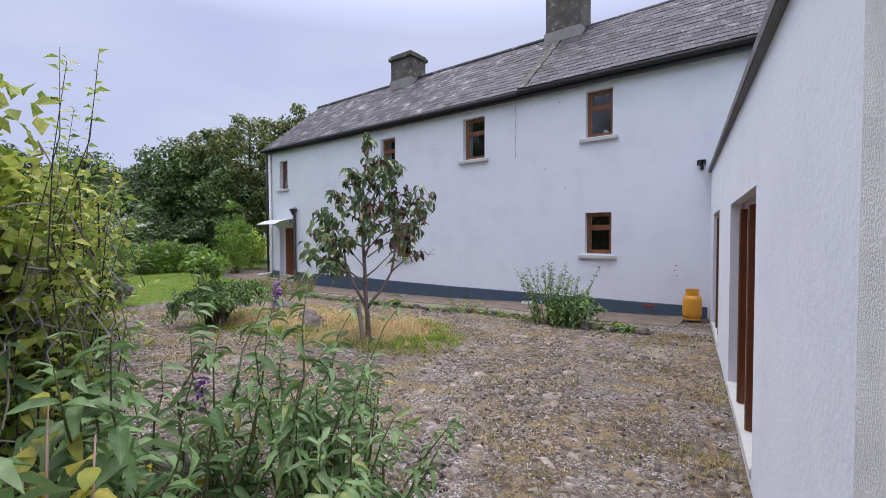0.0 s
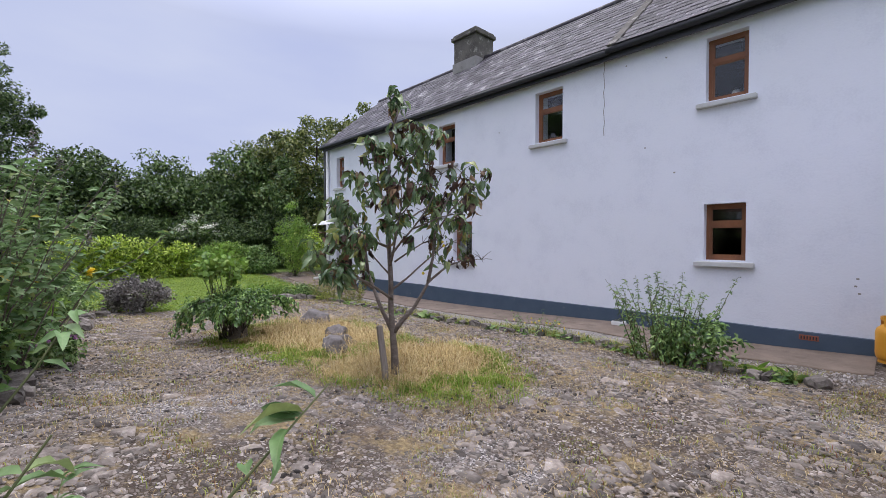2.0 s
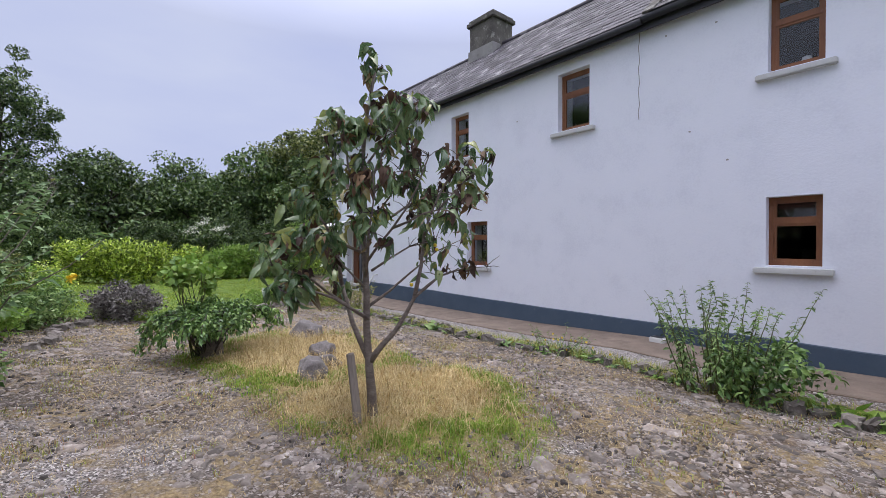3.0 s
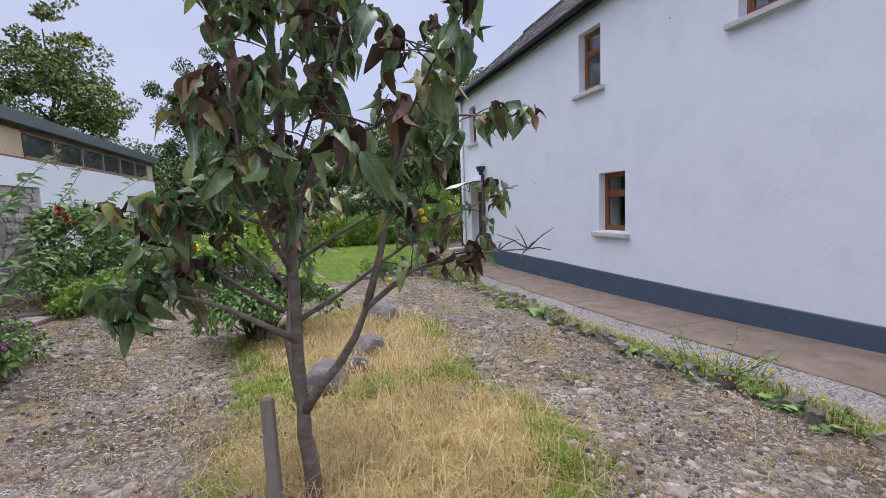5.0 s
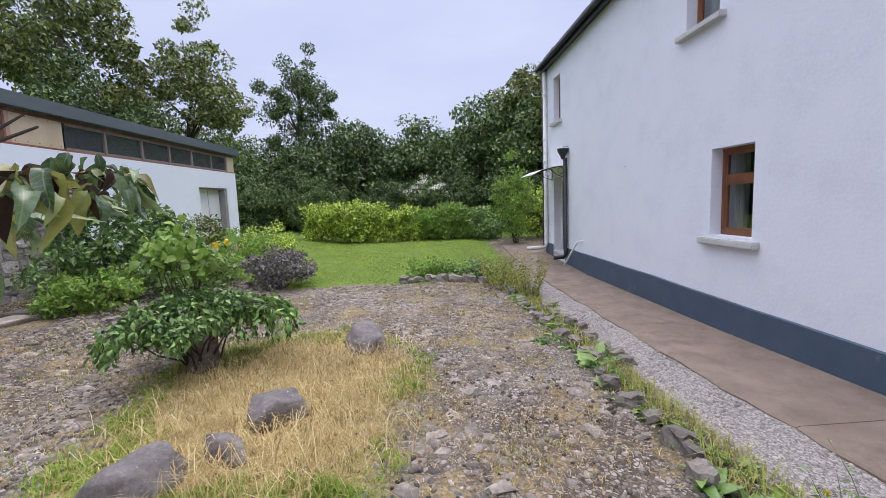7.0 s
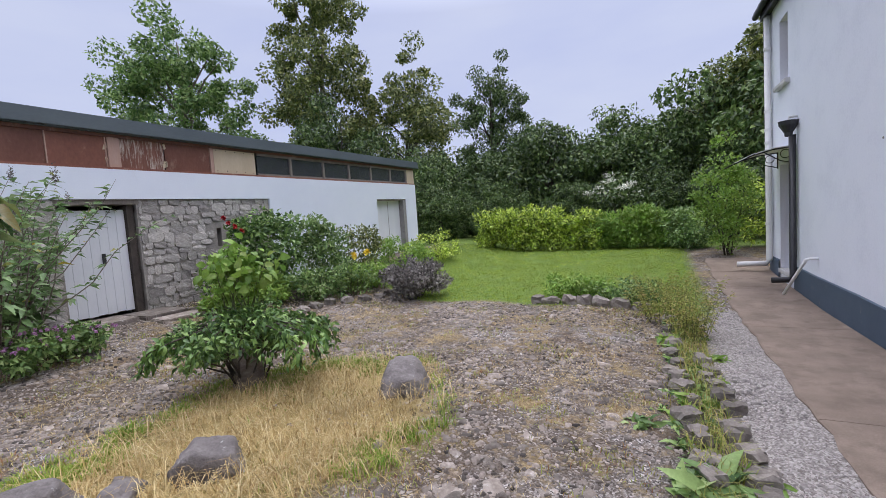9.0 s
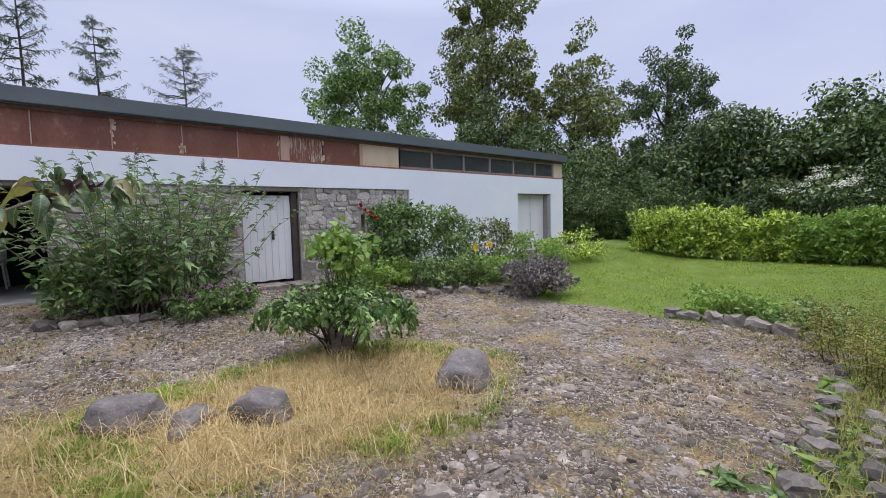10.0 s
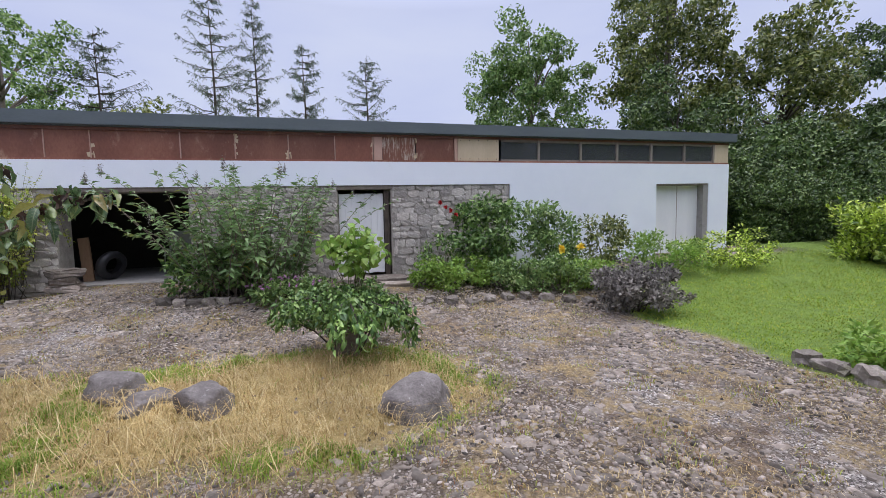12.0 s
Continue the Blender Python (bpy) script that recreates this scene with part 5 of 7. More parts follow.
def wand_plant(name, label, category, at, wands, leaf, mat, seed, spread, height, width=0.26, per=26, group="", stem_mat=GREEN_STEM, fine=True, radius=0.009, spread_y=None, flowers=None, flower_mat=P_PURPLE, lean=0.35):
    """Long upright stems with pairs of narrow leaves all along them."""
    rng = np.random.default_rng(seed)
    t = thing(name, label, category, at, group)
    o = np.array(at)
    bm, P, D, S, F = bmesh.new(), [], [], [], []
    for k in range(wands):
        a, r = rng.uniform(0, 2 * np.pi), rng.uniform(0, 1) ** 0.5
        foot = o + [math.cos(a) * r * spread * 0.55, math.sin(a) * r * (spread_y or spread) * 0.55, -0.05]
        h = height * rng.uniform(0.6, 1.05)
        tip = foot + [math.cos(a) * r * spread * 0.6 + rng.normal(0, lean * 0.3), math.sin(a) * r * (spread_y or spread) * 0.6 + rng.normal(0, lean * 0.3), h]
        path = limb_path(foot, tip, rng, 6, 0.06)
        tube(bm, path, [radius, radius * 0.9, radius * 0.75, radius * 0.6, radius * 0.4, radius * 0.2], 5)
        s = np.sort(rng.uniform(0.18, 1.0, per))
        q = np.array([[np.interp(u, np.linspace(0, 1, 6), [w[i] for w in path]) for i in range(3)] for u in s])
        b = rng.uniform(0, 2 * np.pi, per)
        P.append(q)
        D.append(np.stack([np.cos(b), np.sin(b), rng.uniform(-0.5, 0.35, per) + 0.6 * (s - 0.5)], 1))
        S.append(leaf * rng.uniform(0.55, 1.15, per) * (1.1 - 0.45 * s))
        if flowers and rng.uniform() < flowers:
            F.append(np.array(path[-1]) + rng.normal(0, 1, (90, 3)) * [0.014, 0.014, 0.045])
    part("stem_mass", bm, stem_mat, t, kind="stuff", smooth=True)
    P, D, S = np.concatenate(P), np.concatenate(D), np.concatenate(S)
    part("foliage", leaf_mesh("foliage", P, D, S, mat, rng, width, fine, curl=0.3), mat, t)
    for f in F:
        part("flower_spike", leaf_mesh("flower_spike", f, rng.normal(size=f.shape), np.full(len(f), 0.02), flower_mat, rng, 0.8), flower_mat, t, "small purple flower spike", kind="stuff")
    return t


def flower(parent, at, mat, seed, r=0.05):
    rng = np.random.default_rng(seed)
    n = 26
    d = rng.normal(size=(n, 3)) + [0, 0, 0.5]
    return part("flower", leaf_mesh("flower", np.tile(at, (n, 1)) + rng.normal(0, r * 0.2, (n, 3)), d, np.full(n, r * 1.3), mat, rng, 0.9), mat, parent)


# woodland behind the lawn, and trees round about
wood = [big_tree("dark green broadleaf tree in a dense woodland edge", (-26.0, 3.0, 0.0), 5.6, 2.5, 0.1, 70, 9000, 0.30, L_DARK, 11, group="woodland edge"),
        big_tree("mid-green broadleaf tree in a dense woodland edge", (-26.5, 6.5, 0.0), 5.7, 2.6, 0.1, 70, 9000, 0.28, L_WOOD, 12, group="woodland edge"),
        big_tree("olive-green broadleaf tree behind the farmhouse", (-24.5, 13.5, 0.0), 9.3, 3.2, 0.2, 80, 10000, 0.32, L_OLIVE, 13, group="woodland edge")]
for k, x, y, s, a in ((0, -25.2, 0.2, 0.95, 40), (1, -24.8, -2.6, 1.0, 80), (0, -25.6, 8.9, 0.98, 140), (1, -25.0, 10.8, 1.42, 200), (2, -22.5, 16.8, 1.28, 60), (2, -26.5, 11.2, 0.98, 150),
                      (0, -29.5, 4.8, 1.05, 250), (1, -29.5, 1.5, 1.0, 300), (1, -30, 8.5, 1.15, 20), (0, -28.0, -5.4, 1.12, 110), (0, -22.0, -4.0, 0.85, 170), (2, -19.5, 19.5, 1.3, 230), (1, -29, 13.5, 1.15, 90), (0, -23.5, 4.6, 0.55, 33), (1, -23.0, 1.4, 0.6, 77), (0, -23.2, 7.6, 0.62, 121), (1, -22.8, -1.2, 0.62, 10), (0, -22.6, 10.2, 0.7, 200)):
    copy_thing(wood[k], pose(x, y, 0, 0, 0, a) @ Matrix.Scale(s * 0.84, 4))
big_tree("dark upright tree standing above the woodland edge", (-28.3, -0.4, 0.0), 10.2, 2.1, 0.5, 70, 9000, 0.26, L_DARK, 21, clump_r=(0.4, 0.9), width=0.45)
big_tree("round-headed ash tree behind the barn", (-23.5, -19.5, 0.0), 15.2, 4.3, 4.0, 60, 9500, 0.42, L_MID, 22, bark=BARK, clump_r=(0.7, 1.4))
big_tree("tall ivy-clad tree behind the barn", (-30.2, -14.0, 0.0), 22.0, 3.6, 2.0, 85, 12000, 0.42, L_OLIVE, 23, bark=BARK, clump_r=(0.7, 1.5))
big_tree("broad olive-green tree beyond the barn end", (-33.5, -9.0, 0.0), 14.0, 3.8, 1.0, 75, 10000, 0.4, L_OLIVE, 24, clump_r=(0.7, 1.4))
big_tree("broad green tree beyond the barn end", (-27.5, -10.5, 0.0), 9.0, 3.4, 0.5, 70, 8000, 0.34, L_DARK, 25)
big_tree("thin-crowned roadside tree behind the barn", (9.0, -23.0, 0.0), 14.5, 4.2, 4.0, 40, 4500, 0.4, L_MID, 26, bark=BARK, clump_r=(0.6, 1.2))
big_tree("low broad green trees behind the barn roof", (0.5, -24.0, 0.0), 8.5, 5.0, 1.0, 70, 8000, 0.4, L_OLIVE, 27)
big_tree("low broad green trees behind the barn roof", (-14.5, -20.0, 0.0), 6.0, 3.4, 0.5, 60, 7000, 0.36, L_MID, 28)
for k, (x, y, h, s) in enumerate(((-1.8, -25.0, 17.5, 3.6), (-4.5, -25.4, 17.0, 3.0), (-7.8, -25.6, 14.4, 2.9), (-12.4, -25.2, 13.6, 4.0), (4.3, -23.3, 13.2, 4.4))):
    conifer("thin open spruce with drooping branches", (x, y, 0.0), h, s, 40 + k, "spruces behind the barn")

# hedge and garden shrubs beyond the lawn
for k, (y, h, m, lab) in enumerate(((2.3, 1.42, L_LAUREL, "bright yellow-green laurel hedge bush"), (3.3, 1.5, L_LAUREL, "bright yellow-green laurel hedge bush"), (4.3, 1.45, L_LAUREL, "bright yellow-green laurel hedge bush"),
                                    (5.3, 1.25, L_LAUREL, "yellow-green hedge bush with darker gaps"), (6.3, 1.2, L_SAPLING, "fresh green hedge bush with pale flowers"), (7.2, 1.3, L_SAPLING, "fresh green hedge bush with pale flowers"), (8.1, 1.1, L_MID, "mid-green hedge bush behind the lawn"))):
    bush("hedge_bush", lab, "hedge", (-20.1 + 0.1 * (k % 2), y, gz(-20, y)), 0.5, 0.52, h - 0.05, 80, 3600, 0.135, m, 60 + k, stems=8, width=0.42, clump_r=0.2, group="hedge behind the lawn", low=0.08, droop=-0.3, boxy=True)
elder = bush("elder_bush", "dark elder bush with creamy white flower heads", "bush", (-21.8, 6.4, gz(-21, 6)), 1.0, 1.2, 2.5, 40, 2400, 0.16, L_DARK, 70, clump_r=0.3, stem_mat=DARK_BARK)
rng = rngs(71)
for k in range(13):
    c = np.array([-21.0 + rng.normal(0, 0.25), 6.3 + rng.normal(0, 0.4), 2.1 + rng.normal(0, 0.22)])
    n = 60
    part("flower_head", leaf_mesh("flower_head", c + rng.normal(0, 1, (n, 3)) * [0.06, 0.1, 0.04], rng.normal(size=(n, 3)), np.full(n, 0.045), P_WHITE, rng, 0.9), P_WHITE, elder, "creamy flower head", kind="stuff")
bush("garden_shrub", "tall feathery green shrub near the house corner", "shrub", (-17.9, 9.1, gz(-17.9, 9)), 0.62, 0.62, 2.8, 60, 4600, 0.09, L_SAPLING, 72, clump_r=0.24, droop=-0.4, stem_mat=DARK_BARK)
bush("garden_shrub", "yellow-green shrub beside the house gable", "shrub", (-19.0, 10.2, gz(-19, 9)), 0.8, 0.9, 1.9, 40, 2400, 0.12, L_LAUREL, 73, clump_r=0.24)
bush("garden_shrub", "low dark green shrub under the hedge", "shrub", (-19.3, 8.4, gz(-19, 8)), 0.6, 0.5, 0.8, 30, 1300, 0.1, L_SHRUB, 74)

# border in front of the barn
border = [("garden_shrub", "dark rounded shrub in the barn border", (-11.25, 0.75), 0.75, 0.55, 1.7, 60, 3600, 0.11, L_SHRUB, 0.2), ("garden_shrub", "grey-green shrub with pale flowers in the barn border", (-12.6, 0.95), 0.65, 0.5, 1.6, 50, 2800, 0.1, L_MID, 0.18),
          ("garden_shrub", "bronze-tinted shrub in the barn border", (-13.7, 1.2), 0.55, 0.45, 1.25, 40, 1800, 0.09, L_OLIVE, 0.16), ("garden_shrub", "yellow-green weedy shrub in the barn border", (-15.0, 1.5), 0.9, 0.7, 0.85, 50, 2800, 0.08, L_SAPLING, 0.16),
          ("garden_shrub", "yellow-green weedy shrub at the barn end", (-16.8, 1.5), 1.0, 0.8, 0.75, 50, 2600, 0.08, L_LAUREL, 0.16), ("ground_cover_plant", "low leafy green ground cover by the barn", (-10.3, 1.35), 0.75, 0.45, 0.55, 40, 2400, 0.085, L_SAPLING, 0.13),
          ("ground_cover_plant", "low leafy green ground cover by the barn", (-11.6, 1.75), 0.8, 0.45, 0.6, 40, 2400, 0.085, L_MID, 0.13), ("ground_cover_plant", "low variegated green ground cover by the barn", (-12.8, 1.9), 0.7, 0.45, 0.6, 40, 2200, 0.08, L_SAPLING, 0.13)]
for k, (nm, lab, p, rx, ry, h, c, n, lf, m, cr) in enumerate(border):
    bush(nm, lab, "shrub" if nm == "garden_shrub" else "plant", (*p, gz(*p)), rx, ry, h, c, n, lf, m, 80 + k, clump_r=cr, low=0.03, droop=0.0)
rose = bush("rose_bush", "thorny rose bush with red blooms", "rose", (-10.25, 0.95, gz(-10.2, 0.9)), 0.45, 0.4, 1.15, 18, 700, 0.07, L_SHRUB, 90, clump_r=0.14)
for k, p in enumerate(((-10.18, 1.05, 1.72), (-10.38, 1.05, 1.58), (-10.47, 1.1, 1.5), (-10.3, 1.0, 1.64))):
    flower(rose, p, P_RED, 91 + k, 0.036)
yel = bush("rose_bush", "low rose bush with yellow blooms", "rose", (-12.15, 2.05, gz(-12.1, 2)), 0.4, 0.35, 0.75, 18, 700, 0.07, L_MID, 95, clump_r=0.13)
for k, p in enumerate(((-11.95, 2.3, 0.88), (-12.3, 2.35, 0.9))):
    flower(yel, p, P_YELLOW, 96 + k, 0.058)
wand_plant("butterfly_bush", "large grey-green butterfly bush by the barn", "shrub", (-7.0, 1.05, gz(-7, 1)), 84, 0.175, L_BUDDLEIA, 100, 1.25, 2.05, per=54, spread_y=0.9, stem_mat=BARK, fine=False, width=0.38, lean=1.9, flowers=0.12, flower_mat=L_LAVENDER)
bush("garden_shrub", "dark leafy undergrowth below the butterfly bush", "shrub", (-6.4, 1.1, gz(-6.4, 1.1)), 0.75, 0.4, 0.8, 40, 1500, 0.11, L_SHRUB, 101, clump_r=0.16)
ger = bush("geranium_plant", "spreading geranium with purple-pink flowers", "plant", (-7.5, 1.5, gz(-7.5, 1.5)), 0.68, 0.4, 0.42, 40, 2200, 0.075, L_MID, 102, clump_r=0.12, low=0.02)
rng = rngs(103)
for k in range(75):
    a, r = rng.uniform(0, 6.28), rng.uniform(0, 1) ** 0.5
    flower(ger, (-7.5 + 0.68 * r * math.cos(a), 1.55 + 0.4 * r * math.sin(a), gz(-7.5, 1.5) + 0.42 - 0.15 * r), P_PURPLE, 200 + k, 0.016)
lav = bush("lavender_mound", "rounded grey-purple sage mound at the lawn edge", "shrub", (-12.75, 3.15, gz(-12.7, 3.1)), 0.68, 0.62, 0.8, 90, 5500, 0.075, L_LAVENDER, 110, clump_r=0.13, stem_mat=DARK_BARK, low=0.02, droop=-0.3)
bush("climbing_plant", "yellow-green climber covering the barn pier", "climber", (-3.0, 0.3, gz(-2.95, 0.3)), 0.5, 0.3, 2.1, 60, 2600, 0.09, L_CLIMBER, 111, clump_r=0.2, width=0.75)

# stump bush on the grass island with a fresh sapling shoot in it
sb = bush("stump_bush", "low dark drooping bush growing from a stump", "bush", (-8.2, 3.88, gz(-8.2, 3.9)), 0.66, 0.62, 0.84, 70, 4000, 0.066, L_SHRUB, 120, clump_r=0.14, stems=26, stem_mat=DARK_BARK, droop=0.6, low=0.45, stem_r=0.012)
o = BASE[sb]
bm = bmesh.new()
tube(bm, [o + Vector((0, 0, -0.1)), o + Vector((0.01, 0, 0.06)), o + Vector((0, 0.01, 0.2)), o + Vector((0, 0, 0.42))], [0.19, 0.15, 0.13, 0.14], 14)
part("stump", bm, BARK, sb, "thick cut stump", smooth=True)
rng = rngs(125)
P, D, bm = [], [], bmesh.new()
foot_ = np.array([-8.2, 3.88, gz(-8.2, 3.9)])
for k in range(22):
    an = rng.uniform(0, 6.28)
    away_, rr_ = np.array([math.cos(an), math.sin(an), 0]), rng.uniform(0.72, 1.0)
    hang = rng.uniform(0.1, 0.3) if math.cos(an - 3.6) > 0.3 else rng.uniform(0.3, 0.5)
    strand = [foot_ + away_ * 0.1 + [0, 0, 0.35], foot_ + away_ * 0.4 * rr_ + [0, 0, 0.68], foot_ + away_ * 0.7 * rr_ + [0, 0, 0.62], foot_ + away_ * 0.86 * rr_ + [0, 0, 0.45 + hang * 0.3], foot_ + away_ * 0.93 * rr_ + [0, 0, hang]]
    tube(bm, [tuple(p) for p in strand], [0.012, 0.01, 0.007, 0.005, 0.003], 5)
    u = rng.uniform(0.8, 4, 70)
    q = np.array([[np.interp(v, range(5), [p[i] for p in strand]) for i in range(3)] for v in u])
    P.append(q + rng.normal(0, 0.03, q.shape))
    D.append(rng.normal(0, 0.7, q.shape) + away_ * 0.4 + [0, 0, -0.8])
P, D = np.concatenate(P), np.concatenate(D)
part("drooping_stem_mass", bm, DARK_BARK, sb, kind="stuff", smooth=True)
part("drooping_foliage", leaf_mesh("drooping_foliage", P, D, rng.uniform(0.05, 0.09, len(P)), L_SHRUB, rng, 0.5, True, 0.4), L_SHRUB, sb)
bush("sapling", "bright green sapling crown above the stump bush", "sapling", (-8.32, 3.7, gz(-8.2, 3.9)), 0.3, 0.3, 1.48, 26, 420, 0.095, L_SAPLING, 121, clump_r=0.13, stems=14, width=0.75, fine=True, low=0.62, droop=0.1)
# loose shrub and weeds against the house
wand_plant("elder_sapling", "loose leafy shrub growing beside the path", "shrub", (-3.15, 7.75, gz(-3.1, 7.7)), 34, 0.08, L_MID, 122, 0.68, 1.2, width=0.42, per=50, lean=0.4)
bush("garden_shrub", "low leafy shrub beside the path", "shrub", (-2.85, 7.8, gz(-2.8, 7.8)), 0.42, 0.36, 0.6, 30, 1100, 0.075, L_SHRUB, 123, clump_r=0.16, fine=True)

# foreground butterfly bush and the tangled shrub behind it
wand_plant("butterfly_bush", "leggy butterfly bush with narrow grey-green leaves", "shrub", (-2.1, 0.75, gz(-2.1, 0.7)), 44, 0.17, L_BUDDLEIA, 130, 1.1, 1.36, per=28, width=0.33, spread_y=0.95, flowers=0.03, flower_mat=P_DEEP, lean=0.7)
wand_plant("butterfly_bush", "low butterfly bush shoots with grey-green leaves", "shrub", (-1.8, 1.32, gz(-1.7, 1.3)), 42, 0.14, L_BUDDLEIA, 131, 0.66, 0.96, per=30, lean=0.6, flowers=0.04, flower_mat=P_DEEP)
wand_plant("butterfly_bush", "low butterfly bush shoots with grey-green leaves", "shrub", (-1.45, 0.1, gz(-1.4, 0.1)), 24, 0.15, L_BUDDLEIA, 132, 0.55, 0.8, per=22, lean=0.5)
wand_plant("yellowing_plant", "plant with yellowing leaves on a tan stem", "plant", (-1.33, 0.22, gz(-1.33, 0.2)), 8, 0.1, L_YELLOW, 133, 0.14, 1.2, width=0.85, per=18, lean=0.18, stem_mat=PINK_WOOD)
ts = wand_plant("tangled_shrub", "tangled shrub with yellow-green leaves and bare twigs", "shrub", (-3.0, 0.36, gz(-3.0, 0.36)), 44, 0.075, L_CLIMBER, 134, 0.8, 2.25, width=0.5, per=44, spread_y=0.4, stem_mat=DARK_BARK, lean=0.5, radius=0.005, fine=False)
rng = rngs(136)
LPt, LDt, bm = [], [], bmesh.new()
for k in range(46):
    root = np.array([-3.15, 0.45, 0.9]) + rng.normal(0, 1, 3) * [0.25, 0.25, 0.25]
    an = rng.uniform(0, 6.28)
    reach = np.array([math.cos(an), math.sin(an), 0]) * rng.uniform(0.3, 0.7) + [0.05, 0.0, 0]
    if root[1] + reach[1] > 1.0:
        continue
    arch = [root, root + reach * 0.35 + [0, 0, rng.uniform(0.35, 0.75)], root + reach * 0.7 + [0, 0, rng.uniform(0.5, 1.0)], root + reach + [0, 0, rng.uniform(0.1, 0.85)]]
    tube(bm, [tuple(p) for p in arch], [0.006, 0.005, 0.0035, 0.002], 5)
    u = rng.uniform(0.6, 3, 90)
    q = np.array([[np.interp(v, range(4), [p[i] for p in arch]) for i in range(3)] for v in u])
    LPt.append(q + rng.normal(0, 0.035, q.shape))
    LDt.append(rng.normal(0, 0.8, q.shape) + reach * 0.4 + [0, 0, 0.1])
LPt, LDt = np.concatenate(LPt), np.concatenate(LDt)
LPt, LDt = LPt[LPt[:, 1] < 0.98], LDt[LPt[:, 1] < 0.98]
part("arching_stem_mass", bm, DARK_BARK, ts, kind="stuff", smooth=True)
part("arching_foliage", leaf_mesh("arching_foliage", LPt, LDt, rng.uniform(0.035, 0.075, len(LPt)), L_CLIMBER, rng, 0.5), L_CLIMBER, ts)
rng = rngs(135)
bm = bmesh.new()
for k in range(130):
    a = np.array([-2.85, 0.42, 1.1]) + np.clip(rng.normal(0, 1, 3), -1.3, 1.3) * [0.35, 0.2, 0.4]
    b = a + np.clip(rng.normal(0, 0.22, 3), -0.32, 0.32)
    tube(bm, limb_path(a, b, rng, 6, 0.3), 0.004, 4)
part("dead_wood", bm, GREY_WOOD, ts, "tangle of bare grey twigs", kind="stuff")

# ---- young fruit tree on the island ----
TB = np.array([-4.70, 4.38, gz(-4.7, 4.38)])
RV, DV = np.array([0.66, 0.75, 0]), np.array([-0.75, 0.66, 0])


def tp(r, d, z):
    return tuple(TB + RV * r + DV * d + np.array([0, 0, z]))


orchard = thing("fruit_tree", "young fruit tree with drooping half-withered leaves", "tree", tuple(TB))
BR = [([(0, 0, -0.1), (0, 0, 0.25), (-0.02, 0, 0.5), (-0.04, 0.02, 1.05), (-0.07, 0.03, 1.75), (-0.05, 0, 2.4), (0.05, 0.02, 2.95)], 0.052, 0.012),
      ([(-0.01, 0, 0.5), (0.2, 0.02, 0.75), (0.36, 0.04, 1.03), (0.57, 0.1, 1.2), (0.78, 0.32, 1.25), (1.0, 0.56, 1.25)], 0.031, 0.003),
      ([(0.36, 0.04, 1.03), (0.43, 0.18, 1.55), (0.56, 0.25, 1.9), (0.74, 0.3, 2.25)], 0.02, 0.006),
      ([(-0.02, 0, 0.5), (-0.18, 0.1, 0.8), (-0.32, 0.3, 1.1), (-0.5, 0.65, 1.35), (-0.72, 1.0, 1.55), (-0.85, 1.22, 1.62)], 0.028, 0.008),
      ([(-0.32, 0.3, 1.1), (-0.36, 0.25, 1.5), (-0.55, 0.2, 1.8), (-0.68, 0.15, 1.85)], 0.018, 0.006),
      ([(-0.25, 0.15, 0.95), (-0.5, -0.05, 1.2), (-0.78, -0.1, 1.3)], 0.016, 0.005),
      ([(-0.03, 0.02, 0.95), (0.28, 0.3, 1.2), (0.52, 0.5, 1.4), (0.78, 0.68, 1.52)], 0.015, 0.003),
      ([(-0.06, 0.03, 1.55), (0.25, 0.3, 1.8), (0.55, 0.52, 1.96), (0.88, 0.78, 1.96)], 0.016, 0.004),
      ([(-0.06, 0.03, 1.7), (-0.16, -0.1, 2.1), (-0.2, -0.13, 2.45)], 0.016, 0.005),
      ([(-0.06, 0.03, 1.85), (0.12, -0.1, 2.2), (0.3, -0.12, 2.5), (0.42, -0.1, 2.6)], 0.016, 0.005),
      ([(-0.05, 0, 2.1), (0.1, 0.15, 2.4), (0.2, 0.25, 2.65)], 0.012, 0.004),
      ([(-0.05, 0.02, 1.2), (0.02, -0.2, 1.45), (0.08, -0.35, 1.7), (0.1, -0.4, 2.0)], 0.016, 0.005),
      ([(-0.02, 0, 0.85), (-0.25, -0.2, 1.05), (-0.45, -0.34, 1.14), (-0.6, -0.44, 1.16)], 0.018, 0.005),
      ([(-0.05, 0, 1.4), (-0.25, -0.15, 1.5), (-0.42, -0.25, 1.54), (-0.52, -0.32, 1.48)], 0.016, 0.005),
      ([(-0.04, 0.02, 1.1), (-0.2, -0.1, 1.3), (-0.3, -0.3, 1.5)], 0.012, 0.004),
      ([(0.0, 0.02, 1.25), (0.3, 0.2, 1.45), (0.52, 0.33, 1.5)], 0.012, 0.004),
      ([(-0.07, 0.03, 1.75), (-0.25, 0.25, 1.9), (-0.4, 0.45, 2.15)], 0.014, 0.005),
      ([(-0.05, 0.0, 1.3), (0.2, -0.12, 1.6), (0.4, -0.2, 1.9), (0.5, -0.22, 2.15)], 0.014, 0.005),
      ([(-0.06, 0.02, 1.6), (0.2, -0.05, 1.9), (0.35, -0.1, 2.2)], 0.012, 0.004),
      ([(0.43, 0.18, 1.55), (0.6, 0.0, 1.8), (0.8, -0.1, 2.0), (0.9, -0.15, 2.05)], 0.012, 0.004),
      ([(0.2, -0.12, 1.6), (0.45, -0.3, 1.7), (0.7, -0.35, 1.75)], 0.012, 0.004)]
rng = rngs(140)
LP, LD, LS, WP, WD = [], [], [], [], []
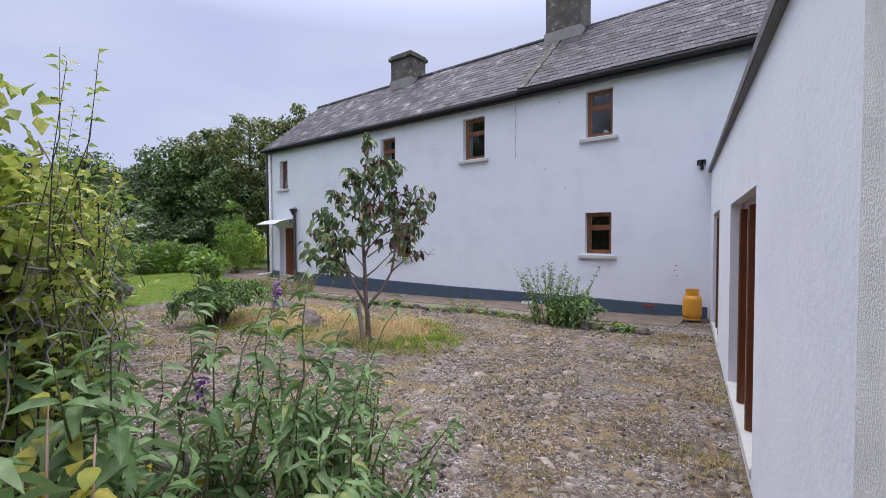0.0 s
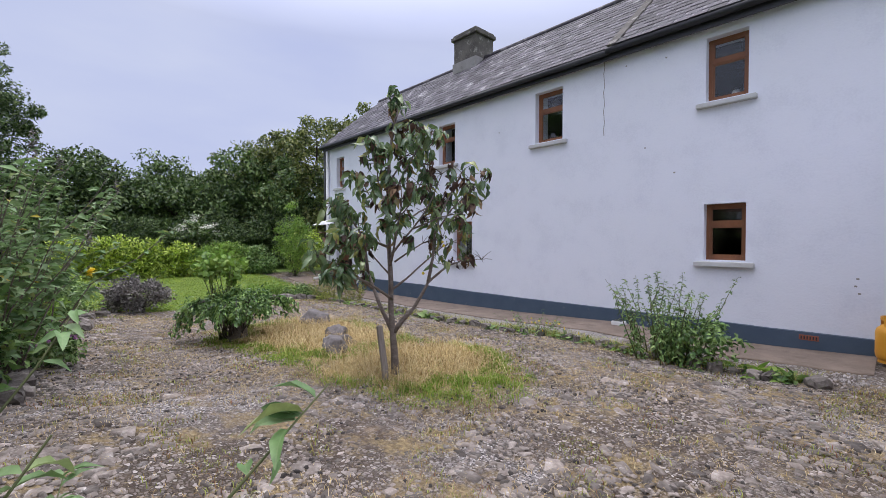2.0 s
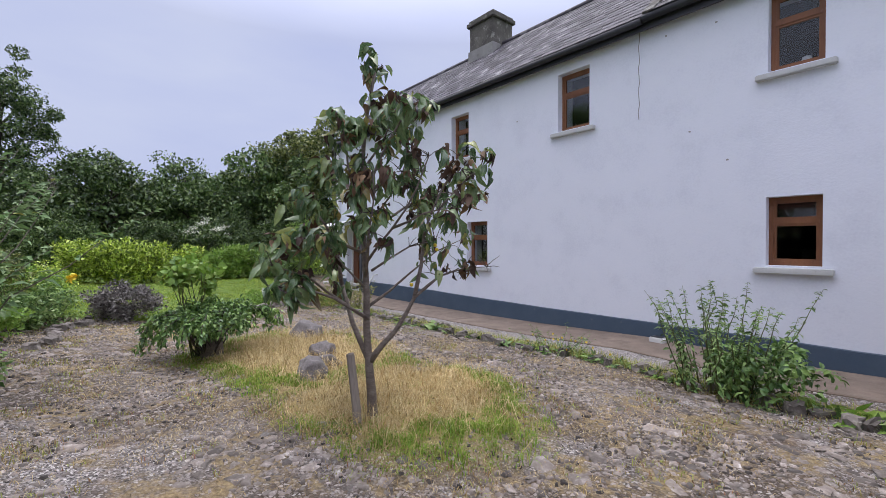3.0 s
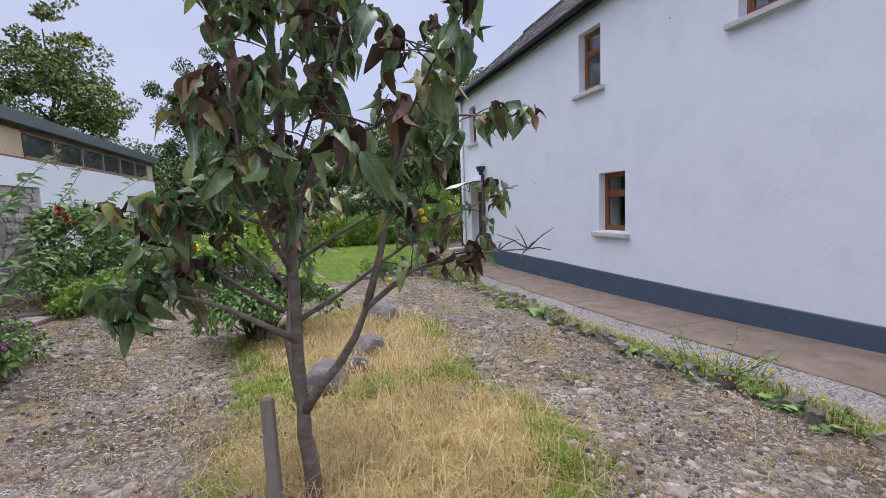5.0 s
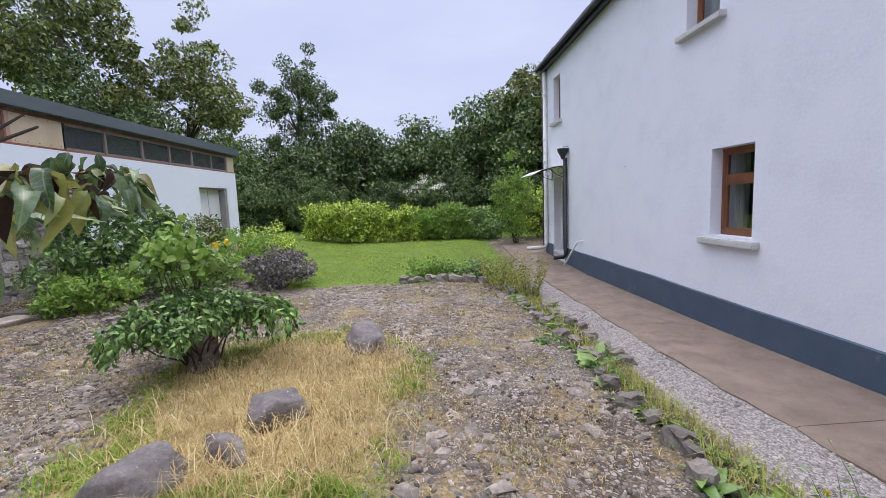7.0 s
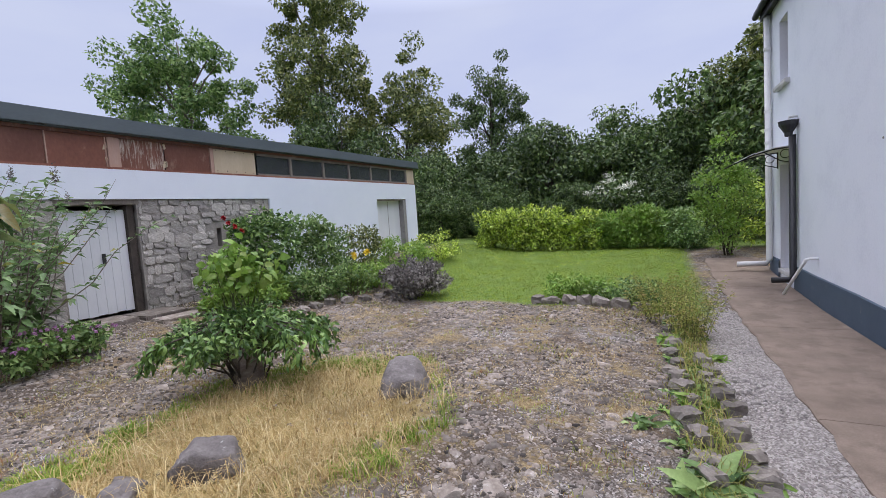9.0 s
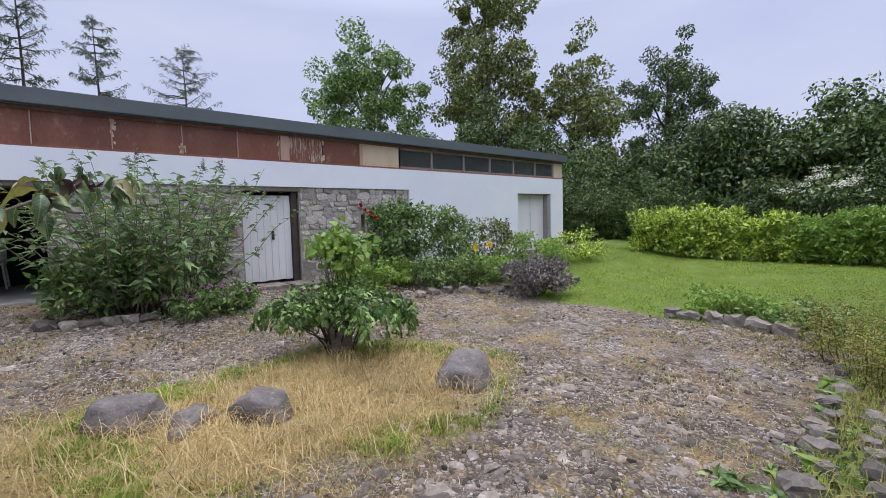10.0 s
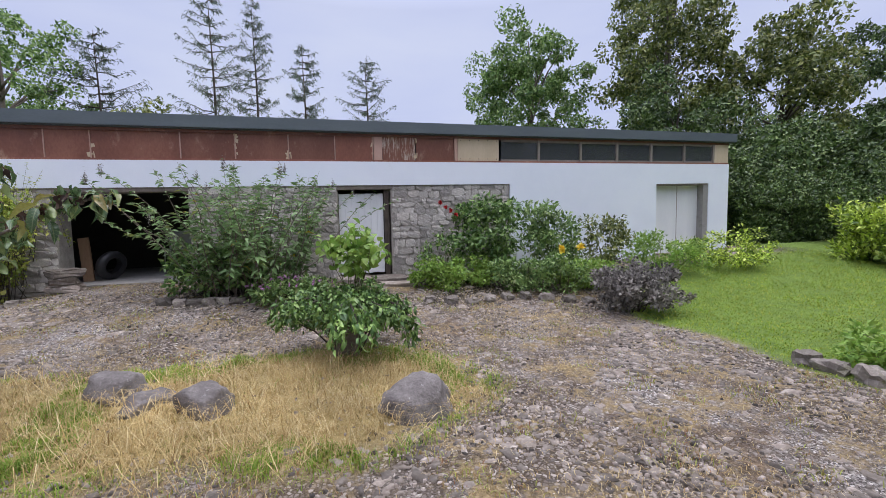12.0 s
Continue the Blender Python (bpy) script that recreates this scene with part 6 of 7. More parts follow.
for k, (pts, r0, r1) in enumerate(BR):
    path = [np.array(tp(*p)) for p in pts]
    fine_path = []
    for a, b in zip(path, path[1:]):
        for u in (0, 0.5):
            fine_path.append(tuple(a + (b - a) * u + (rng.normal(0, 0.006, 3) if u else 0)))
    fine_path.append(tuple(path[-1]))
    m = len(fine_path)
    bm = tube(bmesh.new(), fine_path, [r0 + (r1 - r0) * (i / (m - 1)) ** 0.65 for i in range(m)], 10 if k == 0 else 7)
    br = part("trunk" if k == 0 else "branch", bm, BARK, orchard, smooth=True)
    tw = bmesh.new()
    F = np.array(fine_path)
    start = int(m * (0.62 if k in (0, 1, 5, 12, 13, 14) else 0.45))
    for i in range(start, m):
        for _ in range(4 if i < m - 1 else 6):
            d = rng.normal(0, 1, 3) * [1, 1, 0.5] + [0, 0, 0.35]
            d /= np.linalg.norm(d)
            e = F[i] + d * rng.uniform(0.06, 0.2)
            tube(tw, [tuple(F[i]), tuple((F[i] + e) / 2 + [0, 0, 0.01]), tuple(e)], [0.004, 0.003, 0.0018], 5)
            if rng.uniform() < ((0.5 if i < m - 3 else 0.1) if k == 1 else 0.35 if k == 15 else 0.35 if k == 6 else 0.4 if k == 2 else 0.6 if k == 7 else 0.4 if k > 16 else 0.86):
                q = rng.integers(2, 7) + (1 if k in (0, 3, 5, 11, 12, 13, 14) else 0)
                LP.append(np.tile(e, (q, 1)) + rng.normal(0, 0.02, (q, 3)))
                LS.append(rng.uniform(0.06, 0.13, q) if k in (1, 6, 15) else rng.uniform(0.07, 0.175, q))
                a = rng.uniform(0, 6.28, q)
                LD.append(np.stack([np.cos(a), np.sin(a), rng.uniform(-3.2, 0.1, q)], 1))
            if rng.uniform() < (0.15 if k == 1 and i < m - 3 else 0.04 if k == 1 else 0.16 if k in (6, 15) else 0.3):
                q = rng.integers(3, 8)
                WP.append(np.tile(e, (q, 1)) + rng.normal(0, 0.025, (q, 3)))
                WD.append(rng.normal(0, 0.6, (q, 3)) + [0, 0, -0.7])
    part("twig_mass", tw, DARK_BARK, br, kind="stuff")
LP, LD, LS, WP, WD = (np.concatenate(v) for v in (LP, LD, LS, WP, WD))
part("foliage", leaf_mesh("foliage", LP, LD, LS, L_ORCHARD, rng, 0.44, 2, 0.42, fold=0.16), L_ORCHARD, orchard, "drooping mid-green leaves with brown edges")
part("withered_foliage", leaf_mesh("withered_foliage", WP, WD, rng.uniform(0.035, 0.08, len(WP)), L_WITHERED, rng, 0.8, 1, 0.8, fold=0.28), L_WITHERED, orchard, "shrivelled brown leaf clusters")
for k, p in enumerate(((0.52, 0.33, 1.46), (0.535, 0.33, 1.42), (0.3, 0.36, 1.1))):
    bm = bmesh.new()
    bmesh.ops.create_icosphere(bm, subdivisions=2, radius=0.017, matrix=Matrix.Translation(tp(*p)))
    part("fruit", bm, P_YELLOW, orchard, "small yellow fruit", smooth=True)
stake = single("wooden_stake", tube(bmesh.new(), [(-4.62, 4.22, gz(-4.6, 4.2) - 0.2), (-4.64, 4.21, 0.2), (-4.72, 4.2, 0.62), (-4.725, 4.2, 0.63)], [0.036, 0.036, 0.034, 0.026], 7), GREY_WOOD, "short weathered wooden stake beside the fruit tree", "stake", (-4.62, 4.22, gz(-4.6, 4.2)))


# ---- boulders, kerb stones ----
def boulder(name, label, category, at, size, turn, seed, mat=BOULDER, group="", sub=3, rough=0.16, sink=0.25, tilt=0.0):
    bm = bmesh.new()
    bmesh.ops.create_icosphere(bm, subdivisions=sub, radius=1)
    m = Matrix.Rotation(radians(turn), 4, "Z") @ Matrix.Rotation(radians(tilt), 4, "X") @ Matrix.Diagonal((*size, 1))
    for v in bm.verts:
        c = v.co * 1.1 + Vector((seed * 3.7, seed * 1.3, 0))
        v.co *= 1 + rough * noise.noise(c) * 1.6 + rough * 0.5 * noise.noise(c * 2.7) 
    rb = random.Random(seed)
    for _ in range(9 if sub > 2 else 12):
        d = Vector((rb.gauss(0, 1), rb.gauss(0, 1), rb.gauss(0.25, 0.8))).normalized()
        lim = rb.uniform(0.72, 0.92) if sub > 3 else rb.uniform(0.62, 0.86)
        for v in bm.verts:
            over = v.co.dot(d) - lim
            if over > 0:
                v.co -= d * over * 0.9
    for v in bm.verts:
        v.co.z = max(v.co.z, -0.6)
    for v in bm.verts:
        c = v.co + Vector((seed * 5.1, 0, 0))
        v.co *= 1 + 0.06 * noise.noise(c * 3.5) + 0.035 * noise.noise(c * 8) + 0.02 * noise.noise(c * 17)
    turned(bm, Matrix.Translation(Vector(at) + Vector((0, 0, size[2] * (1 - 2 * sink) * 0.6))) @ m)
    return single(name, bm, mat, label, category, at, group=group, smooth=sub > 2)


for k, (x, y, s, a, tl) in enumerate(((-8.62, 5.42, (0.31, 0.28, 0.215), 20, 0), (-7.03, 4.98, (0.2, 0.23, 0.2), 60, -10), (-6.24, 4.5, (0.28, 0.2, 0.2), -25, 8), (-6.6, 4.8, (0.22, 0.11, 0.14), 40, 5))):
    boulder("boulder", "weathered grey boulder half sunk in dry grass", "boulder", (x, y, gz(x, y)), s, a, k + 1, group="boulders on the grass island", tilt=tl, sub=4, rough=0.2)
def block_stone(name, label, category, at, size, turn, seed, group):
    """A rough quarried block, its corners worn."""
    rb = random.Random(seed)
    bm = boxed(-1, 1, -1, 1, -1, 1)
    bmesh.ops.subdivide_edges(bm, edges=bm.edges[:], cuts=2, use_grid_fill=True)
    for v in bm.verts:
        worn = v.co.normalized() * 1.15
        v.co = v.co.lerp(worn, 0.42)
        v.co += Vector((noise.noise(v.co * 1.1 + Vector((seed, 0, 0))), noise.noise(v.co * 1.1 + Vector((0, seed, 7))), noise.noise(v.co * 1.1 + Vector((3, 0, seed))))) * 0.5
        v.co += Vector((rb.uniform(-1, 1), rb.uniform(-1, 1), rb.uniform(-1, 1))) * 0.06
    turned(bm, Matrix.Translation(Vector(at) + Vector((0, 0, size[2] * 0.3))) @ Matrix.Rotation(radians(turn), 4, "Z") @ Matrix.Rotation(rb.uniform(-0.2, 0.2), 4, "X") @ Matrix.Diagonal((*size, 1)))
    return single(name, bm, KERB, label, category, at, group=group)


kerb_rng = random.Random(5)
x = -1.6
k = 0
while x > -12.4:
    w = kerb_rng.uniform(0.12, 0.26)
    y = 7.68 + 0.06 * math.sin(x * 1.3) + kerb_rng.uniform(-0.07, 0.07)
    block_stone("kerb_stone", "rough grey edging stone half buried in weeds", "stone", (x, y, gz(x, y)), (w * 0.38, kerb_rng.uniform(0.06, 0.1), kerb_rng.uniform(0.04, 0.085)), kerb_rng.uniform(0, 180), 20 + k, "edging stones along the path")
    if -10.6 < x < -8.0:
        block_stone("kerb_stone", "rough grey edging stone half buried in weeds", "stone", (x + 0.1, y + 0.28, gz(x, y)), (w * 0.36, kerb_rng.uniform(0.06, 0.1), kerb_rng.uniform(0.04, 0.075)), kerb_rng.uniform(0, 180), 120 + k, "edging stones along the path")
    x -= w * kerb_rng.uniform(0.95, 2.1)
    k += 1
y = 5.65
while y < 7.5:
    w = kerb_rng.uniform(0.2, 0.36)
    block_stone("edging_stone", "squarish grey stone edging a small raised bed", "stone", (-12.72 + kerb_rng.uniform(-0.04, 0.04), y, gz(-12.7, y)), (0.1, w * 0.44, kerb_rng.uniform(0.08, 0.12)), kerb_rng.uniform(-10, 10), 60 + k, "bed edging stones")
    y += w
    k += 1
for px, py in [(-5.75 - 0.2 * i, 1.45 + 0.05 * (i % 2)) for i in range(6)] + [(-9.7 - 0.33 * i, 1.95 + 0.1 * math.sin(i) + 0.06 * i) for i in range(10)] + [(-2.75 - 0.22 * i, 1.2 - 0.09 * i) for i in range(5)]:
    block_stone("edging_stone", "grey stone edging the barn border", "stone", (px, py, gz(px, py)), (kerb_rng.uniform(0.08, 0.13), kerb_rng.uniform(0.06, 0.1), kerb_rng.uniform(0.05, 0.08)), kerb_rng.uniform(-20, 20), 90 + k, "barn border stones")
    k += 1
for i, (dx, dy, w, z) in enumerate(((0, 0, 0.2, 0.0), (0.02, 0.03, 0.18, 0.125), (0.0, 0.0, 0.22, 0.25))):
    bm = boxed(-w, w, -0.17, 0.17, 0, 0.125, bevel=0.02)
    bmesh.ops.subdivide_edges(bm, edges=bm.edges[:], cuts=1, use_grid_fill=True)
    for v in bm.verts:
        v.co += Vector((noise.noise(v.co * 9 + Vector((i, 0, 0))), noise.noise(v.co * 9 + Vector((0, i, 5))), 0.3 * noise.noise(v.co * 12))) * 0.07
    at = (-4.05 + dx, 0.3 + dy, gz(-4.05, 0.3) + z)
    single("stone_slab", turned(bm, Matrix.Translation(at) @ Matrix.Rotation(i * 0.4, 4, "Z")), STONE, "flat grey stone slab in a stack by the barn opening", "stone", at, group="stacked stone slabs")

apron_rng = random.Random(58)
for i, (x0, x1, y0, y1) in enumerate(((-8.95, -8.3, 0.0, 0.62), (-9.65, -8.98, 0.02, 0.7), (-10.3, -9.7, 0.55, 0.98), (-9.66, -9.0, 0.74, 1.12))):
    z = gz((x0 + x1) / 2, (y0 + y1) / 2)
    bm = boxed(x0, x1, y0, y1, z - 0.08, z + 0.045, bevel=0.015)
    for v in bm.verts:
        v.co += Vector((noise.noise(v.co * 3 + Vector((i, 0, 0))), noise.noise(v.co * 3 + Vector((0, i, 4))), 0.15 * noise.noise(v.co * 2))) * 0.09
    single("paving_slab", bm, STONE, "worn pale stone slab before the barn door", "paving slab", ((x0 + x1) / 2, (y0 + y1) / 2, z), group="slabs before the barn door")

# ---- things kept inside the open barn bay ----
fz = gz(-5, 0) + 0.005
plank = single("timber_plank", turned(boxed(-0.085, 0.085, -0.02, 0.02, 0, 0.82, bevel=0.004), Matrix.Translation((-3.93, -0.72, fz)) @ Matrix.Rotation(0.12, 4, "Y") @ Matrix.Rotation(0.15, 4, "X")), TAN_WOOD, "upright tan timber plank leaning in the barn", "plank", (-3.93, -0.72, fz))
tyre = thing("tyre", "old dusty tyre leaning inside the barn", "tyre", (-4.25, -0.82, fz))
bm = bmesh.new()
prof = [(0.17, -0.07), (0.24, -0.09), (0.29, -0.07), (0.31, 0), (0.29, 0.07), (0.24, 0.09), (0.17, 0.07), (0.17, -0.07)]
lathe(bm, prof, (0, 0, 0), 24)
part("tread", turned(bm, Matrix.Translation((-4.25, -0.82, fz + 0.28)) @ Matrix.Rotation(1.05, 4, "Z") @ Matrix.Rotation(1.3, 4, "X") @ Matrix.Scale(0.9, 4)), BLACK, tyre, smooth=True)
chair = thing("garden_chair", "pale plastic garden chair in the dark barn", "chair", (-4.9, -2.6, fz))
o = BASE[chair]
part("seat", boxed(o.x - 0.24, o.x + 0.24, o.y - 0.22, o.y + 0.22, o.z + 0.42, o.z + 0.45, bevel=0.01), WHITE_PLASTIC, chair)
part("backrest", boxed(o.x - 0.24, o.x + 0.24, o.y - 0.25, o.y - 0.22, o.z + 0.45, o.z + 0.85, bevel=0.01), WHITE_PLASTIC, chair)
for a in (-0.21, 0.21):
    for b in (-0.19, 0.19):
        part("leg", tube(bmesh.new(), [(o.x + a, o.y + b, o.z + 0.42), (o.x + a * 1.15, o.y + b * 1.15, o.z)], 0.018, 6), WHITE_PLASTIC, chair)

# ---- weeds, grass, gravel, loose stones ----
def dock(label, at, n, leaf, mat, seed, width=0.4, h=0.25):
    """A rosette of broad upright leaves."""
    rng = np.random.default_rng(seed)
    t = thing("weed", label, "weed", at, "weeds along the path edge")
    a = rng.uniform(0, 6.28, n)
    P = np.array(at) + rng.normal(0, 0.03, (n, 3)) * [1, 1, 0]
    D = np.stack([np.cos(a), np.sin(a), rng.uniform(0.2, 1.6, n)], 1)
    part("foliage", leaf_mesh("foliage", P, D, leaf * rng.uniform(0.5, 1.1, n), mat, rng, width, True, 0.5), mat, t)
    return t


rng = rngs(300)
for k in range(130):
    x = -1.8 - 10.4 * (k + rng.uniform()) / 130
    y = 7.78 + rng.normal(0, 0.13)
    m = (L_MID, L_SAPLING, L_SHRUB, L_MID)[k % 4]
    dock("leafy green weed among the edging stones", (x, y, gz(x, y)), int(rng.integers(12, 34)), rng.uniform(0.045, 0.12) * (1.3 if k % 9 == 0 else 1), m, 301 + k, width=rng.uniform(0.3, 0.6))
for k, (x, y, s) in enumerate(((-8.15, 7.85, 0.32), (-9.3, 7.75, 0.26), (-8.0, 7.7, 0.3), (-2.1, 7.85, 0.3), (-1.85, 7.75, 0.28), (-2.4, 7.9, 0.26))):
    dock("broad-leaved dock plant at the path edge", (x, y, gz(x, y)), 20, s * 0.72, L_SAPLING if k % 2 else L_MID, 360 + k, 0.42)
fl = wand_plant("weed", "spindly weed with small yellow flowers", "weed", (-5.3, 7.85, gz(-5.3, 7.8)), 24, 0.07, L_MID, 370, 0.55, 0.4, width=0.3, per=14, fine=False, radius=0.004)
for k in range(14):
    flower(fl, (-5.3 + rng.normal(0, 0.35), 7.85 + rng.normal(0, 0.1), gz(-5.3, 7.8) + 0.17 + rng.normal(0, 0.05)), P_YELLOW, 380 + k, 0.014)
wand_plant("weed_clump", "tall yellow-green weeds in the stony bed", "weed", (-11.4, 7.85, gz(-11.4, 7.8)), 38, 0.085, L_DRYWEED, 400, 0.6, 0.8, width=0.22, per=34, fine=False, radius=0.003, spread_y=0.4, group="weeds in the bed")
wand_plant("weed_clump", "tall yellow-green weeds in the stony bed", "weed", (-12.3, 7.6, gz(-12.3, 7.6)), 44, 0.085, L_DRYWEED, 401, 0.8, 0.72, width=0.22, per=34, fine=False, radius=0.003, spread_y=0.5, group="weeds in the bed")
wand_plant("weed_clump", "tall yellow-green weeds in the stony bed", "weed", (-13.6, 7.5, gz(-13.6, 7.6)), 44, 0.08, L_DRYWEED, 402, 0.9, 0.5, width=0.22, per=20, fine=False, radius=0.004, spread_y=0.7, group="weeds in the bed")
bush("bedding_plant", "pale variegated low plants in the raised bed", "plant", (-13.2, 6.2, gz(-13.2, 6.2)), 0.42, 0.6, 0.42, 40, 1700, 0.075, L_SAPLING, 403, clump_r=0.12, low=0.02, group="bedding plants")
bush("bedding_plant", "pale variegated low plants in the raised bed", "plant", (-13.2, 7.1, gz(-13.2, 7.1)), 0.42, 0.5, 0.38, 40, 1500, 0.075, L_MID, 404, clump_r=0.12, low=0.02, group="bedding plants")


def strew(n, seed, keep, box_=(-14.5, 2.5, -0.2, 9.4)):
    """Random places on the yard where keep(x, y) beats a random number."""
    rng = np.random.default_rng(seed)
    x, y = rng.uniform(box_[0], box_[1], n), rng.uniform(box_[2], box_[3], n)
    ok = keep(x, y) > rng.uniform(0, 1, n)
    return np.stack([x[ok], y[ok], ground_z(x[ok], y[ok]) + 0.03 * smooth01(island(x[ok], y[ok]))], 1)


def on_yard(x, y):
    """Gravel: not lawn, not concrete, not inside walls."""
    return ((lawn(x, y) < 0.3) & (y < 8.55) & (y > 0.0) & (x < LX + LK * (YW - y) - 0.02)).astype(float)


def patchy(x, y, f, seed):
    v = np.array([noise.noise((a * f, b * f, seed)) + 0.5 * noise.noise((a * f * 2.7, b * f * 2.7, seed + 9)) for a, b in zip(x, y)])
    return np.clip(0.5 + v * 1.3, 0, 1)


# dry grass, green tufts, lawn
P = strew(140000, 500, lambda x, y: island(x, y), (-10, -3, 3, 6.4))
rng = rngs(501)
green = 0.75 * np.array([noise.noise((a * 1.4, b * 1.4, 4)) for a, b in P[:, :2]]) + rng.normal(0, 0.13, len(P)) + 1.3 * np.exp(-((P[:, 0] + 3.75) / 0.42) ** 2 - ((P[:, 1] - 4.7) / 1.1) ** 2) + 0.75 * (0.62 - island_heart(P[:, 0], P[:, 1])) > 0.08
tuft = np.clip(0.55 + 1.3 * np.array([noise.noise((a * 5, b * 5, 8)) for a, b in P[:, :2]]), 0.15, 1.6)
lying = strew(16000, 506, lambda x, y: island_heart(x, y) * (1 - np.exp(-((x + 3.75) / 0.45) ** 2 - ((y - 4.7) / 1.1) ** 2)), (-10, -3, 3, 6.4)) + [0, 0, 0.03]
DP = np.concatenate([P[~green], lying])
DH = np.concatenate([rng.uniform(0.03, 0.095, (~green).sum()) * tuft[~green], rng.uniform(0.09, 0.24, len(lying))])
single("dry_grass", blades("dry_grass", DP, DH, STRAW, rng, 2.2, 0.0022), STRAW, "matted straw-coloured dry grass on the island", "grass", kind="stuff")
single("green_grass", blades("green_grass", P[green], rng.uniform(0.04, 0.115, green.sum()) * tuft[green], GRASS, rng, 1.1, 0.0035), GRASS, "green and yellow grass tufts on the island", "grass", kind="stuff")
Q = strew(170000, 502, lambda x, y: on_yard(x, y) * (y < 7.9) * np.clip((patchy(x, y, 1.9, 2) - 0.66) * 4, 0, 1))
L_WEED = leaf_material("brown_green_weeds", [(0, (0.15, 0.06, 0.035)), (0.3, (0.16, 0.11, 0.035)), (0.6, (0.13, 0.15, 0.03)), (1, (0.24, 0.27, 0.06))], 0.7, 0.25)
single("yard_weeds", blades("yard_weeds", Q, rng.uniform(0.015, 0.06, len(Q)), L_WEED, rng, 1.2, 0.003), L_WEED, "sparse short weeds growing through the gravel", "grass", kind="stuff")
Q = strew(160000, 503, lambda x, y: on_yard(x, y) * (y < 7.9) * np.maximum(0.06 + 0.9 * patchy(x, y, 0.8, 6) ** 2.2, 1.1 * np.exp(-((x + 3.45) / 0.5) ** 2 - ((y - 5.9) / 0.8) ** 2)))
single("yard_straw", blades("yard_straw", Q + [0, 0, 0.006], rng.uniform(0.015, 0.045, len(Q)), STRAW, rng, 2.2, 0.0018), STRAW, "bits of dry straw strewn over the gravel", "straw", kind="stuff")
Q = strew(64000, 504, lambda x, y: lawn(x, y), (-20.6, -12, 0.5, 8.5))
single("lawn_grass", blades("lawn_grass", Q, rng.uniform(0.012, 0.034, len(Q)), LAWN_GREEN, rng, 1.0, 0.006), LAWN_GREEN, "short mown bright green lawn grass", "grass", kind="stuff")
Q = strew(8000, 505, lambda x, y: (np.abs(y - 7.85) < 0.16) & (x > -12.5) & (x < -1.6), (-12.6, -1.5, 7.6, 8.1))
single("edge_grass", blades("edge_grass", Q, rng.uniform(0.05, 0.18, len(Q)), L_DRYWEED, rng, 1.1, 0.0035), L_DRYWEED, "dry tufts of grass along the edging stones", "grass", kind="stuff")

# gravel chips and embedded cobbles
chips = slab_protos(14, 7, 0.26)
P = strew(88000, 510, lambda x, y: on_yard(x, y) * (1 - 0.9 * island(x, y)) * np.where(y > 8.0, 1.0, 0.12 + 0.7 * patchy(x, y, 0.8, 1) ** 1.5))
rng = rngs(511)
s = rng.uniform(0.007, 0.02, (len(P), 1)) * rng.uniform(0.6, 1.2, (len(P), 3)) * [1, 1, 0.7]
small = slab_protos(8, 8, 0.3)
for keep, mat, label in ((P[:, 1] > 8.0, GRAVEL, "loose grey gravel chippings beside the path"), (P[:, 1] <= 8.0, YARD_GRIT, "earthy brown and grey grit over the yard")):
    single("gravel", strewn("gravel", small, P[keep], s[keep] * (0.75 if mat is GRAVEL else 1.0), rng.uniform(0, 6.28, keep.sum()), mat, rng), mat, label, "gravel", kind="stuff")
P = strew(95000, 512, lambda x, y: on_yard(x, y) * (y < 7.6) * (1 - island(x, y)) * (0.06 + 0.94 * patchy(x, y, 0.9, 3) ** 2.2))
rng = rngs(513)
s = (0.011 + 0.042 * rng.uniform(0, 1, (len(P), 1)) ** 4) * rng.uniform(0.6, 1.3, (len(P), 3)) * [1.0, 0.72, 0.2]
single("yard_stones", strewn("yard_stones", chips, P, s, rng.uniform(0, 6.28, len(P)), STONE, rng), STONE, "flat grey stones bedded in the gravel", "stones", kind="stuff", smooth=False)
# the larger cobbles, each its own piece of the ground
cob = []
for k in range(10):
    v, f = slab_protos(1, 30 + k, 0.26)[0]
    v = v * np.array([0.085, 0.06, 0.016])
    me = raw_mesh("cobble", v, np.full(len(f), 3), f.ravel(), STONE)
    cob.append(me)
P = strew(1500, 514, lambda x, y: on_yard(x, y) * (y < 7.5) * (y > 1.2) * (island(x, y) < 0.15) * (0.25 + 0.75 * patchy(x, y, 0.7, 3)), (-12, -0.2, 0.5, 7.6))[:300]
rng = rngs(515)
for p in P:
    ob = new("cobble", cob[rng.integers(0, 10)])
    ob.parent = ground
    ob.location = (p[0], p[1], p[2] + 0.002)
    ob.rotation_euler = (rng.normal(0, 0.06), rng.normal(0, 0.06), rng.uniform(0, 6.28))
    ob.scale = (rng.uniform(0.45, 1.0),) * 3

# ---- rubble of the barn wall ----
rub = []
rr = random.Random(77)
for k in range(12):
    bm = boxed(-0.5, 0.5, -0.5, 0.5, -0.5, 0.5)
    bmesh.ops.subdivide_edges(bm, edges=bm.edges[:], cuts=1, use_grid_fill=True)
    for v in bm.verts:
        v.co += Vector((rr.uniform(-1, 1), rr.uniform(-1, 1), rr.uniform(-1, 1))) * 0.07
        v.co *= 1 - 0.14 * (abs(v.co.x) > 0.4 and abs(v.co.z) > 0.4) - 0.05 * (abs(v.co.y) > 0.4 and abs(v.co.x) > 0.4)
    me = mesh_of("stone", bm)
    me.materials.append(RUBBLE)
    rub.append(me)
stone_wall = next(c for c in barn.children if c.name.startswith("wall"))
spots = []
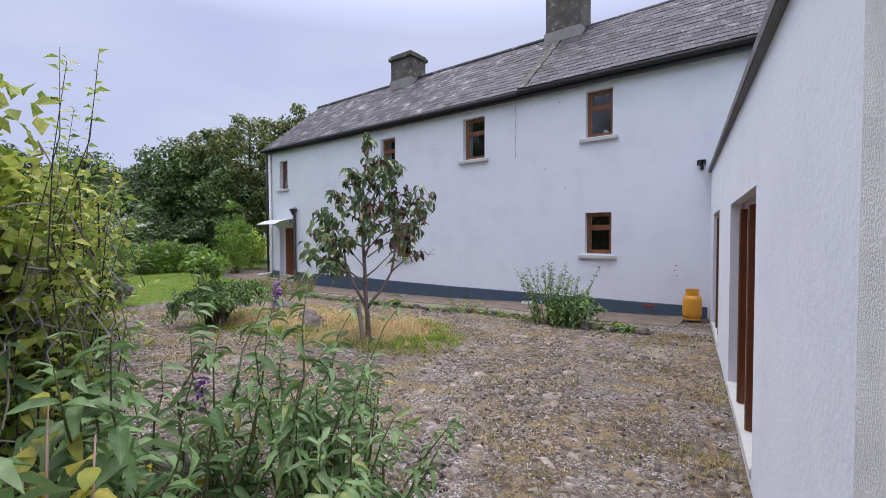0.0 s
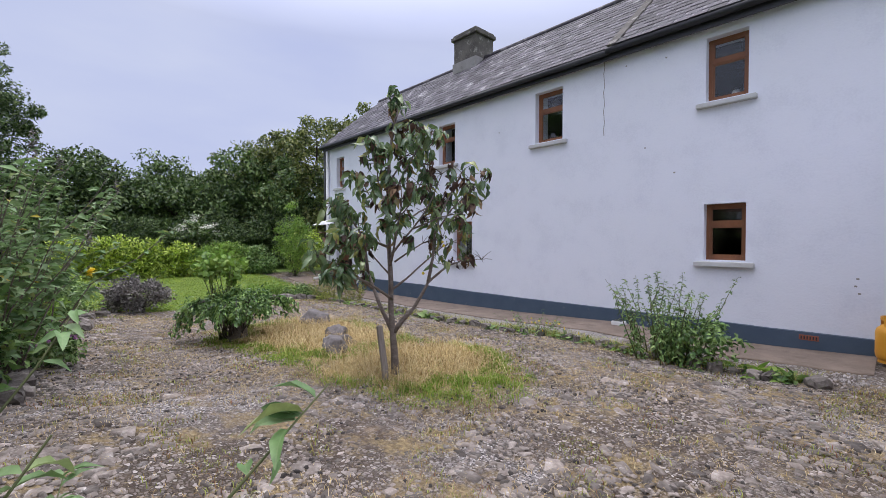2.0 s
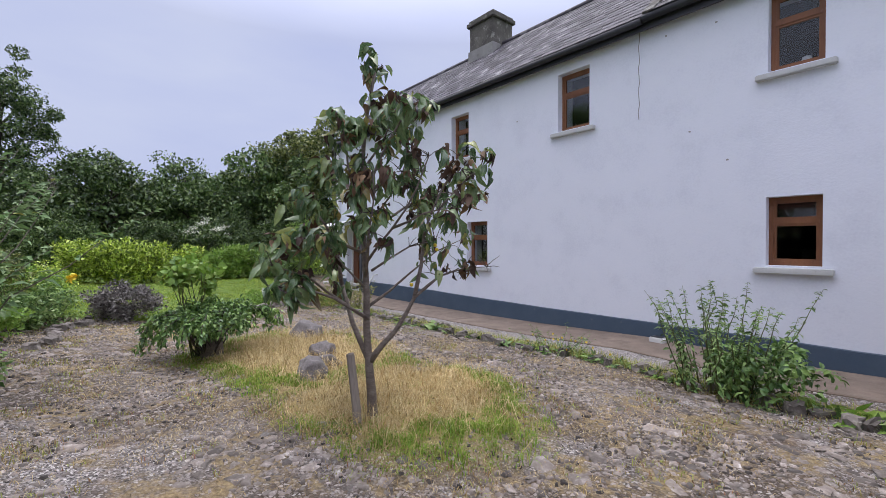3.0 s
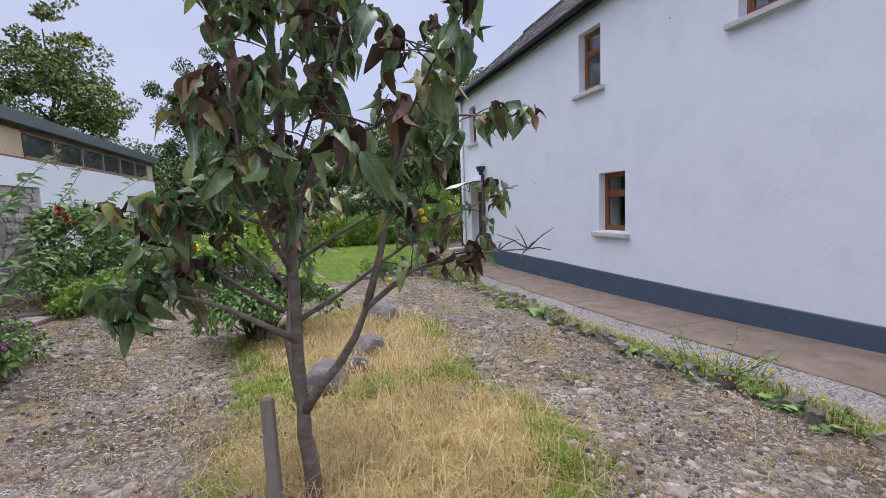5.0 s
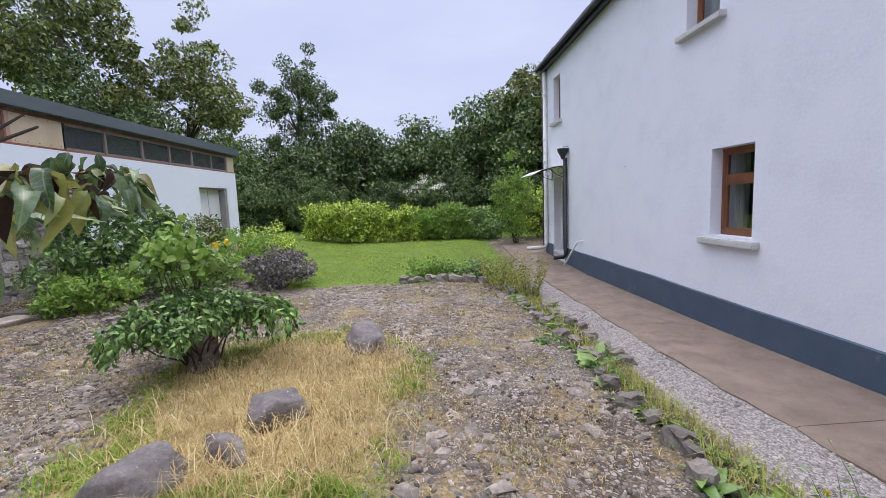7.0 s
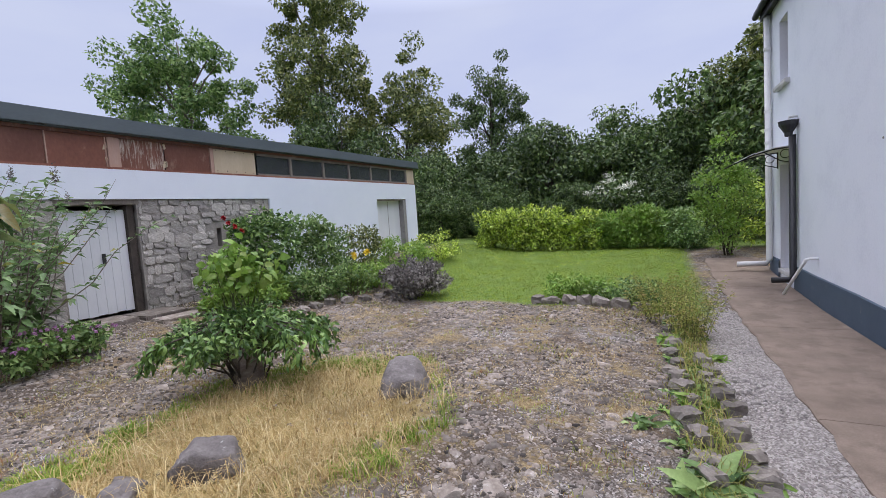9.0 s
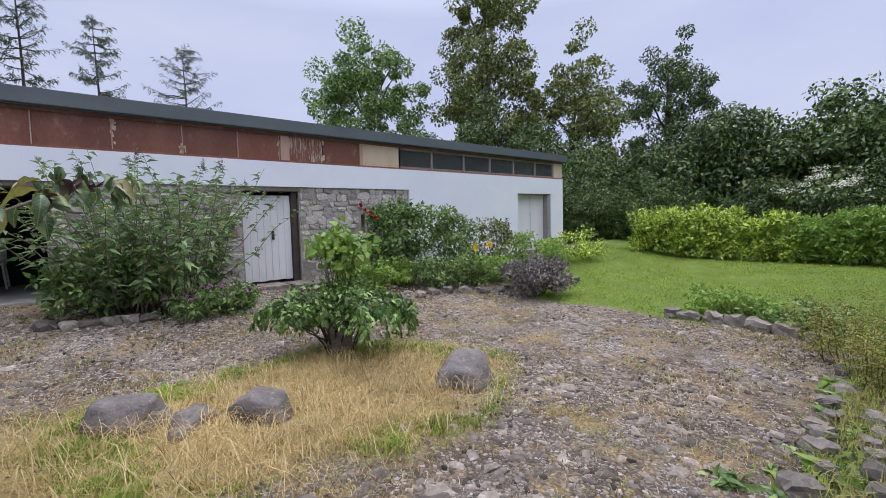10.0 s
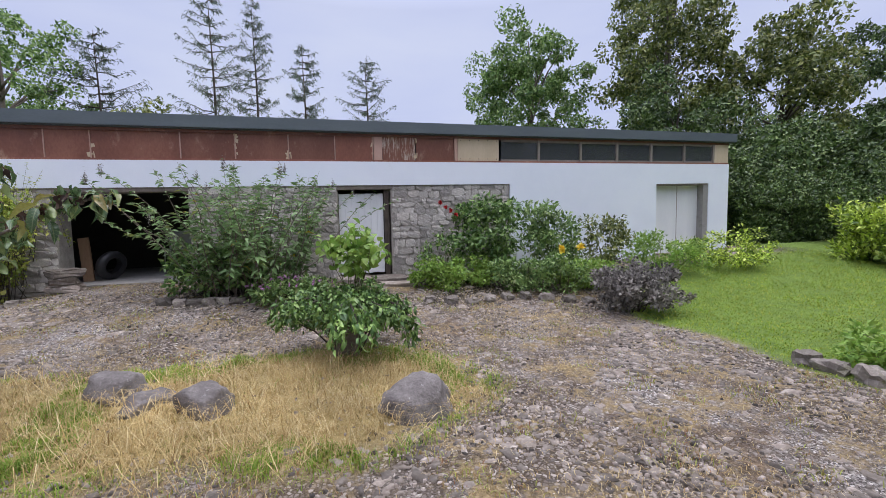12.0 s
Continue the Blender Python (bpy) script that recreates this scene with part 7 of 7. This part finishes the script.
for xa, xb in ((-12.13, -9.48), (-8.38, -5.79), (-3.78, -2.2)):
    z = 0.12
    while z < 2.04:
        h = rr.uniform(0.06, 0.17)
        h = min(h, 2.055 - z)
        x = xa
        while x < xb - 0.04:
            w = min(rr.uniform(0.08, 0.34), xb - x)
            shear = TILT_B * (-3.5 - x)
            if not (SLIT[0] - 0.02 < x + w and x < SLIT[1] + 0.02 and z + h > SLIT[2] and z < SLIT[3]):
                spots.append((x + w / 2, z + h / 2 + shear, w, h))
            x += w
        z += h
spots.sort(key=lambda s: abs(s[0] + 10.3))
extra = bmesh.new()
for i, (x, z, w, h) in enumerate(spots):
    m = Matrix.Translation((x, YB - 0.082 + rr.uniform(-0.012, 0.014), min(z + 0.05 * noise.noise((x * 1.6, z * 2, 5)), 2.0 + TILT_B * (-3.5 - x)))) @ Matrix.Rotation(rr.uniform(-0.1, 0.1), 4, "Y") @ Matrix.Diagonal((w * rr.uniform(0.92, 1.1), 0.11, h * rr.uniform(0.85, 1.18), 1))
    if i < 300:
        ob = new("stone", rub[i % 12])
        ob.parent = stone_wall
        ob.matrix_local = Matrix.Translation(-BASE[stone_wall]) @ m
    else:
        tmp = rub[i % 12].copy()
        tmp.transform(m)
        extra.from_mesh(tmp)
        bpy.data.meshes.remove(tmp)
part("stonework", extra, RUBBLE, barn, "rest of the rubble stonework", kind="stuff")

# ---- slates of the farmhouse roof ----
sl = []
for k in range(6):
    bm = boxed(-0.5, 0.5, -0.5, 0.5, -0.5, 0.5)
    for v in bm.verts:
        v.co.x += rr.uniform(-0.02, 0.02)
        v.co.y += rr.uniform(-0.03, 0.03)
    me = mesh_of("slate", bm)
    me.materials.append(SLATE)
    sl.append(me)
spots = []
rows_n = 17
expo = run / rows_n
for r in range(rows_n):
    x = HX0 - 0.06 + (0.13 if r % 2 else 0)
    while x < HX1:
        spots.append((x + 0.13, r))
        x += 0.262
spots.sort(key=lambda s: abs(s[0] + 3.6) + 0.15 * s[1])
rest = bmesh.new()
turn_r = Matrix(((1, 0, 0, 0), (0, up.y, out.y, 0), (0, up.z, out.z, 0), (0, 0, 0, 1)))
for i, (x, r) in enumerate(spots):
    lift = 0.022 + (0.03 if x > JOINT + 0.15 else 0)
    c = Vector((x, 0, 0)) + p0 + up * (expo * (r + 0.55)) + out * (lift + rr.uniform(-0.003, 0.004))
    m = Matrix.Translation(c) @ turn_r @ Matrix.Rotation(rr.uniform(-0.012, 0.012), 4, "Z") @ Matrix.Rotation(-0.035, 4, "X") @ Matrix.Diagonal((0.254, expo * 1.3, 0.009, 1))
    if i < 300:
        ob = new("slate", sl[i % 6])
        ob.parent = roof
        ob.matrix_local = Matrix.Translation(-BASE[roof]) @ m
    else:
        tmp = sl[i % 6].copy()
        tmp.transform(m)
        rest.from_mesh(tmp)
        bpy.data.meshes.remove(tmp)
part("slates", rest, SLATE, roof, "rest of the slates", kind="stuff")
